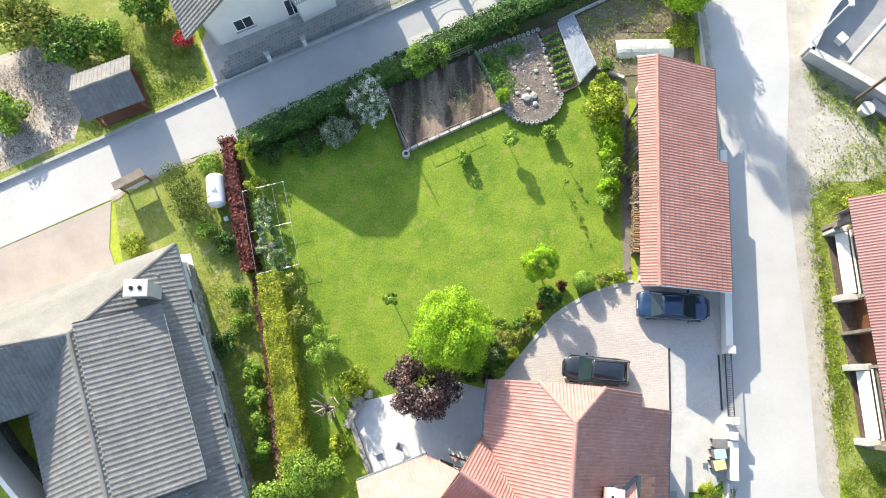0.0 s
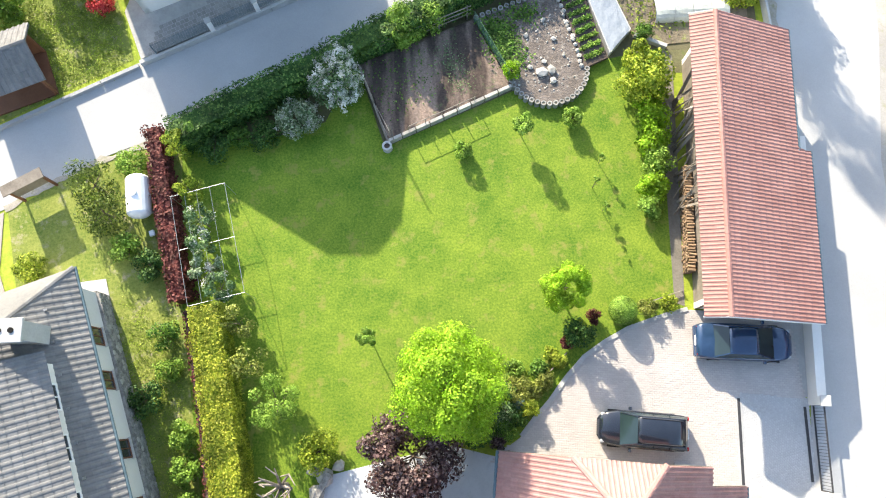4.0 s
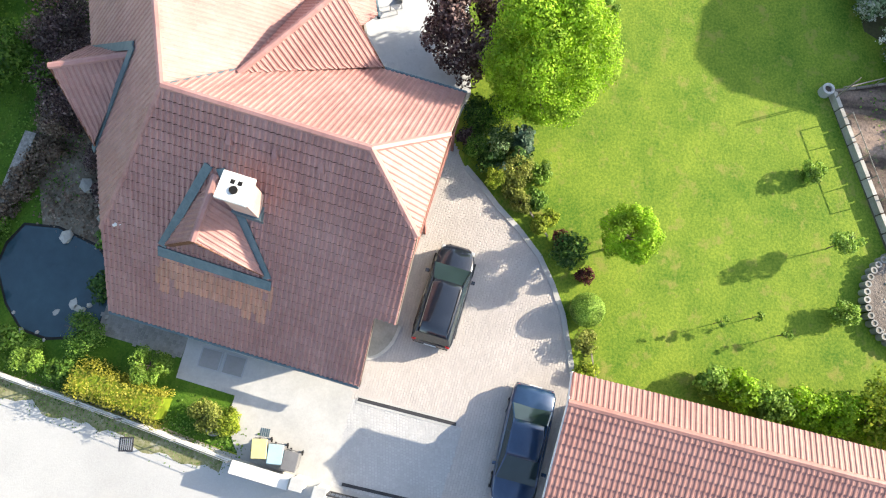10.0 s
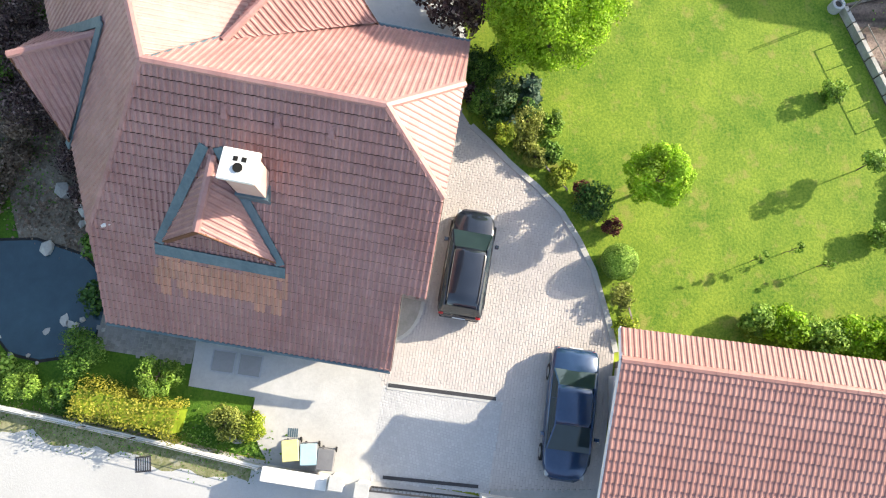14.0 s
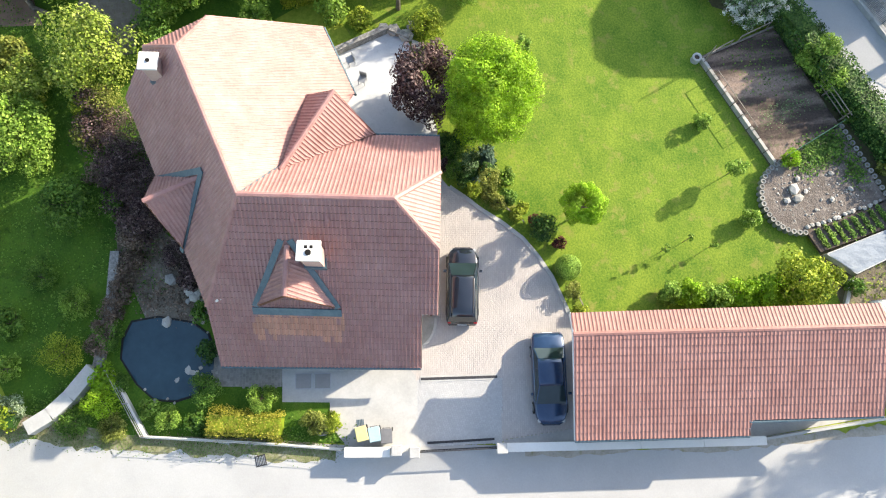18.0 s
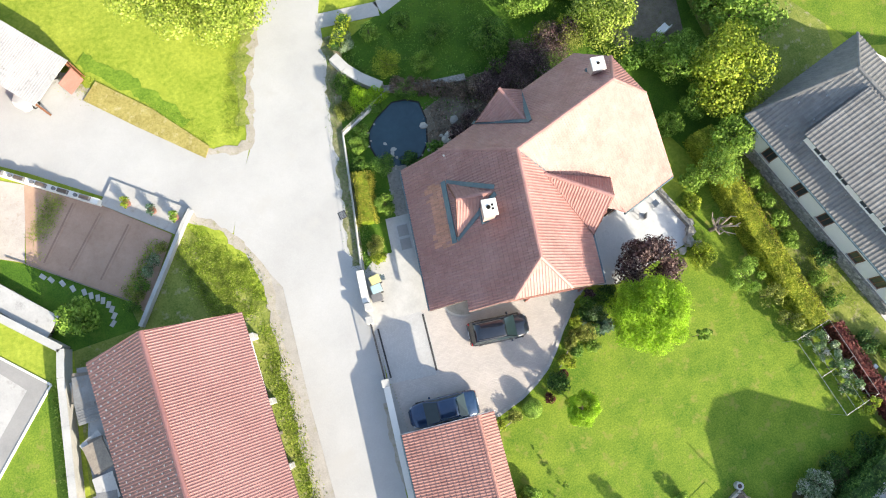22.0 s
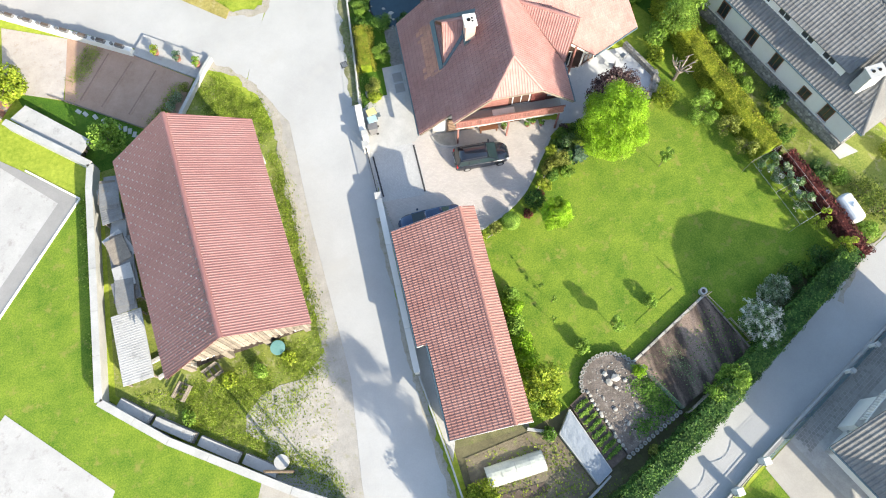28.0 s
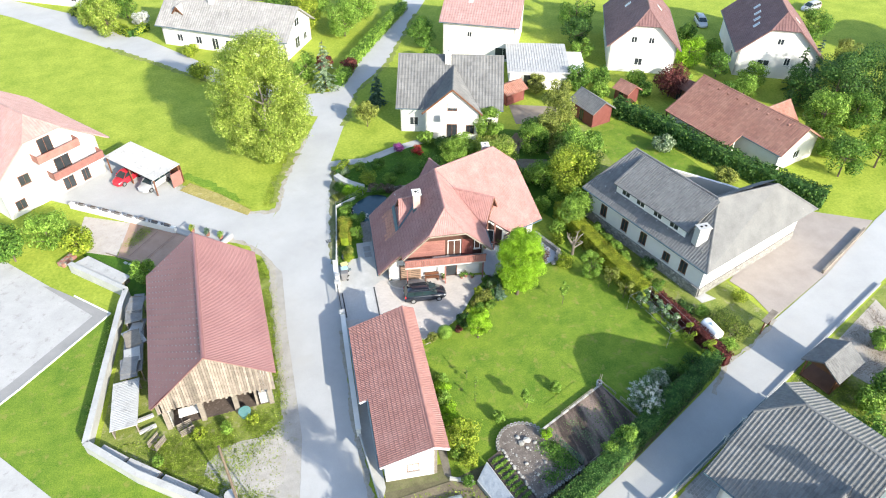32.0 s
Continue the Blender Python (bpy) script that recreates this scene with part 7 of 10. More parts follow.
for i in range(9):
    p, q = A0.lerp(A1, i / 9 + 0.004), A0.lerp(A1, (i + 1) / 9 - 0.004)
    part("block", beam(bmesh.new(), (p.x, p.y, 0.21), (q.x, q.y, 0.21), 0.17, 0.42), STONE_PALE, edge)
for i in range(5):
    p, q = A0.lerp(B0, i / 5 + 0.005), A0.lerp(B0, (i + 1) / 5 - 0.005)
    part("block", beam(bmesh.new(), (p.x, p.y, 0.22), (q.x, q.y, 0.22), 0.1, 0.44), WOOD_GREY, edge)


def ring_stone(r0, r1, h, seg=10):
    vs, fs = [], []
    for k in range(seg):
        a = 2 * math.pi * k / seg
        for r, z in ((r1, 0), (r1, h), (r0, h), (r0, 0.02)):
            vs.append((r * math.cos(a), r * math.sin(a), z))
    for k in range(seg):
        o, n = 4 * k, 4 * ((k + 1) % seg)
        fs += [(o, n, n + 1, o + 1), (o + 1, n + 1, n + 2, o + 2), (o + 2, n + 2, n + 3, o + 3)]
    return vs, fs


rb = thing("ring_edging", "hollow round concrete stones edging the flower bed", "edging", kind="structure")
RING = mesh_from("ring_stone", *ring_stone(0.085, 0.15, 0.44), surface("grey_ring_concrete", (0.25, 0.245, 0.23), (0.4, 0.39, 0.37), 1.2, 12.0, 0.9, vary=0.3))
RING_FILL = mesh_from("fill", [(0.087 * math.cos(0.628 * k), 0.087 * math.sin(0.628 * k), 0.405) for k in range(10)], [tuple(range(10))], surface("mossy_fill", (0.12, 0.11, 0.08), (0.24, 0.22, 0.17), 2.0, 20.0, 0.95))
for a in range(196, 361, 9):
    piece("ring_stone", RING, rb, pose(7.05 + 2.12 * math.cos(radians(a)), 22.95 + 2.02 * math.sin(radians(a)), 0, 0, 0, a))
for i in range(14):
    p = Vector((3.3, 26.3)).lerp(Vector((7.8, 27.95)), i / 13)
    piece("ring_stone", RING, rb, pose(p.x, p.y, 0, 0, 0, i * 20))
for o in list(rb.children):
    piece("fill", RING_FILL, o)
big_ring = thing("planter_ring", "round concrete planter ring at the bed's corner", "planter", pose(-1.85, 18.92, 0))
part("ring", (lambda b: (solid(b, *ring_stone(0.16, 0.27, 0.45, 14)), b)[1])(bmesh.new()), CONCRETE, big_ring)
part("soil", tube(bmesh.new(), (0, 0, 0.02), (0, 0, 0.36), 0.17, 0.17, 12), SOIL, big_ring)
st = thing("bed_stones", "pale rocks lying in the flower bed", "rocks", pose(6.6, 24.0, BZ))
g = random.Random(8)
for i in range(14):
    k = g.choice((0.06, 0.08, 0.11, 0.2)) * g.uniform(0.8, 1.2)
    x, y = g.uniform(-1.7, 1.9), g.uniform(-2.2, 2.4)
    if inside(ring + [(9.0, 23.0), (7.8, 27.8), (3.3, 26.2)], x + 6.6, y + 24):
        piece("stone", g.choice(STONES), st, pose(x, y, k * 0.3, 0, 0, g.uniform(0, 360)) @ Matrix.Diagonal((k, k, k * 0.8, 1)))
for x, y, k in ((0.05, -1.25, 0.4), (0.6, -1.1, 0.34), (0.25, -0.6, 0.18), (-0.5, -0.9, 0.2), (0.9, 0.75, 0.2)):
    piece("stone", STONES[int(k * 50) % 5], st, pose(x, y, k * 0.3, 0, 0, k * 900) @ Matrix.Diagonal((k, k * 0.8, k * 0.7, 1)))
for i in range(150):
    k = g.uniform(0.025, 0.07)
    x, y = g.uniform(-2.2, 2.2), g.uniform(-2.6, 2.6)
    if inside(ring + [(9.0, 23.0), (7.8, 27.8), (3.3, 26.2)], x + 6.6, y + 24):
        piece("stone", g.choice(STONES), st, pose(x, y, k * 0.3, 0, 0, g.uniform(0, 360)) @ Matrix.Diagonal((k, k, k * 0.8, 1)))
stones_along(st, [(2.3, -0.9), (1.2, 3.7)], 0.3, 0.14, 0.0, STONES, 6)
for i in range(8):
    u = (i + 0.7) / 8.6
    p, q = Vector((9.15, 23.15)).lerp(Vector((8.05, 27.6)), u), Vector((10.25, 23.6)).lerp(Vector((9.15, 28.1)), u)
    rw = thing("vegetable_row", "row of young leafy vegetables in the bed", "vegetables", pose(p.x, p.y, BZ), "vegetable rows")
    rs_ = np.random.RandomState(i)
    d = np.array([q.x - p.x, q.y - p.y, 0])
    P = rs_.uniform(0.05, 0.95, (240, 1)) * d + rs_.normal(0, 0.07, (240, 3)) * [1, 1, 0.5] + [0, 0, 0.09]
    piece("leaves", leaves_mesh("leaves", P, np.tile([0, 0, 1.0], (240, 1)), 0.12, LEAF_FRESH if i < 3 else LEAF_GREEN, i), rw)
tufts("bed_greens", [(4.4, 23.6), (5.8, 23.4), (6.6, 26.8), (3.6, 26.0)], 1800, 0.14, LEAF_GREEN, "low green plants in the flower bed", 21, BZ, 1.2)
tufts("bed_weeds", [(-1.6, 20.5), (1.2, 21.6), (0.2, 24.9), (-3.0, 23.6)], 260, 0.12, LEAF_GREEN, "scattered seedlings in the dug bed", 22, BZ, 1.0)
tufts("fallow_weeds", [(11.9, 25.4), (10.8, 28.9), (16.0, 31.2), (18.3, 28.0), (18.2, 24.8)], 900, 0.14, GRASS_BLADE, "weeds on the fallow bed", 23, 0.06, 1.0)
# white fleece over a bed
fl = thing("garden_fleece", "white fleece sheet laid over a bed", "ground cover", pose(0, 0, 0))
bm = bmesh.new()
c4 = [Vector((10.5, 23.75)), Vector((11.75, 25.1)), Vector((10.45, 28.95)), Vector((9.25, 28.4))]
grid = [[bm.verts.new((*(c4[0].lerp(c4[1], u / 8).lerp(c4[3].lerp(c4[2], u / 8), v / 20)), 0.46 + 0.1 * math.sin(math.pi * u / 8) + 0.03 * noise.noise((u * 0.6, v * 0.5, 2)))) for u in range(9)] for v in range(21)]
for v in range(20):
    for u in range(8):
        bm.faces.new((grid[v][u], grid[v][u + 1], grid[v + 1][u + 1], grid[v + 1][u]))
part("sheet", bm, CLOTH_WHITE, fl)
bm = bmesh.new()
for i in range(4):
    p, q = c4[i], c4[(i + 1) % 4]
    beam(bm, (p.x, p.y, 0.24), (q.x, q.y, 0.24), 0.06, 0.48)
part("board", bm, CONCRETE, fl)
# film tunnel
tn = thing("film_tunnel", "low tunnel of milky plastic film over a bed", "cold frame", pose(13.3, 26.35, 0.06, 0, 0, -1))
bm = bmesh.new()
rows = []
for i in range(13):
    x = i * 0.34
    rows.append([bm.verts.new((x + 0.02 * (k % 2), 0.72 * math.cos(a), 0.5 * math.sin(a) * (1 + 0.1 * noise.noise((i * 0.7, k * 0.6, 1))) * (0.75 if i in (0, 12) else 1.0))) for k, a in enumerate([math.pi * j / 10 for j in range(11)])])
for i in range(12):
    for k in range(10):
        bm.faces.new((rows[i][k], rows[i + 1][k], rows[i + 1][k + 1], rows[i][k + 1]))
part("film", bm, FILM, tn)
for i in range(0, 13, 3):
    part("hoop", bent(bmesh.new(), [(i * 0.34, 0.73 * math.cos(math.pi * j / 10), 0.51 * math.sin(math.pi * j / 10) * (0.75 if i in (0, 12) else 1.0)) for j in range(11)], 0.012), ZINC, tn)
# thin rails and stakes round the vegetable bed
sr = thing("stake_rail", "thin grey stakes and rails along the vegetable bed", "rail")
for x, y, h in ((-1.62, 19.35, 2.1), (-1.5, 19.28, 2.1), (-2.3, 20.85, 1.25), (-2.5, 21.4, 1.25), (-3.2, 23.3, 1.25), (-0.65, 19.75, 0.95), (0.25, 20.12, 0.95), (1.15, 20.5, 0.95), (2.05, 20.88, 0.95), (2.95, 21.26, 0.95)):
    part("stake", tube(bmesh.new(), (x, y, 0.2), (x, y, h), 0.026, 0.02, 6), BARE, sr)
for a, b in (((-1.62, 19.35, 1.2), (-2.3, 20.85, 1.2)), ((-1.75, 19.3, 0.9), (-2.4, 20.85, 0.9)), ((-2.5, 21.4, 1.2), (-3.2, 23.3, 1.2)), ((-2.55, 21.4, 0.9), (-3.25, 23.3, 0.9)), ((-0.65, 19.75, 0.92), (1.15, 20.5, 0.92)), ((1.15, 20.5, 0.92), (2.95, 21.26, 0.92))):
    part("rail", tube(bmesh.new(), a, b, 0.022, 0.018, 6), BARE, sr)
net = thing("plant_net", "green plastic plant net between the two beds", "net")
NET = surface("green_net", (0.05, 0.12, 0.08), (0.1, 0.2, 0.13), 2.0, 9.0, 0.7)
for k in range(5):
    part("wire", tube(bmesh.new(), (4.85, 22.55, BZ + 0.1 + 0.2 * k), (3.2, 26.1, BZ + 0.1 + 0.2 * k), 0.014, 0.014, 5), NET, net)
for k in range(9):
    p = Vector((4.85, 22.55)).lerp(Vector((3.2, 26.1)), k / 8)
    part("stake", tube(bmesh.new(), (p.x, p.y, 0.3), (p.x, p.y, BZ + 0.95), 0.02, 0.016, 6), NET, net)
# thin pale edging rails on the lawn side of the drive's border
er = thing("edging_rail", "thin pale wooden rail edging the border bed", "edging", group="edging rails")
for a, b in (((5.45, 6.3), (6.8, 7.6)), ((11.3, 10.0), (12.95, 10.5))):
    part("rail", beam(bmesh.new(), (*a, 0.2), (*b, 0.2), 0.06, 0.06), BARE, er)
    for p in (a, b):
        part("stake", tube(bmesh.new(), (*p, -0.05), (*p, 0.26), 0.03, 0.03, 6), BARE, er)
# pole fence behind the bed
pf = thing("pole_fence", "pale wooden pole fence behind the vegetable bed", "fence")
for i in range(5):
    p = Vector((-3.6, 23.95)).lerp(Vector((2.8, 26.45)), i / 4)
    part("post", tube(bmesh.new(), (p.x, p.y, 0), (p.x, p.y, 1.3), 0.05, 0.04, 7), BARE, pf)
for z in (0.5, 0.85, 1.2):
    part("rail", tube(bmesh.new(), (-3.8, 23.85, z), (3.0, 26.5, z + 0.03), 0.035, 0.03, 7), BARE, pf)
for dx in (0.0, 0.45):
    part("rail", tube(bmesh.new(), (-3.9 + dx, 23.2 + dx * 2, 0.9), (-4.2 + dx * 1.5, 24.4 + dx, 1.0), 0.04, 0.03, 7), BARE, pf)
low_wall("garden_back_edge", [(9.4, 28.7), (10.6, 29.3), (16.3, 31.9)], 0.15, 0.25, CONCRETE, "thin concrete edge at the back of the garden")
low_wall("garden_side_wall", [(13.7, 24.1), (12.0, 24.9)], 0.2, 0.3, CONCRETE, "low concrete edge beside the garage")

# ---------------------------------------------------------------- fruit frame, gas tank, notice board, bins
fr = thing("fruit_frame", "thin white pipe frame with espaliered fruit", "frame")
fc = [(-12.68, 16.12), (-9.98, 16.72), (-8.84, 11.08), (-11.59, 10.52)]
for i in range(4):
    a, b = fc[i], fc[(i + 1) % 4]
    part("rail", tube(bmesh.new(), (*a, 1.9), (*b, 1.9), 0.012, 0.012, 7), ZINC, fr)
    for u in (0.0,):
        x, y = a[0] + (b[0] - a[0]) * u, a[1] + (b[1] - a[1]) * u
        part("post", tube(bmesh.new(), (x, y, 0), (x, y, 1.9), 0.013, 0.013, 7), ZINC, fr)
part("rail", tube(bmesh.new(), (-12.13, 13.32, 1.9), (-9.41, 13.9, 1.9), 0.012, 0.012, 7), ZINC, fr)
for u in (0.25, 0.47, 0.72):
    a, b = Vector(fc[0]).lerp(Vector(fc[1]), u), Vector(fc[3]).lerp(Vector(fc[2]), u)
    part("wire", tube(bmesh.new(), (*a, 1.9), (*b, 1.9), 0.008, 0.008, 6), ZINC, fr)
tk = thing("gas_tank", "white horizontal gas tank on concrete feet", "tank", pose(-14.75, 16.55, 0, 0, 0, 96))
bm = bmesh.new()
bmesh.ops.create_uvsphere(bm, u_segments=20, v_segments=14, radius=0.62, matrix=Matrix.Rotation(radians(90), 4, "Y"))
for v in bm.verts:
    v.co.x = v.co.x * 0.55 + (0.85 if v.co.x > 0.01 else -0.85 if v.co.x < -0.01 else 0)
    v.co.z += 0.95
part("shell", bm, WHITE_METAL, tk)
part("dome", tube(bmesh.new(), (0, 0, 1.5), (0, 0, 1.66), 0.2, 0.18, 14), WHITE_METAL, tk)
for x in (-0.6, 0.6):
    part("foot", boxes((x - 0.12, -0.4, 0, x + 0.12, 0.4, 0.5)), CONCRETE, tk)
vb = thing("valve_box", "small white valve cover beside the gas tank", "box", pose(-14.2, 14.7, 0, 0, 0, 20))
part("lid", boxes((-0.14, -0.16, 0.25, 0.14, 0.16, 0.4), bevel=0.03), WHITE_METAL, vb)
part("stand", boxes((-0.05, -0.05, 0, 0.05, 0.05, 0.25)), ZINC, vb)
nbd = thing("notice_board", "weathered brown roofed board beside the street", "notice board", pose(-20.4, 17.3, 0, 0, 0, 27))
part("panel", boxes((-0.95, -0.04, 0.7, 0.95, 0.04, 1.7)), WOOD_GREY, nbd)
part("roof", boxes((-1.1, -0.3, 1.72, 1.1, 0.3, 1.8)), WOOD_GREY, nbd)
for x in (-0.9, 0.9):
    part("post", boxes((x - 0.06, -0.06, 0, x + 0.06, 0.06, 1.72)), WOOD_BROWN, nbd)
for (x, y, a), lid, lab in (((17.15, -2.25, 8), YELLOW_LID, "wheeled bin with a yellow lid"), ((17.25, -1.6, 4), BLUE_LID, "wheeled bin with a pale blue lid"), ((17.4, -1.0, -3), GREY_PLASTIC, "dark grey wheeled bin")):
    bn = thing("wheeled_bin", lab + " beside the white wall", "bin", pose(x, y, 0.055, 0, 0, a + 90), "bins by the wall")
    bm = bmesh.new()
    solid(bm, [(-0.22, -0.26, 0.05), (0.22, -0.26, 0.05), (0.22, 0.26, 0.05), (-0.22, 0.26, 0.05), (-0.28, -0.33, 1.0), (0.28, -0.33, 1.0), (0.28, 0.35, 1.0), (-0.28, 0.35, 1.0)], ((0, 3, 2, 1), (4, 5, 6, 7), (0, 1, 5, 4), (1, 2, 6, 5), (2, 3, 7, 6), (3, 0, 4, 7)))
    part("body", bm, GREY_PLASTIC, bn)
    part("lid", boxes((-0.3, -0.36, 1.0, 0.3, 0.38, 1.07), bevel=0.025), lid, bn)
    for sx in (-0.24, 0.24):
        part("wheel", tube(bmesh.new(), (sx - 0.03, 0.3, 0.1), (sx + 0.03, 0.3, 0.1), 0.1, 0.1, 12), RUBBER, bn)
    part("handle", tube(bmesh.new(), (-0.2, 0.41, 0.98), (0.2, 0.41, 0.98), 0.02, 0.02, 6), GREY_PLASTIC, bn)


# ---------------------------------------------------------------- cars
def loft(bm, rings):
    rows = [[bm.verts.new(p) for p in r] for r in rings]
    for a, b in zip(rows, rows[1:]):
        for i in range(len(a) - 1):
            bm.faces.new((a[i], a[i + 1], b[i + 1], b[i]))
    bm.faces.new(rows[0]), bm.faces.new(rows[-1][::-1])
    return bm


def car(label, x, y, turn, L, W, paint, estate=True, H=1.45, z=0.05):
    """A car with its nose along +x."""
    t = thing("car", label, "car", pose(x, y, z, 0, 0, turn), "parked cars")
    h, w = L / 2, W / 2
    prof = [(-1.0, 0.62, 0.78), (-0.975, 0.78, 0.88), (-0.88, 0.9, 0.96), (-0.5, 0.93, 1.0), (0.0, 0.92, 1.0), (0.36, 0.88, 0.99), (0.62, 0.8, 0.96), (0.78, 0.75, 0.9), (0.9, 0.67, 0.78), (0.965, 0.58, 0.62), (1.0, 0.46, 0.42)]
    rings = []
    for u, zt, k in prof:
        ww = w * k
        rings.append([(u * h, -ww * 0.96, 0.22), (u * h, -ww, 0.5), (u * h, -ww * 0.97, zt * 0.93), (u * h, -ww * 0.86, zt), (u * h, 0, zt + 0.035), (u * h, ww * 0.86, zt), (u * h, ww * 0.97, zt * 0.93), (u * h, ww, 0.5), (u * h, ww * 0.96, 0.22)])
    body = part("body", loft(bmesh.new(), rings), paint, t)
    body.data.shade_smooth()
    back = -0.95 if estate else -0.66
    tb, tf = (-0.84, 0.2) if estate else (-0.42, 0.16)
    wb, wt, z0 = w * 0.88, w * 0.72, 0.9
    ff = 0.54
    # roof panel
    bm = bmesh.new()
    rr_ = []
    for u, dz_, k in ((tb * 1.0, -0.02, 0.96), (tb * 0.7, 0.02, 1.0), (tb * 0.3, 0.03, 1.0), (tf * 0.5, 0.02, 0.99), (tf, -0.03, 0.95)):
        ww = wt * k
        rr_.append([(u * h, -ww, H + dz_ - 0.06), (u * h, -ww * 0.85, H + dz_ - 0.01), (u * h, 0, H + dz_ + 0.02), (u * h, ww * 0.85, H + dz_ - 0.01), (u * h, ww, H + dz_ - 0.06), (u * h, 0, H + dz_ - 0.05)])
    part("roof", loft(bm, rr_), paint, t).data.shade_smooth()
    zc = H - 0.07

    def glass(name, pts, m=GLASS_CAR):
        bm = bmesh.new()
        vs = [Vector(p) for p in pts]
        n = (vs[1] - vs[0]).cross(vs[2] - vs[0]).normalized()
        cen = sum(vs, Vector()) / len(vs)
        if n.dot(cen - Vector((-0.2 * h, 0, 0.9))) < 0:
            n = -n
        solid(bm, [v + n * 0.012 for v in vs] + [v - n * 0.012 for v in vs], [tuple(range(len(vs))), tuple(range(2 * len(vs) - 1, len(vs) - 1, -1))] + [(i, len(vs) + i, len(vs) + (i + 1) % len(vs), (i + 1) % len(vs)) for i in range(len(vs))])
        return part(name, bm, m, t)

    glass("windscreen", [(ff * h, -wb, z0), (ff * h, wb, z0), (tf * h, wt * 0.95, zc - 0.02), (tf * h, -wt * 0.95, zc - 0.02)])
    glass("rear_window", [(back * h, -wb * 0.95, z0 + 0.02), (back * h, wb * 0.95, z0 + 0.02), (tb * h, wt * 0.95, zc), (tb * h, -wt * 0.95, zc)])
    for s in (1, -1):
        cuts = [back, -0.55, -0.18, ff] if estate else [back, -0.22, ff]
        tops = [tb, -0.5, -0.16, tf] if estate else [tb, -0.2, tf]
        for i in range(len(cuts) - 1):
            g0, g1, h0, h1 = cuts[i] + 0.012, cuts[i + 1] - 0.012, tops[i] + 0.012, tops[i + 1] - 0.012
            glass("side_window", [(g0 * h, s * wb, z0 + 0.02), (g1 * h, s * wb, z0 + 0.02), (h1 * h, s * wt, zc), (h0 * h, s * wt, zc)])
        bm = bmesh.new()
        for c, tt in zip(cuts, tops):
            beam(bm, (c * h, s * (wb - 0.01), z0), (tt * h, s * (wt - 0.01), zc + 0.01), 0.055, 0.05)
        beam(bm, (back * h, s * wb, z0), (ff * h, s * wb, z0), 0.04, 0.04)
        beam(bm, (tb * h, s * wt, zc + 0.01), (tf * h, s * wt, zc + 0.01), 0.045, 0.05)
        part("window_frame", bm, paint, t)
        part("mirror", boxes((0.3 * h, s * w * 1.0 - 0.02, 0.92, 0.3 * h + 0.14, s * w * 1.0 + s * 0.16, 1.06), bevel=0.02), paint, t)
        part("headlight", boxes((0.84 * h, s * w * 0.62, 0.52, 0.945 * h, s * w * 0.8, 0.66), bevel=0.03), LAMP_CLEAR, t)
        part("tail_light", boxes((-0.985 * h, s * w * 0.68, 0.62, (-0.915 if estate else -0.965) * h, s * w * (0.89 if estate else 0.8), 0.95 if estate else 0.76), bevel=0.03), TAIL, t)
        for u in (-0.6, 0.62):
            wh = part("wheel", tube(bmesh.new(), (u * h, s * (w - 0.19), 0.31), (u * h, s * (w - 0.0), 0.31), 0.31, 0.31, 20), RUBBER, t)
            part("rim", tube(bmesh.new(), (u * h, s * (w - 0.02), 0.31), (u * h, s * (w + 0.012), 0.31), 0.2, 0.19, 14), ZINC, wh)
        if estate:
            part("roof_rail", tube(bmesh.new(), (tb * 0.9 * h, s * wt * 0.9, H + 0.03), (tf * 0.6 * h, s * wt * 0.9, H + 0.03), 0.018, 0.018, 6), DARK_METAL, t)
    part("bumper", boxes((0.88 * h, -w * 0.5, 0.26, 1.005 * h, w * 0.5, 0.44), bevel=0.03), paint, t)
    part("bumper", boxes((-1.01 * h, -w * 0.84, 0.28, -0.93 * h, w * 0.84, 0.52), bevel=0.03), paint, t)
    part("number_plate", boxes((-1.015 * h, -0.25, 0.6, -1.0 * h, 0.25, 0.71)), WHITE_METAL, t)
    return t


car("black estate car parked on the drive", 10.05, 3.75, 173, 4.25, 1.76, PAINT_BLACK)
car("dark blue saloon parked beside the garage", 15.45, 7.7, -5, 4.75, 1.8, PAINT_BLUE, False)
car("small red car under the carport", 39.7, -26.4, 45, 3.9, 1.65, PAINT_RED)
car("silver estate car under the carport", 36.5, -24.3, 45, 4.3, 1.72, PAINT_SILVER)
car("silver car parked by the far field", -80.5, -50.5, 15, 4.3, 1.75, PAINT_SILVER, z=0.0)
car("silver car parked between far houses", -56.5, -50.0, 70, 4.3, 1.75, PAINT_SILVER, z=0.0)

# ---------------------------------------------------------------- east side: walls, sheds, plot
low_wall("court_wall", [(44.5, -10.2), (38.7, -4.5), (39.1, -2.6), (41.0, 13.4), (37.0, 17.4), (29.9, 23.0), (26.6, 25.3), (28.3, 28.2)], 0.42, 1.15, CONCRETE, "grey concrete wall round the court", CONCRETE)


def lean_shed(label, x0, y0, x1, y1, h0, h1, roof, wallm=WOOD_GREY, name="lean_to"):
    t = thing(name, label, "shed")
    ribbed(t, [(x0, y0, h0), (x1, y0, h1), (x1, y1, h1), (x0, y1, h0)], roof, 0.18, 0.025)
    for px, py, h in ((x0 + 0.1, y0 + 0.1, h0), (x1 - 0.2, y0 + 0.1, h1), (x0 + 0.1, y1 - 0.2, h0), (x1 - 0.2, y1 - 0.2, h1)):
        part("post", boxes((px, py, 0, px + 0.1, py + 0.1, h - 0.08)), wallm, t)
    part("back", boxes((x1 - 0.12, y0 + 0.2, 0, x1 - 0.06, y1 - 0.2, h1 - 0.1)), wallm, t)
    return t


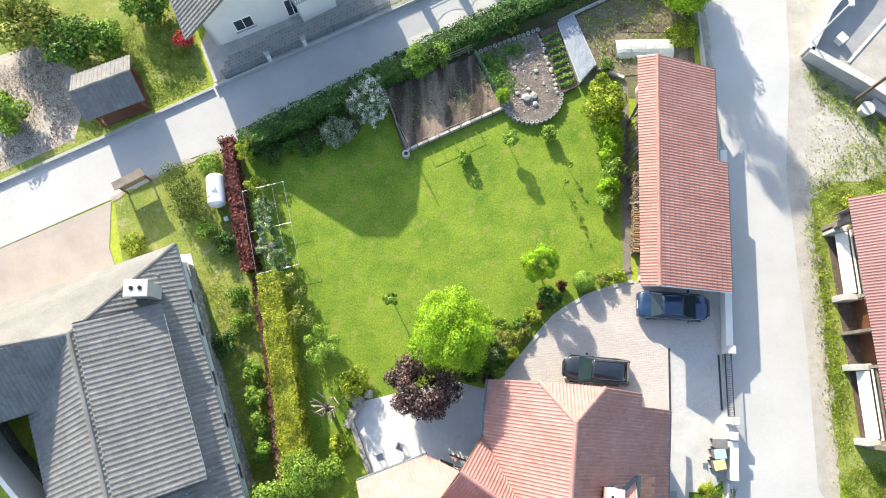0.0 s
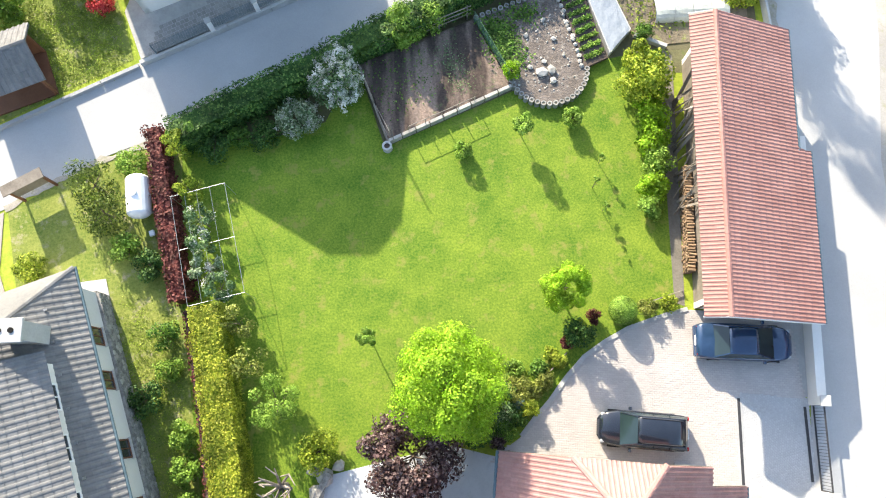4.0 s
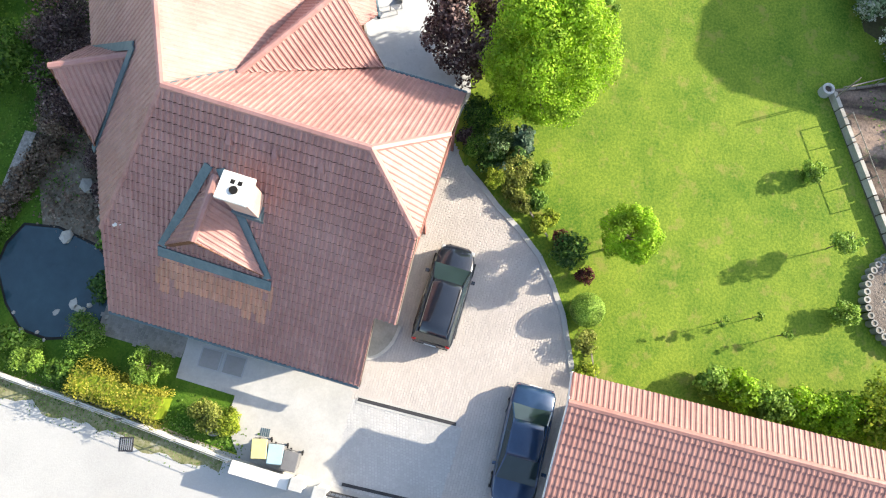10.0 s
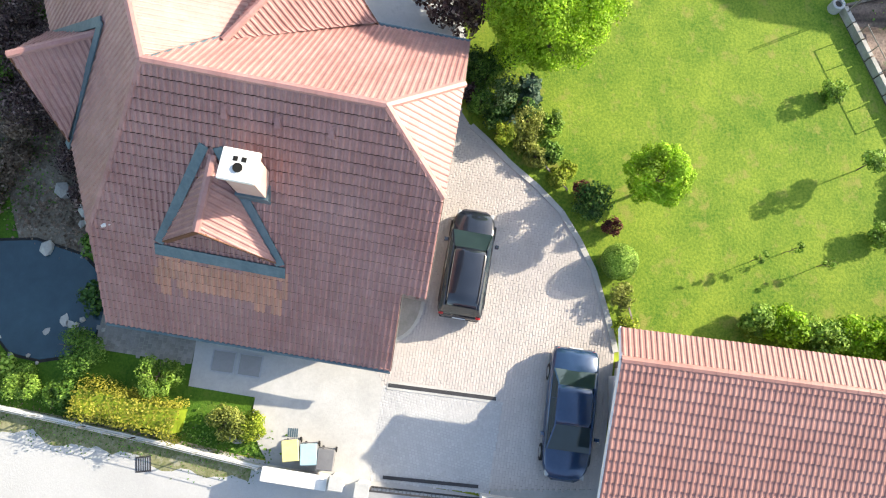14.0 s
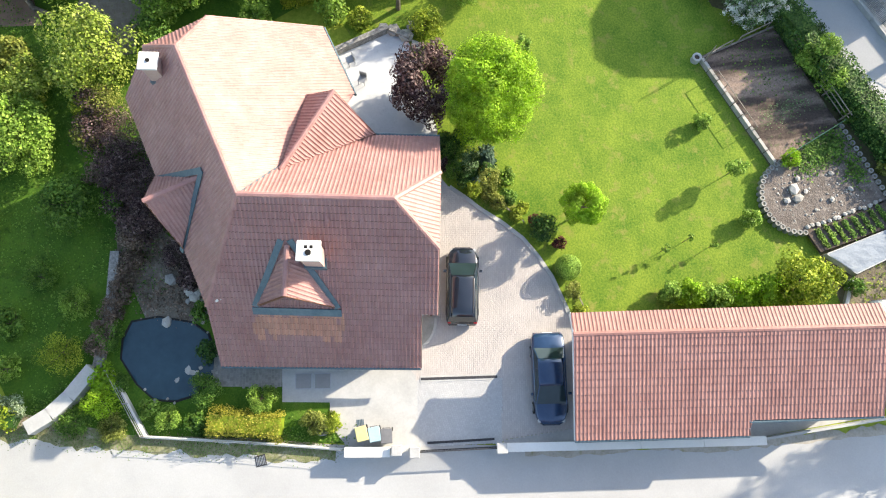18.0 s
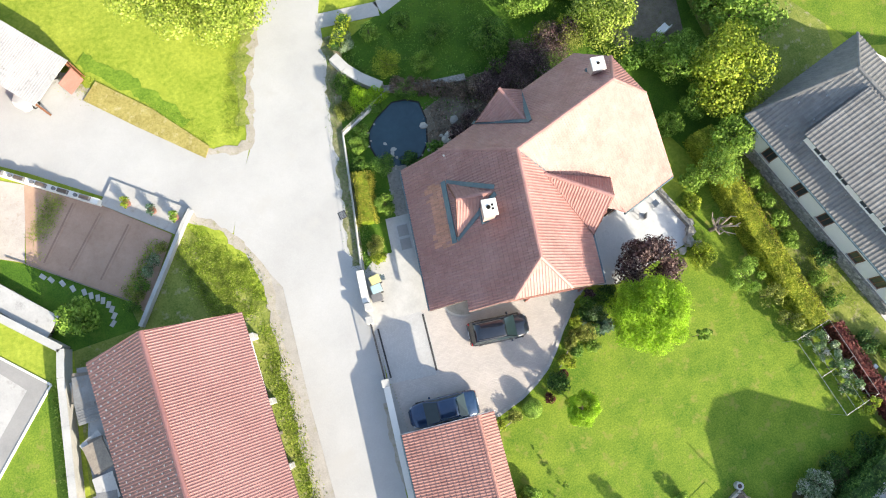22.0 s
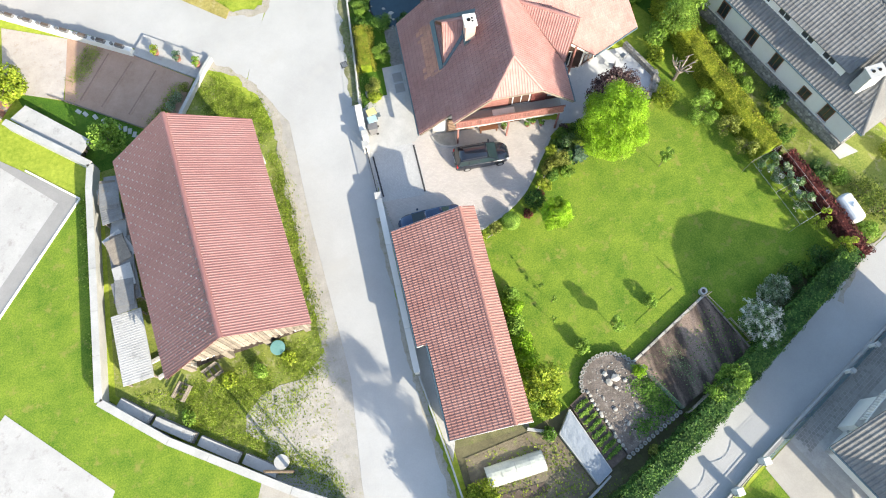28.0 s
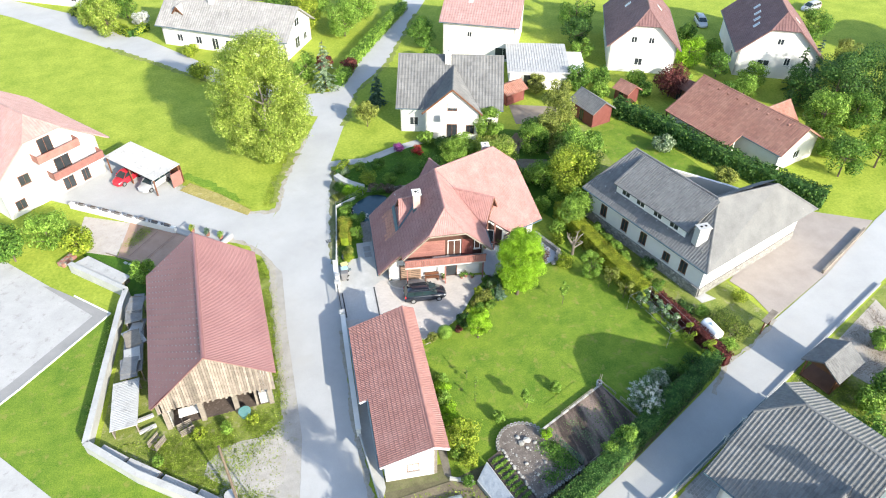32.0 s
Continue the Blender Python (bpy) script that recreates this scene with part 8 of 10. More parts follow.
SHEET_DULL = surface("dull_grey_roof_sheet", (0.13, 0.135, 0.14), (0.24, 0.245, 0.25), 1.2, 8.0, 0.75, relief=0.3, wear=(0.19, 0.165, 0.14))
lean_shed("low lean-to with a grey sheet roof beside the barn", 36.9, -2.0, 38.5, 0.9, 1.7, 1.5, SHEET_DULL)
lean_shed("lean-to with a dark grey sheet roof behind the barn", 36.75, 2.2, 38.5, 7.1, 1.5, 1.3, SHEET_DULL)
lean_shed("lean-to with a pale corrugated roof", 37.0, 7.8, 39.2, 12.9, 1.35, 1.2, SHEET_WHITE)
gl = random.Random(31)
for x, y, z in ((37.6, -1.2, 1.68), (37.5, 1.5, 1.0), (37.6, 3.1, 1.512), (37.5, 5.0, 1.527), (37.7, 6.5, 1.541)):
    ls = thing("sheet_pile", "pile of loose grey sheets and panels beside the barn", "sheets", pose(x, y, z, 0, 0, gl.uniform(-14, 14)), "sheet piles")
    for k in range(4):
        a, w_, l_ = radians(gl.uniform(-12, 12)), gl.uniform(0.45, 0.75), gl.uniform(0.7, 1.3)
        bm = boxes((-w_, -l_, 0.05 * k, w_, l_, 0.05 * k + 0.035))
        bm.transform(Matrix.Translation((gl.uniform(-0.15, 0.15), gl.uniform(-0.3, 0.3), 0)) @ Matrix.Rotation(a, 4, "Z"))
        part("sheet", bm, (WOOD_GREY, SHEET_DULL, SHEET_WHITE, SHEET_DULL)[gl.randrange(4)], ls)
    if z < 1.2:
        part("stack", boxes((-0.6, -0.8, -1.0, 0.6, 0.8, 0.0)), WOOD_GREY, ls)
cov = thing("covered_pile", "pile of boards under a flat pale sheet beside the wall", "boards")
cq = [(44.2, -10.55), (39.6, -5.5), (38.5, -6.8), (42.9, -11.4)]
part("cover", prism(bmesh.new(), cq, 0.74, 0.8), SHEET_WHITE, cov)
for k in range(5):
    a, b = Vector(cq[0]).lerp(Vector(cq[3]), 0.12 + 0.19 * k), Vector(cq[1]).lerp(Vector(cq[2]), 0.12 + 0.19 * k)
    for z in (0.1, 0.34, 0.6):
        part("board", beam(bmesh.new(), (*a.lerp(b, 0.03), z), (*b.lerp(a, 0.03), z), 0.22, 0.2 if z < 0.5 else 0.27), (WOOD_GREY, BARE)[k % 2], cov)
bp = thing("brick_pile", "low pile of reddish clay blocks beside the wall", "bricks", pose(45.2, -12.0, 0, 0, 0, 50))
for k in range(42):
    part("brick", boxes((-0.9 + 0.26 * (k % 7), -0.4 + 0.28 * (k // 7 % 3), 0.23 * (k // 21), -0.66 + 0.26 * (k % 7), -0.14 + 0.28 * (k // 7 % 3), 0.22 + 0.23 * (k // 21))), (TILE_PALE, TILE_BROWN, BARE)[k * 5 % 3], bp)
for k, (x, y, a, n, L) in enumerate(((39.0, 14.6, -43, 5, 2.6), (36.6, 16.7, -40, 6, 3.0), (34.0, 18.9, -40, 5, 3.0), (31.6, 20.8, -40, 4, 2.4))):
    pl = thing("board_stack", "stack of grey weathered boards along the wall", "boards", pose(x, y, 0, 0, 0, a), "board stacks")
    for j in range(n):
        part("board", boxes((-L / 2 + 0.1 * (j % 3), -0.4 + 0.02 * j, 0.1 + j * 0.09, L / 2 + 0.08 * (j % 2), 0.35, 0.17 + j * 0.09)), (WOOD_GREY, ZINC, SHEET_WHITE)[2 if j > n - 3 else (j + k) % 2], pl)
for i, (x, y, a) in enumerate(((35.7, 14.3, 50), (33.4, 13.6, 20))):
    cr = thing("wooden_crate", "grey slatted wooden crate in the weeds", "crate", pose(x, y, 0, 0, 0, a), "crates by the barn")
    for j in range(4):
        part("slat", boxes((-0.6, -0.4, 0.08 + j * 0.2, 0.6, -0.37, 0.2 + j * 0.2)), WOOD_GREY, cr)
        part("slat", boxes((-0.6, 0.37, 0.08 + j * 0.2, 0.6, 0.4, 0.2 + j * 0.2)), WOOD_GREY, cr)
        part("slat", boxes((-0.6 + 0.36 * j, -0.37, 0.0, -0.48 + 0.36 * j, 0.37, 0.06)), WOOD_GREY, cr)
tb_ = thing("garden_table", "old white table under the barn's eaves", "table", pose(33.0, 12.2, 0.05, 0, 0, 5))
part("top", boxes((-0.9, -0.45, 0.72, 0.9, 0.45, 0.77)), WHITE_METAL, tb_)
for sx in (-0.8, 0.74):
    for sy in (-0.38, 0.32):
        part("leg", boxes((sx, sy, 0, sx + 0.06, sy + 0.06, 0.72)), WOOD_GREY, tb_)
tt_ = thing("plastic_tub", "teal plastic tub in front of the barn", "tub", pose(28.6, 13.4, 0.02))
part("shell", tube(bmesh.new(), (0, 0, 0), (0, 0, 0.55), 0.4, 0.5, 16), TEAL_PLASTIC, tt_)
part("rim", tube(bmesh.new(), (0, 0, 0.55), (0, 0, 0.6), 0.53, 0.53, 16), TEAL_PLASTIC, tt_)

for x, y, a in ((37.25, 11.4, 12), (37.0, 12.6, 18)):
    cb = thing("concrete_post", "pale concrete post lying beside the corrugated roof", "post", pose(x - 0.5, y, 0, 0, 0, a), "concrete posts")
    part("shaft", boxes((-0.7, -0.14, 0, 0.7, 0.14, 0.26), bevel=0.02), CONCRETE, cb)
sheet("gravel_patch", [(25.9, 16.4), (27.4, 16.0), (29.2, 15.9), (30.6, 16.2), (31.9, 17.2), (32.2, 18.4), (30.4, 19.9), (28.0, 21.6), (26.3, 20.6), (25.7, 18.4)], 0.03, surface("trodden_pale_gravel", (0.28, 0.265, 0.24), (0.43, 0.41, 0.38), 0.9, 9.0, 0.95, relief=0.6, depth=0.03, wear=(0.27, 0.26, 0.15)), "pale trodden gravel before the barn", "ground")

# soil plot on the corner, planter terrace and its edging
# Furrow strips are somewhat darker than the rest of the plot.
FURROW = surface("darker_furrow_soil", (0.23, 0.15, 0.112), (0.32, 0.22, 0.17), 0.9, 9.0, 0.95, relief=0.4)
bed("soil_plot", [(39.1, -17.3), (34.2, -13.9), (29.95, -10.2), (33.1, -5.3), (33.95, -6.55), (40.2, -11.3)], SOIL_PALE, "bare raked soil plot with furrows", 0.05)
for p, q in (((36.1, -14.7), (39.0, -11.05)), ((34.45, -13.35), (37.45, -9.95)), ((32.7, -11.9), (35.5, -8.6))):
    part("furrow", beam(bmesh.new(), (*p, 0.05), (*q, 0.05), 0.13, 0.02), FURROW, bpy.data.objects["soil_plot"])
    d = (Vector(q) - Vector(p)).normalized()
    part("ridge", beam(bmesh.new(), (p[0] - 0.14 * d.y, p[1] + 0.14 * d.x, 0.05), (q[0] - 0.14 * d.y, q[1] + 0.14 * d.x, 0.05), 0.12, 0.07), SOIL_PALE, bpy.data.objects["soil_plot"])
sheet("sand_heap", [(44.2, -19.9), (39.0, -17.1), (40.3, -11.5), (44.8, -13.8)], 0.045, surface("pinkish_sand", (0.36, 0.325, 0.3), (0.47, 0.435, 0.405), 0.8, 9.0, 0.95, relief=0.5, depth=0.04, wear=(0.36, 0.31, 0.27)), "pale pinkish sand beside the plot", "ground")
# Grass in the barn's shade, with that darkness put into its colour.
sheet("plot_shade_grass", [(44.0, -13.4), (40.1, -11.3), (34.1, -6.5), (33.7, -4.4), (38.6, -4.3), (42.5, -9.2)], 0.018, SHADED_GRASS, "grass between plot and barn, coloured dark for its shade", "lawn")
low_wall("plot_board", [(41.4, -12.3), (39.9, -11.15), (33.95, -6.5)], 0.07, 0.16, WOOD_GREY, "thin grey board along the plot's edge", category="edging")
sheet("planter_terrace", [(33.0, -15.5), (28.4, -11.7), (29.7, -10.1), (34.25, -13.95)], 0.22, COURT, "pale paved terrace with potted plants", "pavement")
low_wall("plot_wall", [(28.15, -11.45), (28.9, -10.6), (33.5, -4.4)], 0.28, 0.55, CONCRETE, "low concrete wall between soil plot and grass")
low_wall("plot_edge", [(34.1, -13.95), (39.7, -17.9), (45.8, -22.2)], 0.42, 0.75, PLASTER, "white wall along the lane that carries planters")
for i in range(8):
    p = Vector((34.9, -14.5)).lerp(Vector((44.4, -21.2)), i / 7)
    pt = thing("planter_box", "dark grey planter box on the lane's white wall", "planter", pose(p.x, p.y, 0.75, 0, 0, -35.2), "planters along the lane")
    part("trough", boxes((-0.38, -0.15, 0.0, 0.38, 0.15, 0.26), bevel=0.02), GREY_PLASTIC, pt)
    part("soil", boxes((-0.34, -0.11, 0.22, 0.34, 0.11, 0.265)), SOIL, pt)
    pr = thing("round_pot", "small dark round pot on the lane's white wall", "pot", pose(p.x + 0.57, p.y - 0.4, 0.75), "pots along the lane")
    part("pot", tube(bmesh.new(), (0, 0, 0), (0, 0, 0.22), 0.1, 0.14, 12), GREY_PLASTIC, pr)
for x, y, m_, lab in ((32.3, -13.3, LEAF_YELLOW, "yellow-green potted shrub on the terrace"), (30.7, -12.2, LEAF_BLUE, "blue-green potted plant on the terrace"), (29.3, -11.2, LEAF_FRESH, "fresh green potted plant on the terrace")):
    po = thing("potted_plant", lab, "plant", pose(x, y, 0.22), "potted plants")
    part("pot", tube(bmesh.new(), (0, 0, 0), (0, 0, 0.35), 0.2, 0.28, 14), TILE_BROWN, po)
    P_, N_ = crown_points(260, blobs_for(0.42, 0.3, 0.95, 8, 3), 4)
    piece("leaves", leaves_mesh("leaves", P_, N_, 0.13, m_, 5), po)
for i, (x, y) in enumerate(((39.3, -10.1), (38.8, -9.7), (38.1, -9.2), (37.5, -8.6), (36.8, -8.1), (36.4, -7.7), (36.0, -7.4), (35.7, -7.1), (35.4, -6.7), (35.25, -6.3), (35.2, -5.8), (35.4, -5.3))):
    stp = thing("stepping_stone", "pale stepping stone in the grass", "paving stone", pose(x, y, 0.04, 0, 0, 130 - i * 8), "stepping stones")
    part("slab", boxes((-0.24, -0.15, -0.05, 0.24, 0.15, 0.02), bevel=0.015), CONCRETE, stp)
for i, (x, y, m_) in enumerate(((30.8, -9.4, LEAF_OLIVE), (31.5, -8.7, LEAF_SILVER), (32.1, -8.0, LEAF_SILVER), (32.7, -7.2, LEAF_GREEN), (33.2, -6.5, LEAF_OLIVE), (33.7, -5.9, LEAF_GREEN))):
    shrub(x, y, 0.5 + 0.1 * (i % 2), 0.8, m_, "mixed silvery and green shrub along the plot's wall", 420, 0.11, 420 + i, group="plot shrubs")
# utility pole beside the court wall
up = thing("utility_pole", "dark weathered wooden utility pole", "pole", pose(29.7, 21.8, 0))
part("shaft", tube(bmesh.new(), (0, 0, -0.2), (0, 0, 8.0), 0.12, 0.09, 10), BARK, up)
lamp_ = thing("street_lamp", "slender white street lamp at the wall's corner", "street lamp", pose(26.75, 25.9, 0))
part("pole", tube(bmesh.new(), (0, 0, -0.1), (0, 0, 6.0), 0.06, 0.045, 10), WHITE_METAL, lamp_)
part("lamp_head", boxes((-0.16, -0.28, 6.0, 0.16, 0.28, 6.14), bevel=0.04), WHITE_METAL, lamp_)
ws_ = thing("water_tub", "round white tub beside the court wall", "tub", pose(30.2, 21.0, 0))
part("shell", tube(bmesh.new(), (0, 0, 0), (0, 0, 0.6), 0.42, 0.48, 18), CONCRETE, ws_)
part("rim", tube(bmesh.new(), (0, 0, 0.6), (0, 0, 0.66), 0.5, 0.5, 18), CONCRETE, ws_)

# paved court behind the wall's north end, with its pale border
# The grey is darkened for the shadow that lies on this paving.
sheet("court_north", [(27.5, 25.7), (29.6, 24.9), (33.2, 28.4), (42.0, 37.5), (37.0, 41.5), (28.6, 28.2)], 0.03, surface("shade_grey_court", (0.2, 0.205, 0.215), (0.29, 0.295, 0.305), 0.5, 9.0, 0.85, relief=0.2), "paved court behind the wall, its shadow put into the grey", "pavement")
low_wall("court_line", [(44.0, -6.2), (40.35, -2.55), (47.4, 5.05), (60.0, 17.1)], 0.14, 0.1, PLASTER, "white edging round the court", category="edging")
low_wall("court_border", [(29.75, 24.75), (33.3, 28.3), (42.0, 37.3)], 0.16, 0.1, PLASTER, "white edging between court and grass", category="edging")
low_wall("court_wall_north", [(28.3, 28.2), (31.2, 31.4), (36.5, 41.0)], 0.35, 1.1, PLASTER, "white wall along the court", PLASTER)
bx = thing("meter_box", "white box standing in the paved court", "box", pose(29.3, 26.4, 0.03, 0, 0, 40))
part("body", boxes((-0.3, -0.3, 0, 0.3, 0.3, 0.55), bevel=0.02), WHITE_METAL, bx)
part("lid", boxes((-0.33, -0.33, 0.55, 0.33, 0.33, 0.6), bevel=0.015), WHITE_METAL, bx)
# bays along the barn's street side: white boards, slats and low piers
for y0, y1 in ((7.85, 12.35), (-1.2, 3.4)):
    by = thing("barn_bay", "white boarded bay with pale slats on the barn's street side", "shed front", pose(0, 0, 0), "barn bays")
    bm = bmesh.new()
    solid(bm, [(26.4, y0 + 0.25, 0.95), (26.4, y1 - 0.25, 0.95), (26.92, y1 - 0.25, 1.5), (26.92, y0 + 0.25, 1.5), (26.46, y0 + 0.25, 0.9), (26.46, y1 - 0.25, 0.9), (26.98, y1 - 0.25, 1.45), (26.98, y0 + 0.25, 1.45)], ((0, 1, 2, 3), (7, 6, 5, 4), (0, 4, 5, 1), (1, 5, 6, 2), (2, 6, 7, 3), (3, 7, 4, 0)))
    part("panel", bm, PLASTER, by)
    for k in range(4):
        part("slat", boxes((26.99 + 0.09 * k, y0 + 0.15, 1.6 + 0.3 * k, 27.05 + 0.09 * k, y1 - 0.15, 1.74 + 0.3 * k)), (PLASTER, BARE)[k % 2], by)
    for y in (y0, y1):
        part("pier", boxes((26.1, y - 0.2, 0, 27.25, y + 0.2, 1.4), bevel=0.03), CONCRETE, by)
        part("post", boxes((26.98, y - 0.09, 0.8, 27.16, y + 0.09, 5.0)), WOOD_GREY, by)

# pillar fence across the street, with sagging rails between white pillars
pfence = thing("pillar_fence", "fence of white pillars with curved dark rails", "fence")
f0, f1 = Vector((-0.6, 30.98)), Vector((12.0, 37.05))
for i in range(6):
    p = f0.lerp(f1, i / 5)
    part("pillar", boxes((p.x - 0.24, p.y - 0.24, 0.35, p.x + 0.24, p.y + 0.24, 1.35), bevel=0.02), PLASTER, pfence)
    if i < 5:
        q = f0.lerp(f1, (i + 1) / 5)
        for z, sag in ((1.2, 0.28), (0.55, 0.0)):
            part("rail", bent(bmesh.new(), [(*p.lerp(q, k / 8), z - sag * math.sin(math.pi * k / 8)) for k in range(9)], 0.025), DARK_METAL, pfence)
        for k in range(1, 16):
            b = p.lerp(q, k / 16)
            part("bar", tube(bmesh.new(), (b.x, b.y, 0.4), (b.x, b.y, 1.2 - 0.28 * math.sin(math.pi * k / 16)), 0.012, 0.012, 5), DARK_METAL, pfence)
disc = thing("stone_disc", "pale round stone slab among the shrubs", "stone", pose(16.7, -4.33, 0))
part("slab", tube(bmesh.new(), (0, 0, 0), (0, 0, 0.42), 0.34, 0.36, 16), STONE_PALE, disc)
for i, (a, b) in enumerate((((-11.2, -20.9), (-10.2, -20.1)), ((-10.3, -20.3), (-9.3, -19.6)), ((-9.6, -19.9), (-8.9, -18.6)))):
    lg = thing("fallen_log", "bleached log lying beside the terrace", "log", group="logs")
    part("trunk", tube(bmesh.new(), (*a, 0.16), (*b, 0.18), 0.16, 0.13, 8), BARE, lg)

# ---------------------------------------------------------------- hedges
hedge([(-12.95, 19.75), (-9.9, 21.3), (-5.3, 23.45), (-2.0, 25.15), (1.5, 27.0), (6.2, 29.2), (9.6, 30.75), (17.4, 34.3)], 1.45, 1.8, LEAF_DARK, "dense dark green clipped hedge along the side street", 170, 0.13, 3, ragged=0.12)
hedge([(-10.8, 10.45), (-10.0, 5.7), (-9.4, 1.7), (-8.9, -2.3), (-8.6, -5.0)], 1.5, 2.1, LEAF_HEDGE, "clipped yellow-green hedge beside the lawn", 380, 0.1, 5, core=LEAF_YELLOW, ragged=0.09)
hedge([(-14.1, 20.2), (-13.2, 15.5), (-12.3, 11.0)], 0.9, 1.4, LEAF_RED, "dark red barberry hedge beside the gas tank", 110, 0.16, 7, core=LEAF_RED)
hedge([(-12.05, 10.5), (-11.2, 5.6), (-10.65, 1.7), (-10.1, -3.0)], 0.4, 0.9, LEAF_RED, "thin brownish hedge behind the yellow one", 70, 0.13, 8, core=LEAF_PURPLE)
hedge([(15.75, -10.0), (16.35, -6.4)], 1.15, 1.2, LEAF_GOLD, "clipped golden-yellow hedge inside the street fence", 330, 0.085, 9, core=LEAF_YELLOW, ragged=0.17)
hedge([(13.2, -22.5), (14.6, -20.2)], 0.9, 0.9, LEAF_YELLOW, "pale low hedge beside the street", 90, 0.15, 10)
hedge([(10.4, -44.0), (6.0, -52.0), (-0.5, -62.0), (-6.6, -71.0)], 1.6, 1.6, LEAF_FRESH, "fresh green hedge along the far road", 30, 0.3, 11, core=LEAF_GREEN)
hedge([(-26.2, -25.0), (-29.8, -18.0), (-32.0, -11.5), (-36.0, -3.6), (-39.5, 2.2)], 1.9, 2.3, LEAF_DARK, "tall dark hedge before the bungalow", 44, 0.28, 12, ragged=0.24)
hedge([(51.4, -84.5), (41.0, -71.5), (38.5, -74.0)], 1.6, 1.2, LEAF_YELLOW, "low yellow-green hedge beside the lane", 22, 0.32, 13)

# ---------------------------------------------------------------- trees and shrubs round the lawn
tree(0.95, 6.05, 2.55, 1.3, 8.0, LEAF_LIME, "broad lime-green maple beside the drive", 36000, 0.135, 2, 0.16, 90, lumpy=0.28)
tree(6.7, 10.55, 1.25, 0.9, 3.7, LEAF_LIME, "small round lime-green tree on the lawn", 7600, 0.12, 3, 0.07, 40, lumpy=0.26)
tree(-0.9, 3.1, 2.45, 0.6, 4.4, LEAF_PURPLE, "purple-leaved plum with a ragged crown", 5200, 0.22, 4, 0.12, 70, lumpy=0.22)
tree(18.4, 30.4, 2.4, 0.5, 4.4, LEAF_LIME, "lime-green tree at the garden's street corner", 9000, 0.22, 5, 0.14, 44)
tree(-7.2, 5.8, 1.3, 0.4, 3.6, LEAF_FRESH, "feathery young tree by the yellow hedge", 2400, 0.12, 6, 0.05, 16, lumpy=0.3)
tree(-2.9, 8.65, 0.55, 1.4, 2.9, LEAF_FRESH, "slender young sapling on the lawn", 760, 0.13, 7, 0.03, 9)
tree(5.3, 19.4, 0.7, 1.0, 2.4, LEAF_FRESH, "young tree with a sparse fresh crown", 760, 0.14, 8, 0.03, 9)
for i, (x, y) in enumerate(((9.3, 14.9), (9.35, 17.55), (8.9, 16.2))):
    tree(x, y, 0.22, 0.6, 1.6, LEAF_FRESH, "thin newly planted sapling on the lawn", 90, 0.12, 20 + i, 0.02, 5, group="saplings")
for x, y, r, h in ((2.2, 18.4, 0.55, 1.0), (8.1, 20.0, 0.6, 1.1)):
    shrub(x, y, r, h, LEAF_FRESH, "round bright green bush on the lawn", 900, 0.13, int(x * 3), group="lawn bushes")
ball = thing("shrub", "clipped round green ball bush beside the drive", "shrub", pose(9.7, 9.55, 0))
bm = bmesh.new()
bmesh.ops.create_icosphere(bm, subdivisions=2, radius=0.6, matrix=Matrix.Translation((0, 0, 0.64)))
part("heart", bm, LEAF_GREEN, ball)
P_, N_ = [], []
for i in range(2600):
    z = 1 - 2 * (i + 0.5) / 2600
    a, k = i * 2.39996, 0.69 + 0.05 * noise.noise((i * 0.37, z * 3, 2.0))
    n = Vector((math.cos(a) * math.sqrt(1 - z * z), math.sin(a) * math.sqrt(1 - z * z), z))
    P_.append((n.x * k, n.y * k, 0.66 + n.z * k)), N_.append(tuple(n))
piece("foliage", leaves_mesh("foliage", np.array(P_), np.array(N_), 0.075, LEAF_FRESH, 31), ball)
shrub(7.4, 8.5, 0.85, 1.3, LEAF_DARK, "dark green bush beside the drive", 1100, 0.15, 32)
shrub(8.3, 9.3, 0.42, 0.8, LEAF_RED, "small dark red bush beside the drive", 420, 0.12, 33)
shrub(6.9, 8.1, 0.4, 0.9, LEAF_RED, "small dark red bush under the tree", 380, 0.12, 34)
shrub(11.0, 9.75, 0.6, 0.9, LEAF_OLIVE, "ragged olive shrub beside the kerb", 480, 0.14, 35)
shrub(12.1, 9.9, 0.5, 0.7, LEAF_YELLOW, "low yellowish shrub beside the garage", 380, 0.13, 36)
for i, (x, y, r, h, m_) in enumerate(((3.2, 4.9, 0.9, 1.6, LEAF_SAGE), (4.2, 5.9, 0.8, 1.2, LEAF_OLIVE), (4.7, 5.0, 0.55, 1.0, LEAF_YELLOW), (2.4, 4.2, 0.8, 1.7, LEAF_GREEN), (5.6, 6.3, 0.5, 0.8, LEAF_OLIVE), (3.5, 4.0, 0.6, 1.3, LEAF_GREEN), (6.4, 7.2, 0.45, 0.6, LEAF_YELLOW))):
    shrub(x, y, r, h, m_, ("sage-green shrub at the house corner", "olive shrub in the bed beside the drive", "yellow-green shrub at the house corner", "green shrub beside the house", "low olive shrub beside the kerb", "green shrub against the balcony", "low yellowish plant beside the kerb")[i], 1100, 0.11, 40 + i)
conifer(2.9, 5.9, 0.9, 2.0, LEAF_BLUE, "low blue-green conifer under the maple", 1300, 0.2, 5, tiers=7)
# Unseen tree, added so that its crown throws the soft shadow on the road.
tree(14.3, 37.4, 2.0, 7.0, 12.4, LEAF_GREEN, "tall slender unseen tree behind the pillar fence, added to shade the road", 2600, 0.26, 59, 0.16, 26)
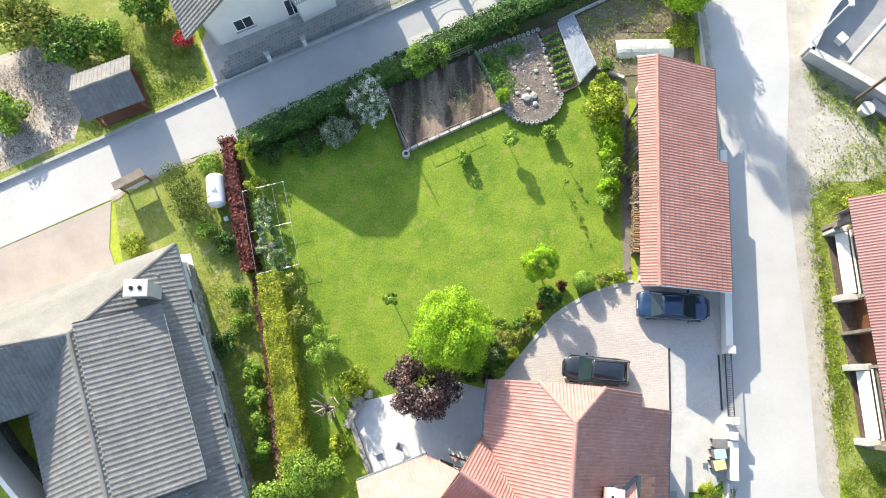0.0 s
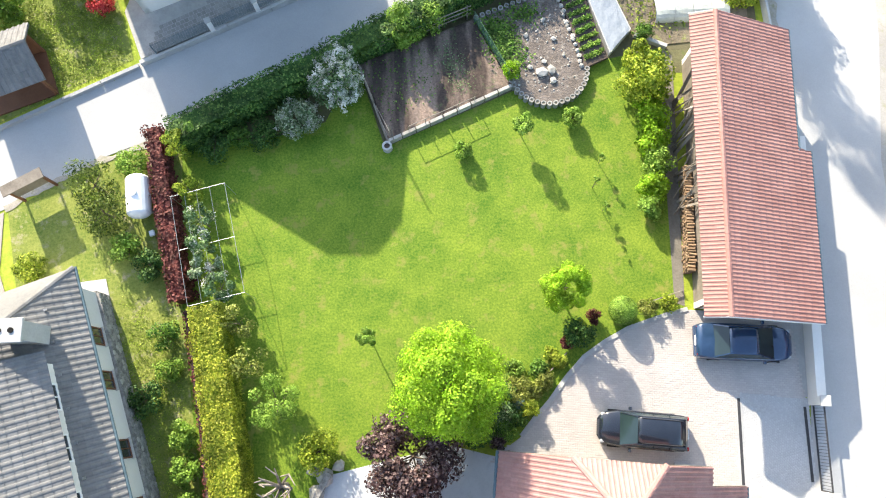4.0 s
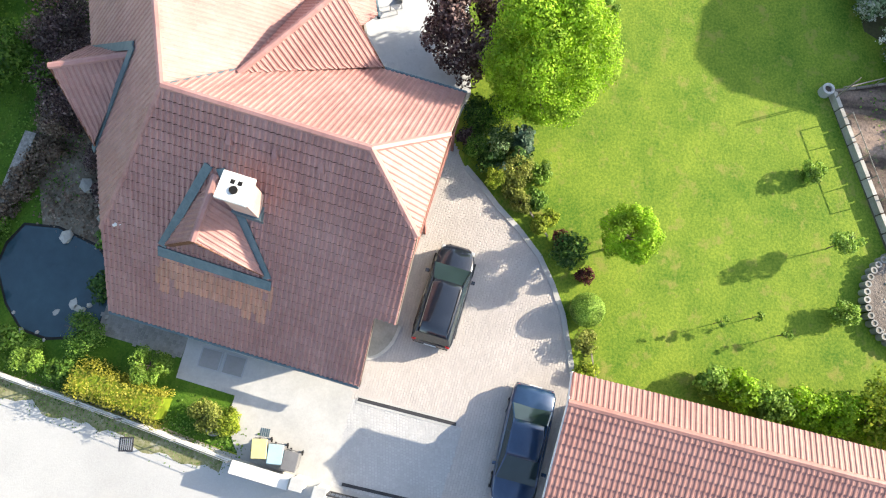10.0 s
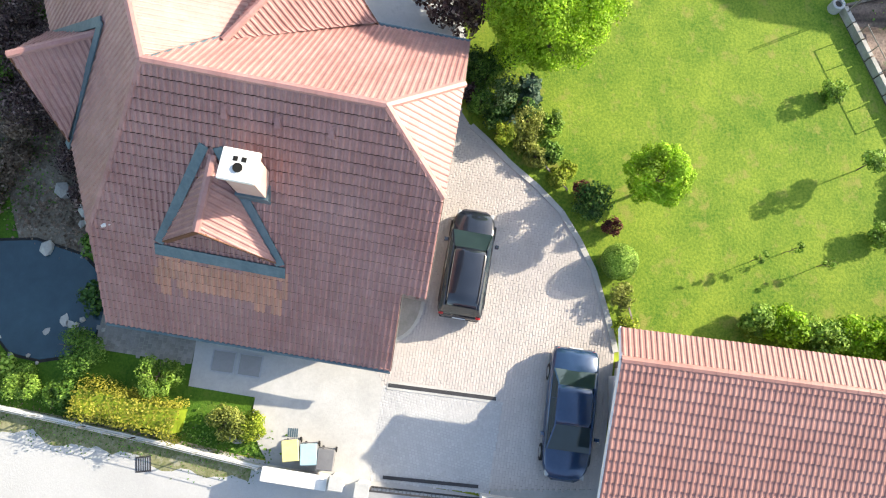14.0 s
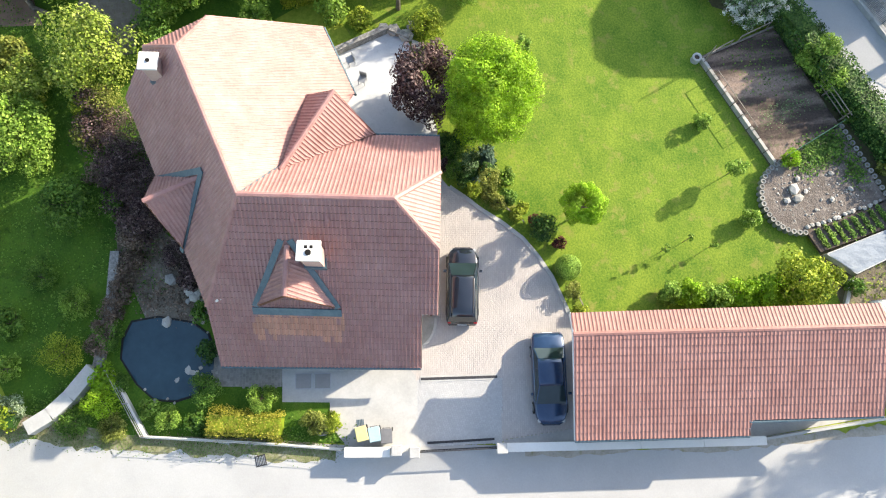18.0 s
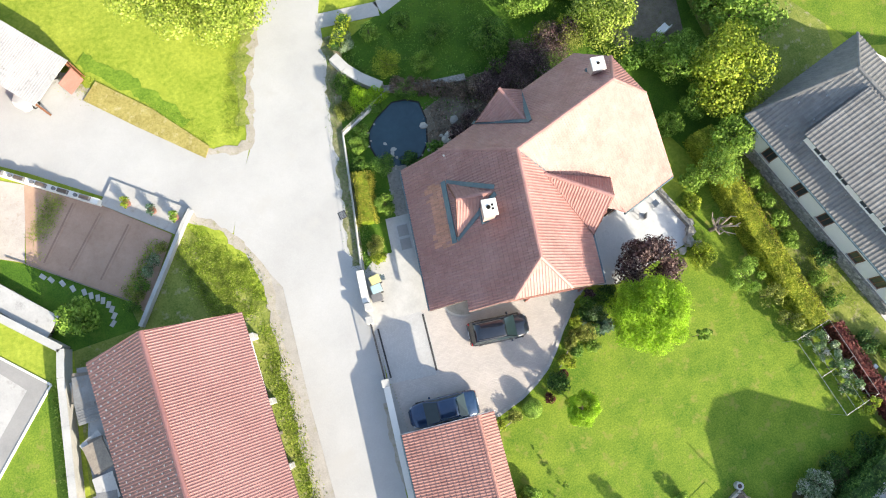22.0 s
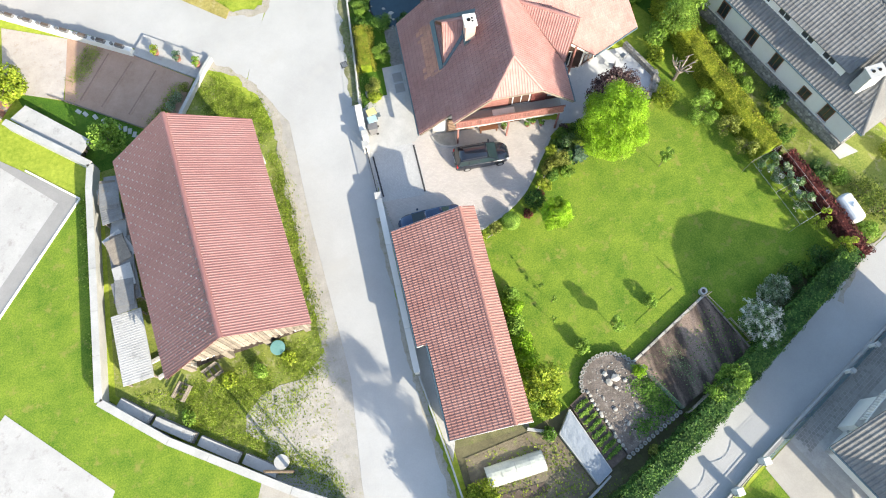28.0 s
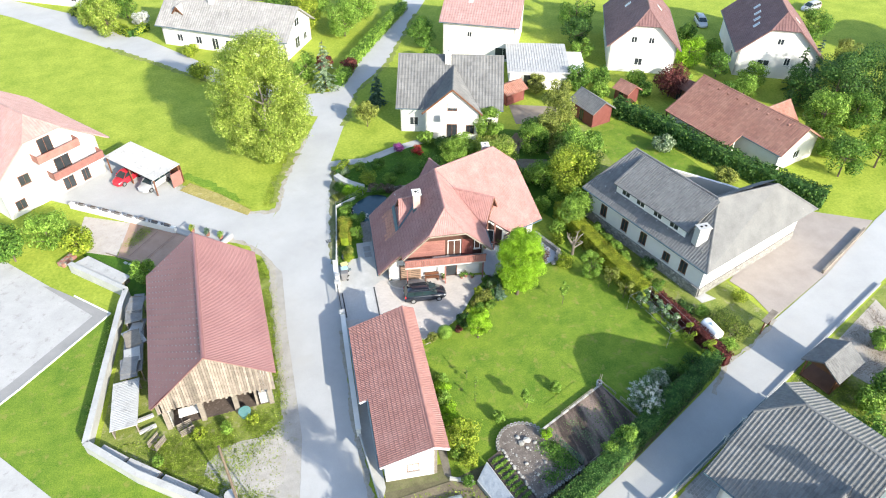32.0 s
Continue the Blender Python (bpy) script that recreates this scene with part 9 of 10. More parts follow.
# currant row beside the garage
for i, (x, y, r, h, m_) in enumerate(((11.7, 14.8, 0.7, 1.1, LEAF_FRESH), (11.9, 16.0, 0.9, 1.3, LEAF_LIME), (12.2, 17.2, 0.95, 1.5, LEAF_FRESH), (12.1, 18.4, 1.0, 1.6, LEAF_LIME), (12.3, 19.6, 1.0, 1.7, LEAF_LIME), (12.2, 20.8, 1.0, 1.8, LEAF_LIME), (11.8, 23.3, 0.9, 1.7, LEAF_YELLOW), (12.4, 22.4, 0.9, 1.7, LEAF_FRESH))):
    shrub(x, y, r, h, m_, "leafy currant bush in the row beside the garage", 1000, 0.17, 50 + i, group="currant bushes")
tree(11.8, 21.6, 1.6, 0.3, 3.0, LEAF_YELLOW, "drooping young willow at the garage end", 1700, 0.22, 57, 0.05, 22)
tree(-4.4, 22.4, 1.7, 0.3, 2.9, LEAF_SAGE, "sage-green shrub full of white blossom before the hedge", 2600, 0.17, 60, 0.06, 22, "shrub", "shrub", extra=(9500, BLOSSOM))
shrub(-6.6, 20.5, 1.3, 1.6, LEAF_SILVER, "pale sage-leaved shrub before the hedge", 1300, 0.16, 61, extra=(900, BLOSSOM))
shrub(-8.4, 19.8, 0.95, 1.1, LEAF_DARK, "dark rounded shrub in the lawn's corner", 1200, 0.14, 62)
tree(-0.9, 25.4, 1.1, 0.4, 2.6, LEAF_FRESH, "bright bushy tree between bed and hedge", 1500, 0.18, 63, 0.05, 16)
shrub(5.0, 22.8, 0.55, 1.0, LEAF_LIME, "lime-green shrub at the beds' corner", 900, 0.12, 64, z=BZ)
shrub(18.1, 27.2, 1.2, 0.7, LEAF_YELLOW, "rough yellow-green shrub behind the garage", 1300, 0.18, 65)
shrub(12.4, 24.9, 0.6, 0.9, LEAF_GREEN, "green shrub at the garage corner", 500, 0.15, 66)
# espaliers on the frame
for i, (x, y, m_) in enumerate(((-12.7, 19.0, LEAF_YELLOW), (-12.0, 16.7, LEAF_YELLOW), (-11.3, 15.0, LEAF_SAGE), (-11.1, 13.7, LEAF_SAGE), (-10.9, 12.4, LEAF_SILVER), (-10.2, 11.4, LEAF_SAGE), (-12.4, 19.8, LEAF_GREEN))):
    tree(x, y, 0.85, 0.5, 2.5, m_, ("yellow-green leafy shrub beside the red hedge", "yellow-green shrub at the frame's end", "sage-leaved blossoming fruit tree under the frame", "pale blossoming fruit tree under the frame", "silvery fruit tree under the pipe frame", "sparse sage-leaved fruit tree beside the frame", "green shrub in the hedge corner")[i], 520, 0.17, 70 + i, 0.04, 9, lumpy=0.3, extra=(160, BLOSSOM) if 1 < i < 6 else None)
for i, (x, y) in enumerate(((-9.2, 9.6), (-8.6, 7.6))):
    tree(x, y, 0.9, 0.8, 2.8, LEAF_OLIVE, "sparse young fruit tree beside the yellow hedge", 320, 0.17, 80 + i, 0.04, 10, group="young fruit trees")
# between yellow hedge and grey-roofed house
for i, (x, y, r, h, m_, lab) in enumerate(((-12.0, 4.4, 0.75, 1.3, LEAF_FRESH, "light green shrub behind the yellow hedge"), (-11.8, 2.8, 0.8, 1.4, LEAF_FRESH, "light green shrub behind the yellow hedge"), (-11.5, 1.2, 0.8, 1.3, LEAF_FRESH, "fresh green shrub behind the yellow hedge"), (-11.3, -0.6, 0.8, 1.4, LEAF_FRESH, "fresh green shrub behind the yellow hedge"), (-13.9, 6.2, 0.95, 1.3, LEAF_DARK, "dark shrub beside the stone plinth"), (-17.1, 17.3, 1.5, 2.1, LEAF_DEEP, "dark olive shrub beside the street"), (-16.4, 15.7, 1.6, 2.0, LEAF_DEEP, "broad dark shrub beside the gas tank"), (-15.3, 18.4, 1.0, 1.2, LEAF_FRESH, "low bright shrub beside the street"), (-20.4, 13.1, 0.95, 1.0, LEAF_YELLOW, "pale yellow-green round bush"), (-14.2, 13.0, 0.95, 1.0, LEAF_DARK, "dark shrub in the hedge's shade"))):
    shrub(x, y, r, h, m_, lab, 900, 0.16, 90 + i)
# patio corner
shrub(-5.5, 3.4, 1.15, 1.5, LEAF_YELLOW, "pale yellow-green shrub beside the patio", 1300, 0.16, 101)
shrub(-7.0, -1.9, 1.1, 1.8, LEAF_FRESH, "loose fresh green shrub beside the patio", 600, 0.22, 102)
shrub(-6.4, -0.4, 0.8, 1.3, LEAF_YELLOW, "loose yellow-green shrub beside the patio wall", 420, 0.2, 103)
dead = thing("dead_tree", "bleached bare tree stump with forked limbs", "tree", pose(-7.15, 1.9, 0))
bm = bmesh.new()
g = random.Random(12)
tube(bm, (0, 0, -0.1), (0.05, 0.1, 1.6), 0.16, 0.12, 8)
for i in range(9):
    a, e = i * 0.75, g.uniform(0.5, 1.1)
    p = Vector((0.05, 0.1, g.uniform(1.0, 1.6)))
    q = p + Vector((math.cos(a) * e, math.sin(a) * e, g.uniform(0.5, 1.5)))
    tube(bm, p, q, 0.08, 0.05, 6)
    for k in range(2):
        tube(bm, q, q + Vector((g.uniform(-0.5, 0.5), g.uniform(-0.5, 0.5), g.uniform(0.1, 0.6))), 0.045, 0.02, 5)
part("trunk", bm, BARE, dead)

# ---------------------------------------------------------------- shady garden behind the house
for i, (x, y, r, h0, h1, m_, n, sz, lab) in enumerate((
        (-4.8, -15.2, 2.7, 0.4, 4.8, LEAF_SPRING, 3600, 0.22, "airy yellow-green spring tree behind the house"),
        (-11.2, -8.2, 3.3, 1.0, 6.4, LEAF_YELLOW, 6500, 0.26, "large yellow-green tree beside the grey-roofed house"),
        (-8.9, -10.4, 1.8, 0.4, 4.2, LEAF_FRESH, 2200, 0.22, "dense fresh green bush tree behind the house"),
        (-10.2, -3.6, 1.6, 0.6, 4.2, LEAF_FRESH, 2400, 0.22, "fresh green tree at the hedge's end"),
        (-8.3, -1.9, 1.5, 1.9, 4.3, LEAF_FRESH, 2600, 0.15, "young fresh green tree on a pale bare trunk"),
        (-10.7, -18.5, 1.9, 0.4, 4.2, LEAF_FRESH, 2600, 0.22, "bushy fresh green tree at the garden's end"),
        (-13.8, -19.6, 2.3, 0.8, 5.4, LEAF_OLIVE, 2800, 0.26, "olive tree at the garden's corner"),
        (-1.6, -19.5, 1.6, 0.5, 3.8, LEAF_FRESH, 1600, 0.24, "young fresh green tree in the garden"),
        (3.4, -17.0, 1.7, 0.4, 2.8, LEAF_GREEN, 1500, 0.2, "spreading green shrub tree in the garden"),
        (-6.4, -23.4, 2.0, 0.5, 4.4, LEAF_FRESH, 2600, 0.26, "green garden tree behind the house"),
        (-13.6, -15.4, 1.6, 0.5, 3.6, LEAF_OLIVE, 1600, 0.24, "olive tree between the gardens"))):
    tree(x, y, r, h0, h1, m_, lab, n, sz, 110 + i, 0.1, 26)
for i, (x, y, r, h, m_, lab) in enumerate((
        (8.7, -17.0, 1.0, 1.2, LEAF_FRESH, "round green bush in the garden"), (11.3, -17.7, 1.3, 1.4, LEAF_YELLOW, "variegated shrub beside the curved wall"),
        (7.0, -19.0, 0.9, 1.0, LEAF_GREEN, "small green bush in the garden"), (-6.8, -6.4, 0.9, 1.2, LEAF_FRESH, "bright shrub behind the house"),
        (-0.6, -14.2, 1.5, 2.4, LEAF_PURPLE, "dark purple shrub behind the house"), (0.8, -13.4, 1.5, 2.6, LEAF_PURPLE, "dark purple shrub against the house"),
        (2.8, -13.2, 1.4, 2.4, LEAF_PURPLE, "purple-brown shrub against the house"), (4.4, -12.6, 1.3, 2.0, LEAF_PURPLE, "purple-brown shrub behind the dormer"),
        (6.6, -11.4, 0.9, 1.2, LEAF_PURPLE, "low dark shrub above the pond"), (-2.4, -15.2, 1.3, 2.2, LEAF_OLIVE, "olive shrub under the yellow tree"),
        (13.9, -10.3, 1.0, 1.1, LEAF_GREEN, "green shrub beside the pond"), (14.8, -7.3, 0.85, 1.6, LEAF_FRESH, "fresh green shrub beside the concrete yard"),
        (16.3, -4.7, 0.75, 1.0, LEAF_OLIVE, "olive shrub inside the fence"), (16.4, -3.8, 0.6, 0.9, LEAF_YELLOW, "yellowish shrub beside the bins"),
        (14.1, -15.6, 1.1, 1.3, LEAF_LIME, "lime-green shrub by the curved wall"), (13.2, -13.0 - 1.9, 0.7, 0.7, LEAF_GREEN, "low plants beside the pond"),
        (14.9, -17.2, 1.0, 0.7, LEAF_GREEN, "low groundcover in the street corner"), (15.4, -15.3, 0.9, 0.6, LEAF_OLIVE, "low olive groundcover by the fence"),
        (14.0, -20.6, 0.9, 0.9, LEAF_SILVER, "pale shrub beside the street"), (15.2, -12.3, 0.8, 0.7, LEAF_FRESH, "low fresh plants by the fence"), (10.6, -15.4, 0.9, 0.8, LEAF_GREEN, "low plants on the stone border"))):
    shrub(x, y, r, h, m_, lab, 1700, 0.11, 130 + i)
low = thing("garden_bench", "white plastic garden seat among the trees", "bench", pose(-9.8, -13.9, 0, 0, 0, 25))
part("seat", boxes((-0.5, -0.3, 0.35, 0.5, 0.3, 0.42), bevel=0.02), WHITE_METAL, low)
part("backrest", boxes((-0.5, 0.26, 0.42, 0.5, 0.34, 0.85), bevel=0.02), WHITE_METAL, low)
for sx in (-0.45, 0.38):
    part("leg", boxes((sx, -0.25, 0, sx + 0.07, 0.25, 0.35)), WHITE_METAL, low)

# ---------------------------------------------------------------- village trees
big = tree(22.1, -27.3, 7.5, 0.4, 16.5, LEAF_SPRING, "great yellow-olive spring tree at the meadow's edge", 42000, 0.25, 150, 0.3, 170, lumpy=0.18, taper=0.32, bark=BARE)
FAR = ((12.2, -43.8, 2.4, 0.4, 8.0, LEAF_SILVER, 0), (5.9, -36.8, 1.5, 0.3, 5.2, LEAF_BLUE, 0), (8.6, -31.0, 1.7, 0.8, 3.6, LEAF_OLIVE, 1), (-15.8, -22.0, 2.6, 0.4, 6.6, LEAF_OLIVE, 1), (-11.7, -18.6, 1.7, 0.3, 3.4, LEAF_GREEN, 1),
       (-14.4, -12.6, 3.2, 0.6, 5.6, LEAF_FRESH, 1), (-33.0, -53.0, 3.2, 0.6, 9.0, LEAF_GREEN, 1), (-36.4, -27.4, 2.7, 0.5, 5.0, LEAF_RED, 1), (-44.6, -35.6, 2.6, 0.5, 5.0, LEAF_LIME, 1), (-59.5, -17.5, 5.0, 0.5, 9.5, LEAF_DARK, 1), (-50.0, -11.5, 3.2, 1.0, 7.0, LEAF_FRESH, 1),
       (-61.0, -26.4, 1.8, 0.4, 7.0, LEAF_BLUE, 0), (-56.0, -24.0, 2.0, 0.4, 7.5, LEAF_DARK, 0), (-5.6, -54.0, 2.4, 0.5, 5.0, LEAF_GREEN, 1), (1.5, -69.0, 4.2, 0.8, 8.0, LEAF_FRESH, 1), (10.0, -72.0, 4.0, 0.8, 7.5, LEAF_FRESH, 1), (46.0, -78.0, 3.4, 0.6, 7.0, LEAF_FRESH, 1), (42.0, -80.0, 2.6, 0.6, 5.5, LEAF_GREEN, 1), (39.6, -76.0, 1.6, 0.4, 2.4, BLOSSOM, 1),
       (47.0, -15.0, 2.6, 0.5, 4.6, LEAF_FRESH, 1), (36.9, -6.0, 1.35, 0.5, 3.0, LEAF_FRESH, 1), (43.8, -13.2, 1.8, 0.4, 3.0, LEAF_YELLOW, 1), (50.5, -13.6, 2.2, 0.4, 4.2, LEAF_GREEN, 1), (-25.4, 27.6, 2.0, 0.4, 3.0, LEAF_GREEN, 1), (-28.4, 29.4, 2.6, 0.4, 3.6, LEAF_OLIVE, 1), (-20.2, 30.6, 1.8, 0.4, 3.0, LEAF_GREEN, 1), (-29.6, 22.6, 1.6, 0.3, 2.2, LEAF_FRESH, 1), (-22.8, 28.0, 1.5, 0.3, 2.4, LEAF_FRESH, 1),
       (-46.0, -2.6, 2.6, 0.6, 5.6, LEAF_GREEN, 1), (-52.0, -3.0, 3.0, 0.6, 6.5, LEAF_FRESH, 1), (-31.0, -5.2, 1.6, 0.3, 2.0, LEAF_OLIVE, 1), (-27.5, -14.0, 1.5, 0.3, 2.2, LEAF_SILVER, 1), (-24.0, -33.0, 2.2, 0.4, 4.4, LEAF_GREEN, 1), (-19.5, -29.5, 1.8, 0.3, 4.0, LEAF_OLIVE, 1), (-47.0, -24.0, 2.2, 0.4, 3.6, LEAF_FRESH, 1), (-70.0, -38.0, 3.0, 0.6, 6.0, LEAF_GREEN, 1), (-33.0, -31.5, 1.6, 0.3, 2.6, LEAF_FRESH, 1), (-28.0, -33.6, 1.6, 0.3, 2.8, LEAF_GREEN, 1), (-40.0, -30.2, 1.8, 0.3, 2.8, LEAF_FRESH, 1), (30.0, -52.5, 2.0, 0.4, 2.2, LEAF_YELLOW, 1), (15.5, -70.0, 3.0, 0.6, 6.0, LEAF_GREEN, 1), (8.0, -48.0, 1.4, 0.3, 2.4, LEAF_RED, 1), (2.0, -24.6, 1.2, 0.3, 1.6, LEAF_FRESH, 1), (-6.0, -20.6, 1.4, 0.3, 1.8, LEAF_OLIVE, 1), (-1.8, -21.6, 1.3, 0.3, 1.7, LEAF_FRESH, 1),
       (-47.0, -31.0, 2.0, 0.4, 4.2, LEAF_GREEN, 1), (-50.0, -26.5, 2.2, 0.4, 4.0, LEAF_FRESH, 1), (-44.0, -24.4, 1.6, 0.3, 2.8, LEAF_GREEN, 1), (-53.0, -19.5, 3.0, 0.5, 6.5, LEAF_DARK, 1), (-56.0, -12.0, 3.2, 0.5, 6.0, LEAF_GREEN, 1), (-48.0, -7.0, 2.2, 0.4, 4.0, LEAF_FRESH, 1), (-30.0, -46.6, 2.4, 0.4, 5.5, LEAF_DARK, 1), (-29.0, -42.2, 1.8, 0.3, 3.8, LEAF_FRESH, 1), (-26.2, -29.8, 1.5, 0.3, 2.4, LEAF_FRESH, 1), (-33.0, -28.6, 1.3, 0.3, 2.0, LEAF_GREEN, 1), (-11.6, -20.6, 1.9, 0.3, 3.6, LEAF_GREEN, 1), (-15.4, -17.6, 2.2, 0.4, 4.6, LEAF_FRESH, 1), (-18.4, -17.0, 1.6, 0.3, 2.6, LEAF_GREEN, 1), (-17.6, -33.6, 1.5, 0.3, 3.2, LEAF_OLIVE, 1), (31.5, -60.5, 1.4, 0.3, 2.0, LEAF_YELLOW, 1), (26.0, -57.6, 1.2, 0.3, 1.6, LEAF_FRESH, 1), (14.6, -47.4, 1.8, 0.3, 4.4, LEAF_FRESH, 1), (11.6, -50.0, 1.4, 0.3, 2.4, LEAF_RED, 1), (6.0, -62.0, 3.4, 0.5, 6.2, LEAF_FRESH, 1), (12.0, -66.0, 3.2, 0.5, 6.0, LEAF_YELLOW, 1), (44.6, -73.0, 2.8, 0.4, 6.4, LEAF_SPRING, 1), (47.6, -76.6, 2.4, 0.4, 5.0, LEAF_SPRING, 1), (-5.0, -47.0, 1.6, 0.3, 3.0, LEAF_GREEN, 1), (-3.4, -44.4, 1.4, 0.3, 2.2, LEAF_FRESH, 1), (-64.0, -22.0, 3.0, 0.5, 6.0, LEAF_GREEN, 1), (-68.0, -27.5, 2.4, 0.4, 5.0, LEAF_OLIVE, 1), (-55.2, -16.0, 3.4, 0.4, 9.0, LEAF_DARK, 1), (-61.5, -12.0, 3.8, 0.4, 10.0, LEAF_DARK, 1), (-49.6, -44.0, 1.8, 0.3, 3.0, LEAF_GREEN, 1), (-51.0, -38.4, 1.5, 0.3, 2.6, LEAF_FRESH, 1))
for i, (x, y, r, h0, h1, m_, leafy) in enumerate(FAR):
    word = {LEAF_BLUE: "blue-green", LEAF_OLIVE: "olive-green", LEAF_GREEN: "green", LEAF_RED: "dark red", LEAF_LIME: "lime-green", LEAF_DARK: "dark green", LEAF_FRESH: "fresh green", BLOSSOM: "white blossoming", LEAF_YELLOW: "yellow-green", LEAF_SILVER: "silvery", LEAF_SPRING: "pale spring-green"}[m_]
    if leafy:
        tree(x, y, r, h0, h1, m_, ("tall " if h1 > 4 else "low ") + word + (" garden tree among the houses" if h1 > 3 else " garden shrub among the houses"), int(500 + 265 * r * r), 0.3, 160 + i, 0.05 * r, 22, name="tree" if h1 > 3 else "shrub", category="tree" if h1 > 3 else "shrub")
    else:
        conifer(x, y, r, h1, m_, "pointed " + word + " conifer beside the road", 2400, 0.3, 160 + i, tiers=14)
for x, y, m_, lab in ((3.8, -22.2, LEAF_SCARLET, "scarlet shrub beside the garden path"), (6.0, -23.4, MAGENTA, "magenta flowering shrub by the path"), (-17.6, 28.0, LEAF_SCARLET, "scarlet maple beside the grey roof"), (11.8, -20.6, LEAF_FRESH, "fresh shrub in the garden")):
    shrub(x, y, 0.8, 1.3, m_, lab, 700, 0.16, int(abs(x) * 7))
low_wall("path_far", [(15.2, -23.0), (10.5, -22.6), (6.0, -24.4), (1.5, -25.4)], 1.2, 0.06, CONCRETE, "pale garden path to the far house", category="path")
sheet("far_drive", [(-12.5, -31.5), (-11.5, -26.0), (-17.5, -24.5), (-19.0, -29.0)], 0.03, surface("brown_terrace", (0.2, 0.165, 0.14), (0.28, 0.24, 0.2), 0.8, 9.0, 0.85), "brown terrace beside the far house", "pavement")
sheet("far_lawn", [(-20, -21.5), (-26, -23.5), (-30, -12), (-31, -6), (-24, -8), (-20, -14)], 0.012, LAWN, "mown lawn behind the grey-roofed house", "lawn")

# dense purple and brown growth along the back of the house, and leafy clumps in the shady garden
for i in range(9):
    u = i / 8
    x, y = -2.4 + 7.6 * u, -16.0 + 2.6 * u
    shrub(x + 0.3 * math.sin(i * 2.3), y + 0.35 * math.cos(i * 1.7), 1.0 + 0.16 * (i * 2 % 5), 2.5 - 0.45 * (i % 4), LEAF_PURPLE, "dark purple-leaved shrub in the row behind the house", 620, 0.16, 300 + i, group="purple shrubs")
for i, (x, y, m_, lab) in enumerate(((-2.6, -16.6, LEAF_YELLOW, "yellow-green shrub beside the purple row"), (-0.6, -16.4, LEAF_OLIVE, "olive shrub beside the purple row"), (1.6, -15.8, LEAF_BROWN, "brown twiggy shrub beside the purple row"), (3.6, -14.9, LEAF_GREEN, "green shrub beside the purple row"), (5.6, -13.9, LEAF_BROWN, "brown twiggy shrub above the pond"))):
    shrub(x, y, 0.8, 1.6, m_, lab, 420, 0.16, 380 + i)
for i in range(6):
    u = i / 5
    shrub(11.0 - 4.3 * u, -15.9 + 1.9 * u, 0.75, 0.8, LEAF_BROWN, "dry brown perennial on the stone border", 520, 0.15, 320 + i, group="dry perennials")
for i, (x, y, r, h, m_, lab) in enumerate(((-0.4, -19.6, 2.0, 3.0, LEAF_FRESH, "broad bright green bush in the shady garden"), (3.0, -17.3, 1.4, 1.8, LEAF_GREEN, "round dark green bush in the shady garden"), (-4.1, -19.4, 1.7, 3.0, LEAF_SPRING, "pale spring-green bush beside the yellow tree"), (-6.2, -12.4, 1.3, 2.2, LEAF_GREEN, "green bush against the house wing"), (-8.2, -11.9, 1.4, 2.6, LEAF_FRESH, "fresh green bush against the house wing"), (-7.0, -6.4, 1.0, 2.0, LEAF_FRESH, "tall green bush behind the house"), (-9.4, -7.2, 1.3, 3.4, LEAF_FRESH, "tall fresh green bush at the hedge's end"), (-10.4, -11.6, 1.4, 3.0, LEAF_FRESH, "bushy green tree by the boundary"), (12.0, -10.0, 0.7, 0.8, LEAF_DARK, "dark low plant at the pond's edge"), (9.9, -10.3, 0.7, 0.8, LEAF_GREEN, "low green plant at the pond's edge"), (12.9, -15.6, 0.9, 1.0, LEAF_LIME, "lime-green shrub by the fence corner"), (8.0, -10.9, 0.8, 1.2, LEAF_PURPLE, "low purple shrub above the pond"), (15.6, -10.9, 0.7, 0.7, LEAF_GREEN, "low green plants along the fence"), (14.7, -13.3, 0.6, 0.6, LEAF_FRESH, "low fresh plants along the fence"), (0.2, -22.6, 1.3, 1.8, LEAF_DARK, "dark green bush by the garden path"), (9.4, -20.6, 1.0, 1.1, LEAF_GREEN, "round green bush in the shady garden"))):
    shrub(x, y, r, h, m_, lab, int(700 * r * r), 0.2, 340 + i)
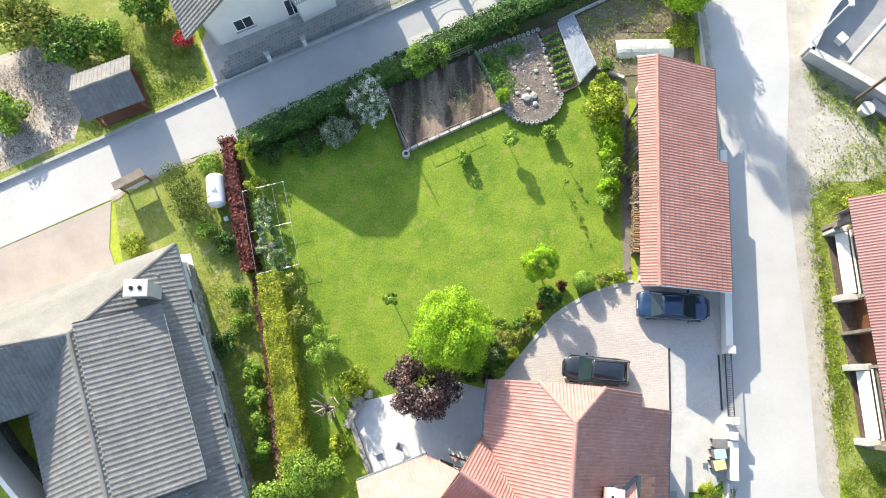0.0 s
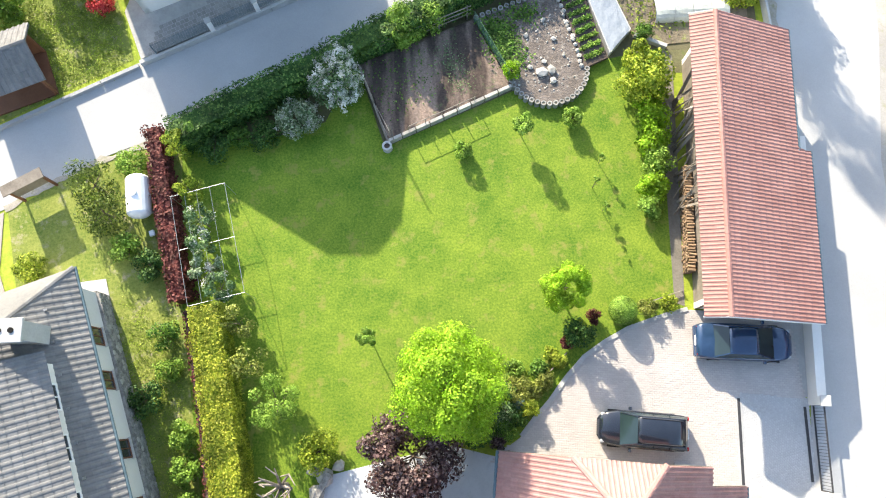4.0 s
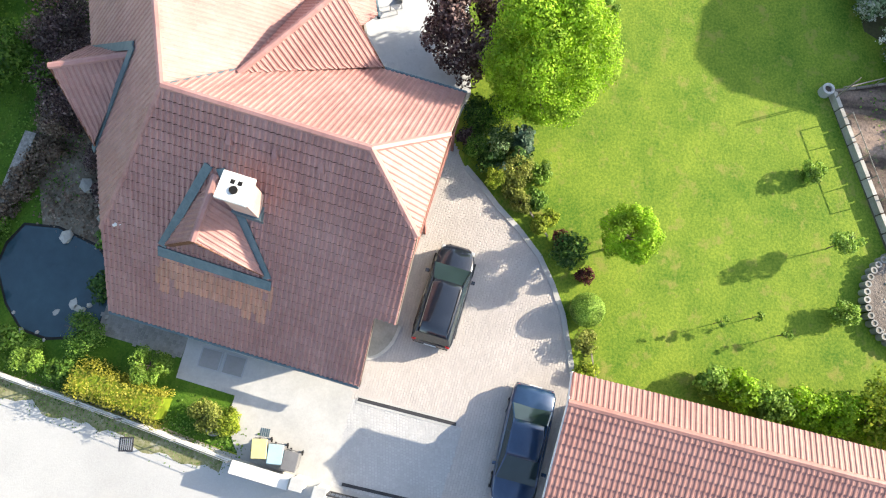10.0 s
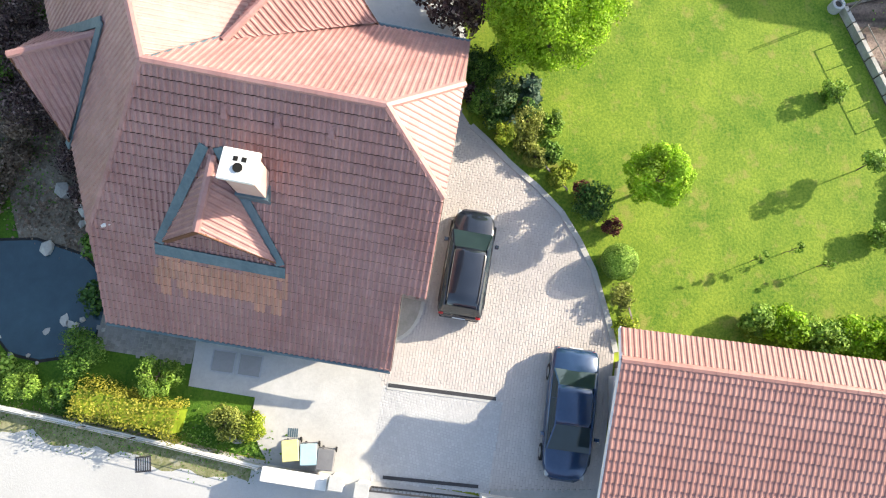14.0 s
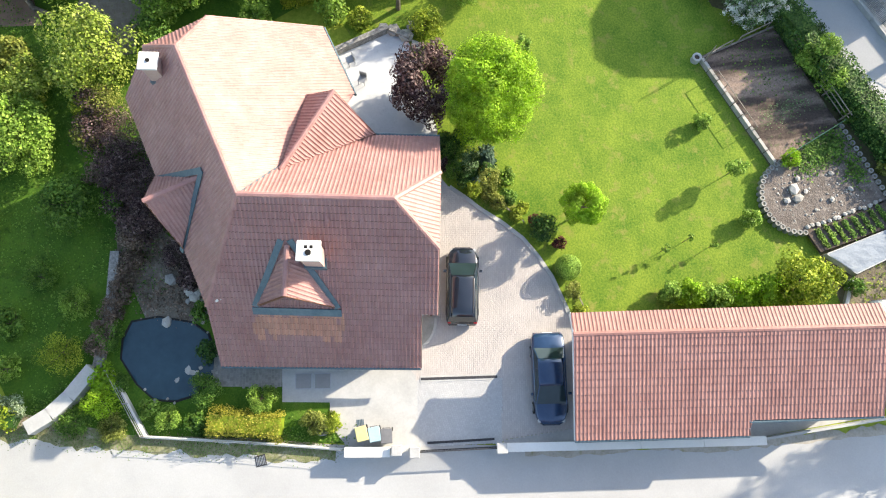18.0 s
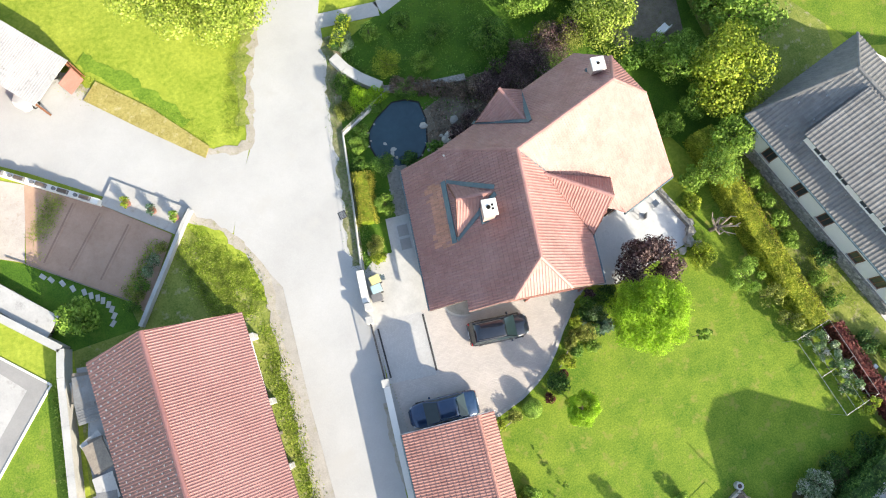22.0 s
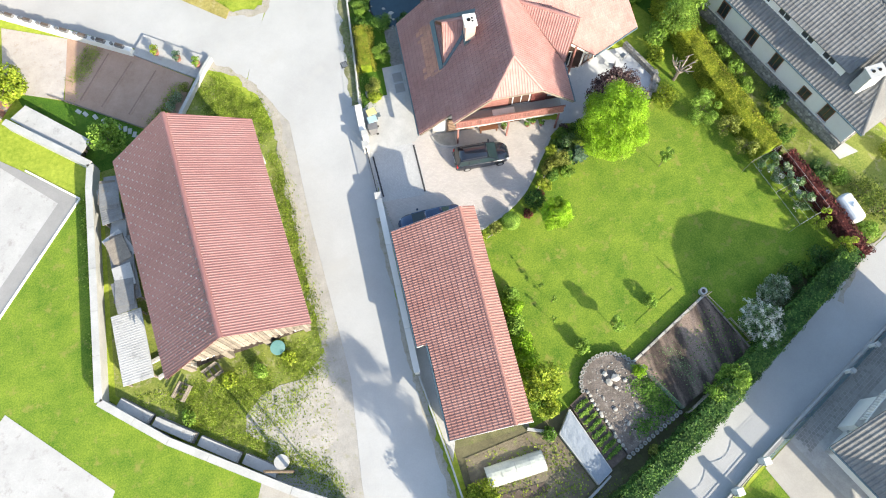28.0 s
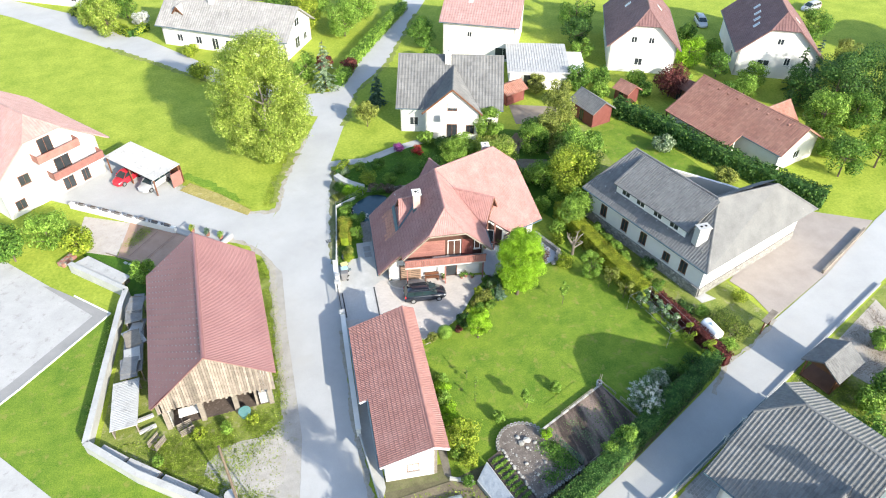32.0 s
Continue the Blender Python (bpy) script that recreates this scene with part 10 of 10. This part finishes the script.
# grass that stands up from the lawn and the verges
for k, (name, poly, cnt, sz) in enumerate((("barn_verge_grass", [(25.1, -6.3), (25.7, -7.2), (26.0, -2.6), (25.8, 13.6), (25.4, 13.4), (25.1, 2.0)], 4500, 0.1), ("corner_grass", [(25.6, -6.0), (28.4, -10.2), (30.2, -9.2), (28.6, -3.2), (25.9, -2.8)], 9000, 0.1), ("meadow_edge_grass", [(25.8, -15.9), (33.8, -22.6), (37.0, -27.0), (35.5, -27.0), (32.0, -23.0), (25.0, -17.2)], 4000, 0.07), ("road_edge_grass", [(17.6, -31.2), (22.2, -20.2), (22.9, -15.8), (24.4, -16.4), (22.6, -22.0), (18.6, -31.4)], 4500, 0.07), ("west_verge_grass", [(-16.9, 11.2), (-13.0, 11.2), (-11.4, -3.0), (-14.4, -3.8)], 9000, 0.07), ("court_grass", [(39.6, -3.4), (40.2, -2.8), (41.6, 12.6), (41.2, 12.8)], 900, 0.14), ("plot_greens", [(37.7, -15.9), (36.6, -15.25), (39.3, -11.5), (40.0, -12.6)], 2200, 0.07), ("plot_edge_greens", [(31.6, -9.8), (33.0, -8.2), (34.2, -7.0), (33.8, -6.4), (31.0, -9.9)], 1500, 0.09))):
    tufts(name, poly, cnt, sz, GRASS_BLADE, ("long grass along the barn's foot", "lush grass on the street corner", "tall meadow grass above the yard", "rough grass along the road's edge", "long grass beside the grey-roofed house", "mown grass inside the concrete wall", "young green rows in the soil plot", "greens along the edge of the soil plot")[k], 40 + k, z=0.055 if name.startswith("plot") else 0.0, height=0.8)

tufts("barn_front_grass", [(25.6, 13.25), (30.6, 13.3), (35.2, 13.9), (36.2, 15.6), (33.4, 17.8), (31.6, 16.6), (29.0, 15.6), (26.0, 16.0)], 8000, 0.075, GRASS_BLADE, "tall yellowish grass before the barn's gable", 60, height=1.4)
tufts("wall_weeds", [(26.5, 24.2), (27.1, 24.6), (32.0, 20.4), (36.0, 17.0), (34.6, 16.2), (30.6, 19.2), (27.4, 21.8)], 7000, 0.085, GRASS_BLADE, "weeds along the foot of the concrete wall", 61, height=0.8)
tufts("gravel_weeds", [(25.6, 14.8), (28.6, 16.6), (31.2, 19.6), (27.6, 22.4), (26.0, 19.0)], 500, 0.1, GRASS_BLADE, "sparse grass on the gravel verge", 62, height=0.5)
sheet("street_verge", [(13.9, -21.0), (15.9, -14.6), (16.75, -8.2), (17.6, -3.6), (17.9, -3.4), (17.1, -8.3), (16.4, -14.0), (14.9, -21.6)], 0.022, surface("dusty_verge", (0.2, 0.175, 0.125), (0.36, 0.325, 0.25), 1.1, 8.0, 0.95, relief=0.7, depth=0.03, wear=(0.15, 0.17, 0.05)), "dusty verge between fence and road", "verge")
tufts("dry_verge_grass", [(13.9, -21.0), (15.9, -14.6), (16.75, -8.2), (17.6, -3.6), (17.9, -3.4), (17.1, -8.3), (16.4, -14.0), (14.9, -21.6)], 1500, 0.06, LEAF_BROWN, "dry stalks on the dusty verge", 67, height=0.7)
tufts("street_verge_grass", [(14.4, -21.0), (16.1, -14.6), (16.9, -8.2), (17.75, -3.6), (18.15, -3.6), (17.5, -8.3), (16.9, -13.0), (15.2, -21.6)], 3000, 0.065, LEAF_GREEN, "patchy grass between fence and road", 63, height=0.7)
tufts("bed_litter", [(5.0, -12.5), (7.5, -10.4), (9.6, -9.9), (10.2, -10.9), (9.6, -13.5), (6.0, -14.8), (0.8, -15.0), (1.2, -12.9)], 2600, 0.13, LEAF_BROWN, "fallen brown leaves and stalks", 64, height=0.5)

for i, (x, y, r, h, m_, lab) in enumerate(((-11.0, 19.2, 0.9, 1.1, LEAF_DARK, "dark shrub in the shady hedge corner"), (-9.7, 19.7, 0.7, 0.9, LEAF_GREEN, "low green shrub before the hedge"), (-0.4, 25.3, 0.9, 1.8, LEAF_FRESH, "leafy bush behind the pole fence"), (0.8, 26.0, 0.9, 2.0, LEAF_FRESH, "bright leafy bush behind the pole fence"), (2.7, 26.8, 0.6, 1.2, LEAF_GREEN, "green bush beside the hedge"), (6.0, 28.1, 0.5, 0.9, LEAF_OLIVE, "olive bush beside the hedge"), (-13.2, 9.4, 0.8, 1.2, LEAF_GREEN, "green shrub behind the thin hedge"), (-12.9, 7.6, 0.8, 1.0, LEAF_FRESH, "fresh shrub behind the thin hedge"), (-15.4, 13.9, 0.9, 1.1, LEAF_FRESH, "fresh low shrub in the rough grass"), (30.2, 14.6, 0.6, 0.9, LEAF_FRESH, "tall fresh weeds before the barn"), (32.4, 14.4, 0.7, 0.9, LEAF_YELLOW, "tall yellowish weeds before the barn"), (35.6, 16.2, 0.6, 0.7, LEAF_FRESH, "tall fresh weeds by the wall"), (28.0, 14.3, 0.6, 0.9, LEAF_YELLOW, "yellowish weeds before the barn"))):
    shrub(x, y, r, h, m_, lab, int(900 * r * r), 0.16, 400 + i)

tufts("earth_litter", [(-33, 17.6), (-26, 20.8), (-24.8, 24.5), (-27, 28.5), (-32, 26)], 9000, 0.075, LEAF_BROWN, "dry brown litter on the bare earth", 65, height=0.6)
tufts("north_grass", [(-24.0, 21.4), (-16.4, 24.6), (-17.4, 28.0), (-20.5, 31.0), (-24.0, 28.0)], 9000, 0.1, GRASS_BLADE, "rough dry grass across the street", 66, height=0.7)

for i, (x, y, r, h, m_, lab) in enumerate(((-0.7, 36.6, 1.3, 1.9, LEAF_YELLOW, "yellow-green shrub in the row beside the yard"), (-1.7, 38.7, 1.4, 2.1, LEAF_YELLOW, "yellow-green shrub in the row beside the yard"), (-2.9, 40.6, 1.4, 2.2, LEAF_YELLOW, "yellow-green shrub in the row beside the yard"), (0.2, 34.2, 0.8, 0.8, LEAF_GREEN, "low green shrub behind the pillar fence"), (2.9, 34.8, 0.7, 0.9, LEAF_RUST, "rust-orange bush behind the pillar fence"), (7.6, 38.0, 1.2, 1.6, LEAF_DARK, "dark shrub beside the white house"))):
    shrub(x, y, r, h, m_, lab, int(800 * r * r), 0.17, 420 + i)

# crowded bed between the drive and the maple
for i, (x, y, r, h, m_, lab) in enumerate(((2.0, 3.9, 0.8, 1.5, LEAF_DARK, "dark green shrub in the crowded corner bed"), (3.9, 4.7, 0.7, 1.1, LEAF_DARK, "dark low shrub in the crowded corner bed"), (4.9, 5.8, 0.55, 0.7, LEAF_OLIVE, "olive cushion plant beside the kerb"), (5.3, 6.9, 0.55, 0.6, LEAF_GREEN, "low green plant beside the kerb"), (4.1, 6.9, 0.6, 0.6, LEAF_FRESH, "fresh groundcover before the maple"), (6.0, 7.6, 0.4, 0.5, LEAF_YELLOW, "yellowish cushion plant beside the kerb"), (3.1, 3.6, 0.5, 0.9, LEAF_PURPLE, "small purple shrub against the house"), (1.6, 4.9, 0.7, 1.0, LEAF_GREEN, "green shrub under the maple"))):
    shrub(x, y, r, h, m_, lab, int(1100 * r), 0.15, 440 + i)
conifer(3.7, 5.8, 0.8, 1.6, LEAF_DARK, "small dark spreading conifer in the corner bed", 1300, 0.18, 8, tiers=7)
conifer(4.3, 5.3, 0.6, 1.1, LEAF_BLUE, "small blue-green conifer in the corner bed", 900, 0.16, 9, tiers=6)

# ---------------------------------------------------------------- paving blocks
lay(drive, DRIVE, -6, 0.22, 0.11, 0.004, 0.052, PAVER, "paving_block", 300, (10.5, 6.0))
lay(bpy.data.objects["gate_apron"], APRON, 12, 0.115, 0.115, 0.005, 0.045, surface("pale_grey_cobble", (0.4, 0.405, 0.41), (0.51, 0.515, 0.515), 0.6, 20.0, 0.85, vary=0.12), "cobble", 300, (15.8, 4.4))
lay(bpy.data.objects["cobble_strip"], COBBLES, -6, 0.2, 0.17, 0.008, 0.05, surface("dark_cobble_stone", (0.22, 0.215, 0.2), (0.36, 0.35, 0.33), 1.2, 14.0, 0.9, vary=0.3), "cobble", 300, (13.3, -8.0))
YARD = [(-15.2, 25.0), (-8.2, 28.05), (-3.6, 30.1), (-4.3, 31.6), (-9.0, 29.6), (-14.6, 27.0)]
lay(bpy.data.objects["cobbled_yard"], YARD, 24, 0.26, 0.26, 0.012, 0.04, surface("grey_yard_cobble", (0.24, 0.235, 0.225), (0.37, 0.36, 0.345), 0.8, 12.0, 0.9, vary=0.25), "cobble", 300, (-10.0, 27.6))
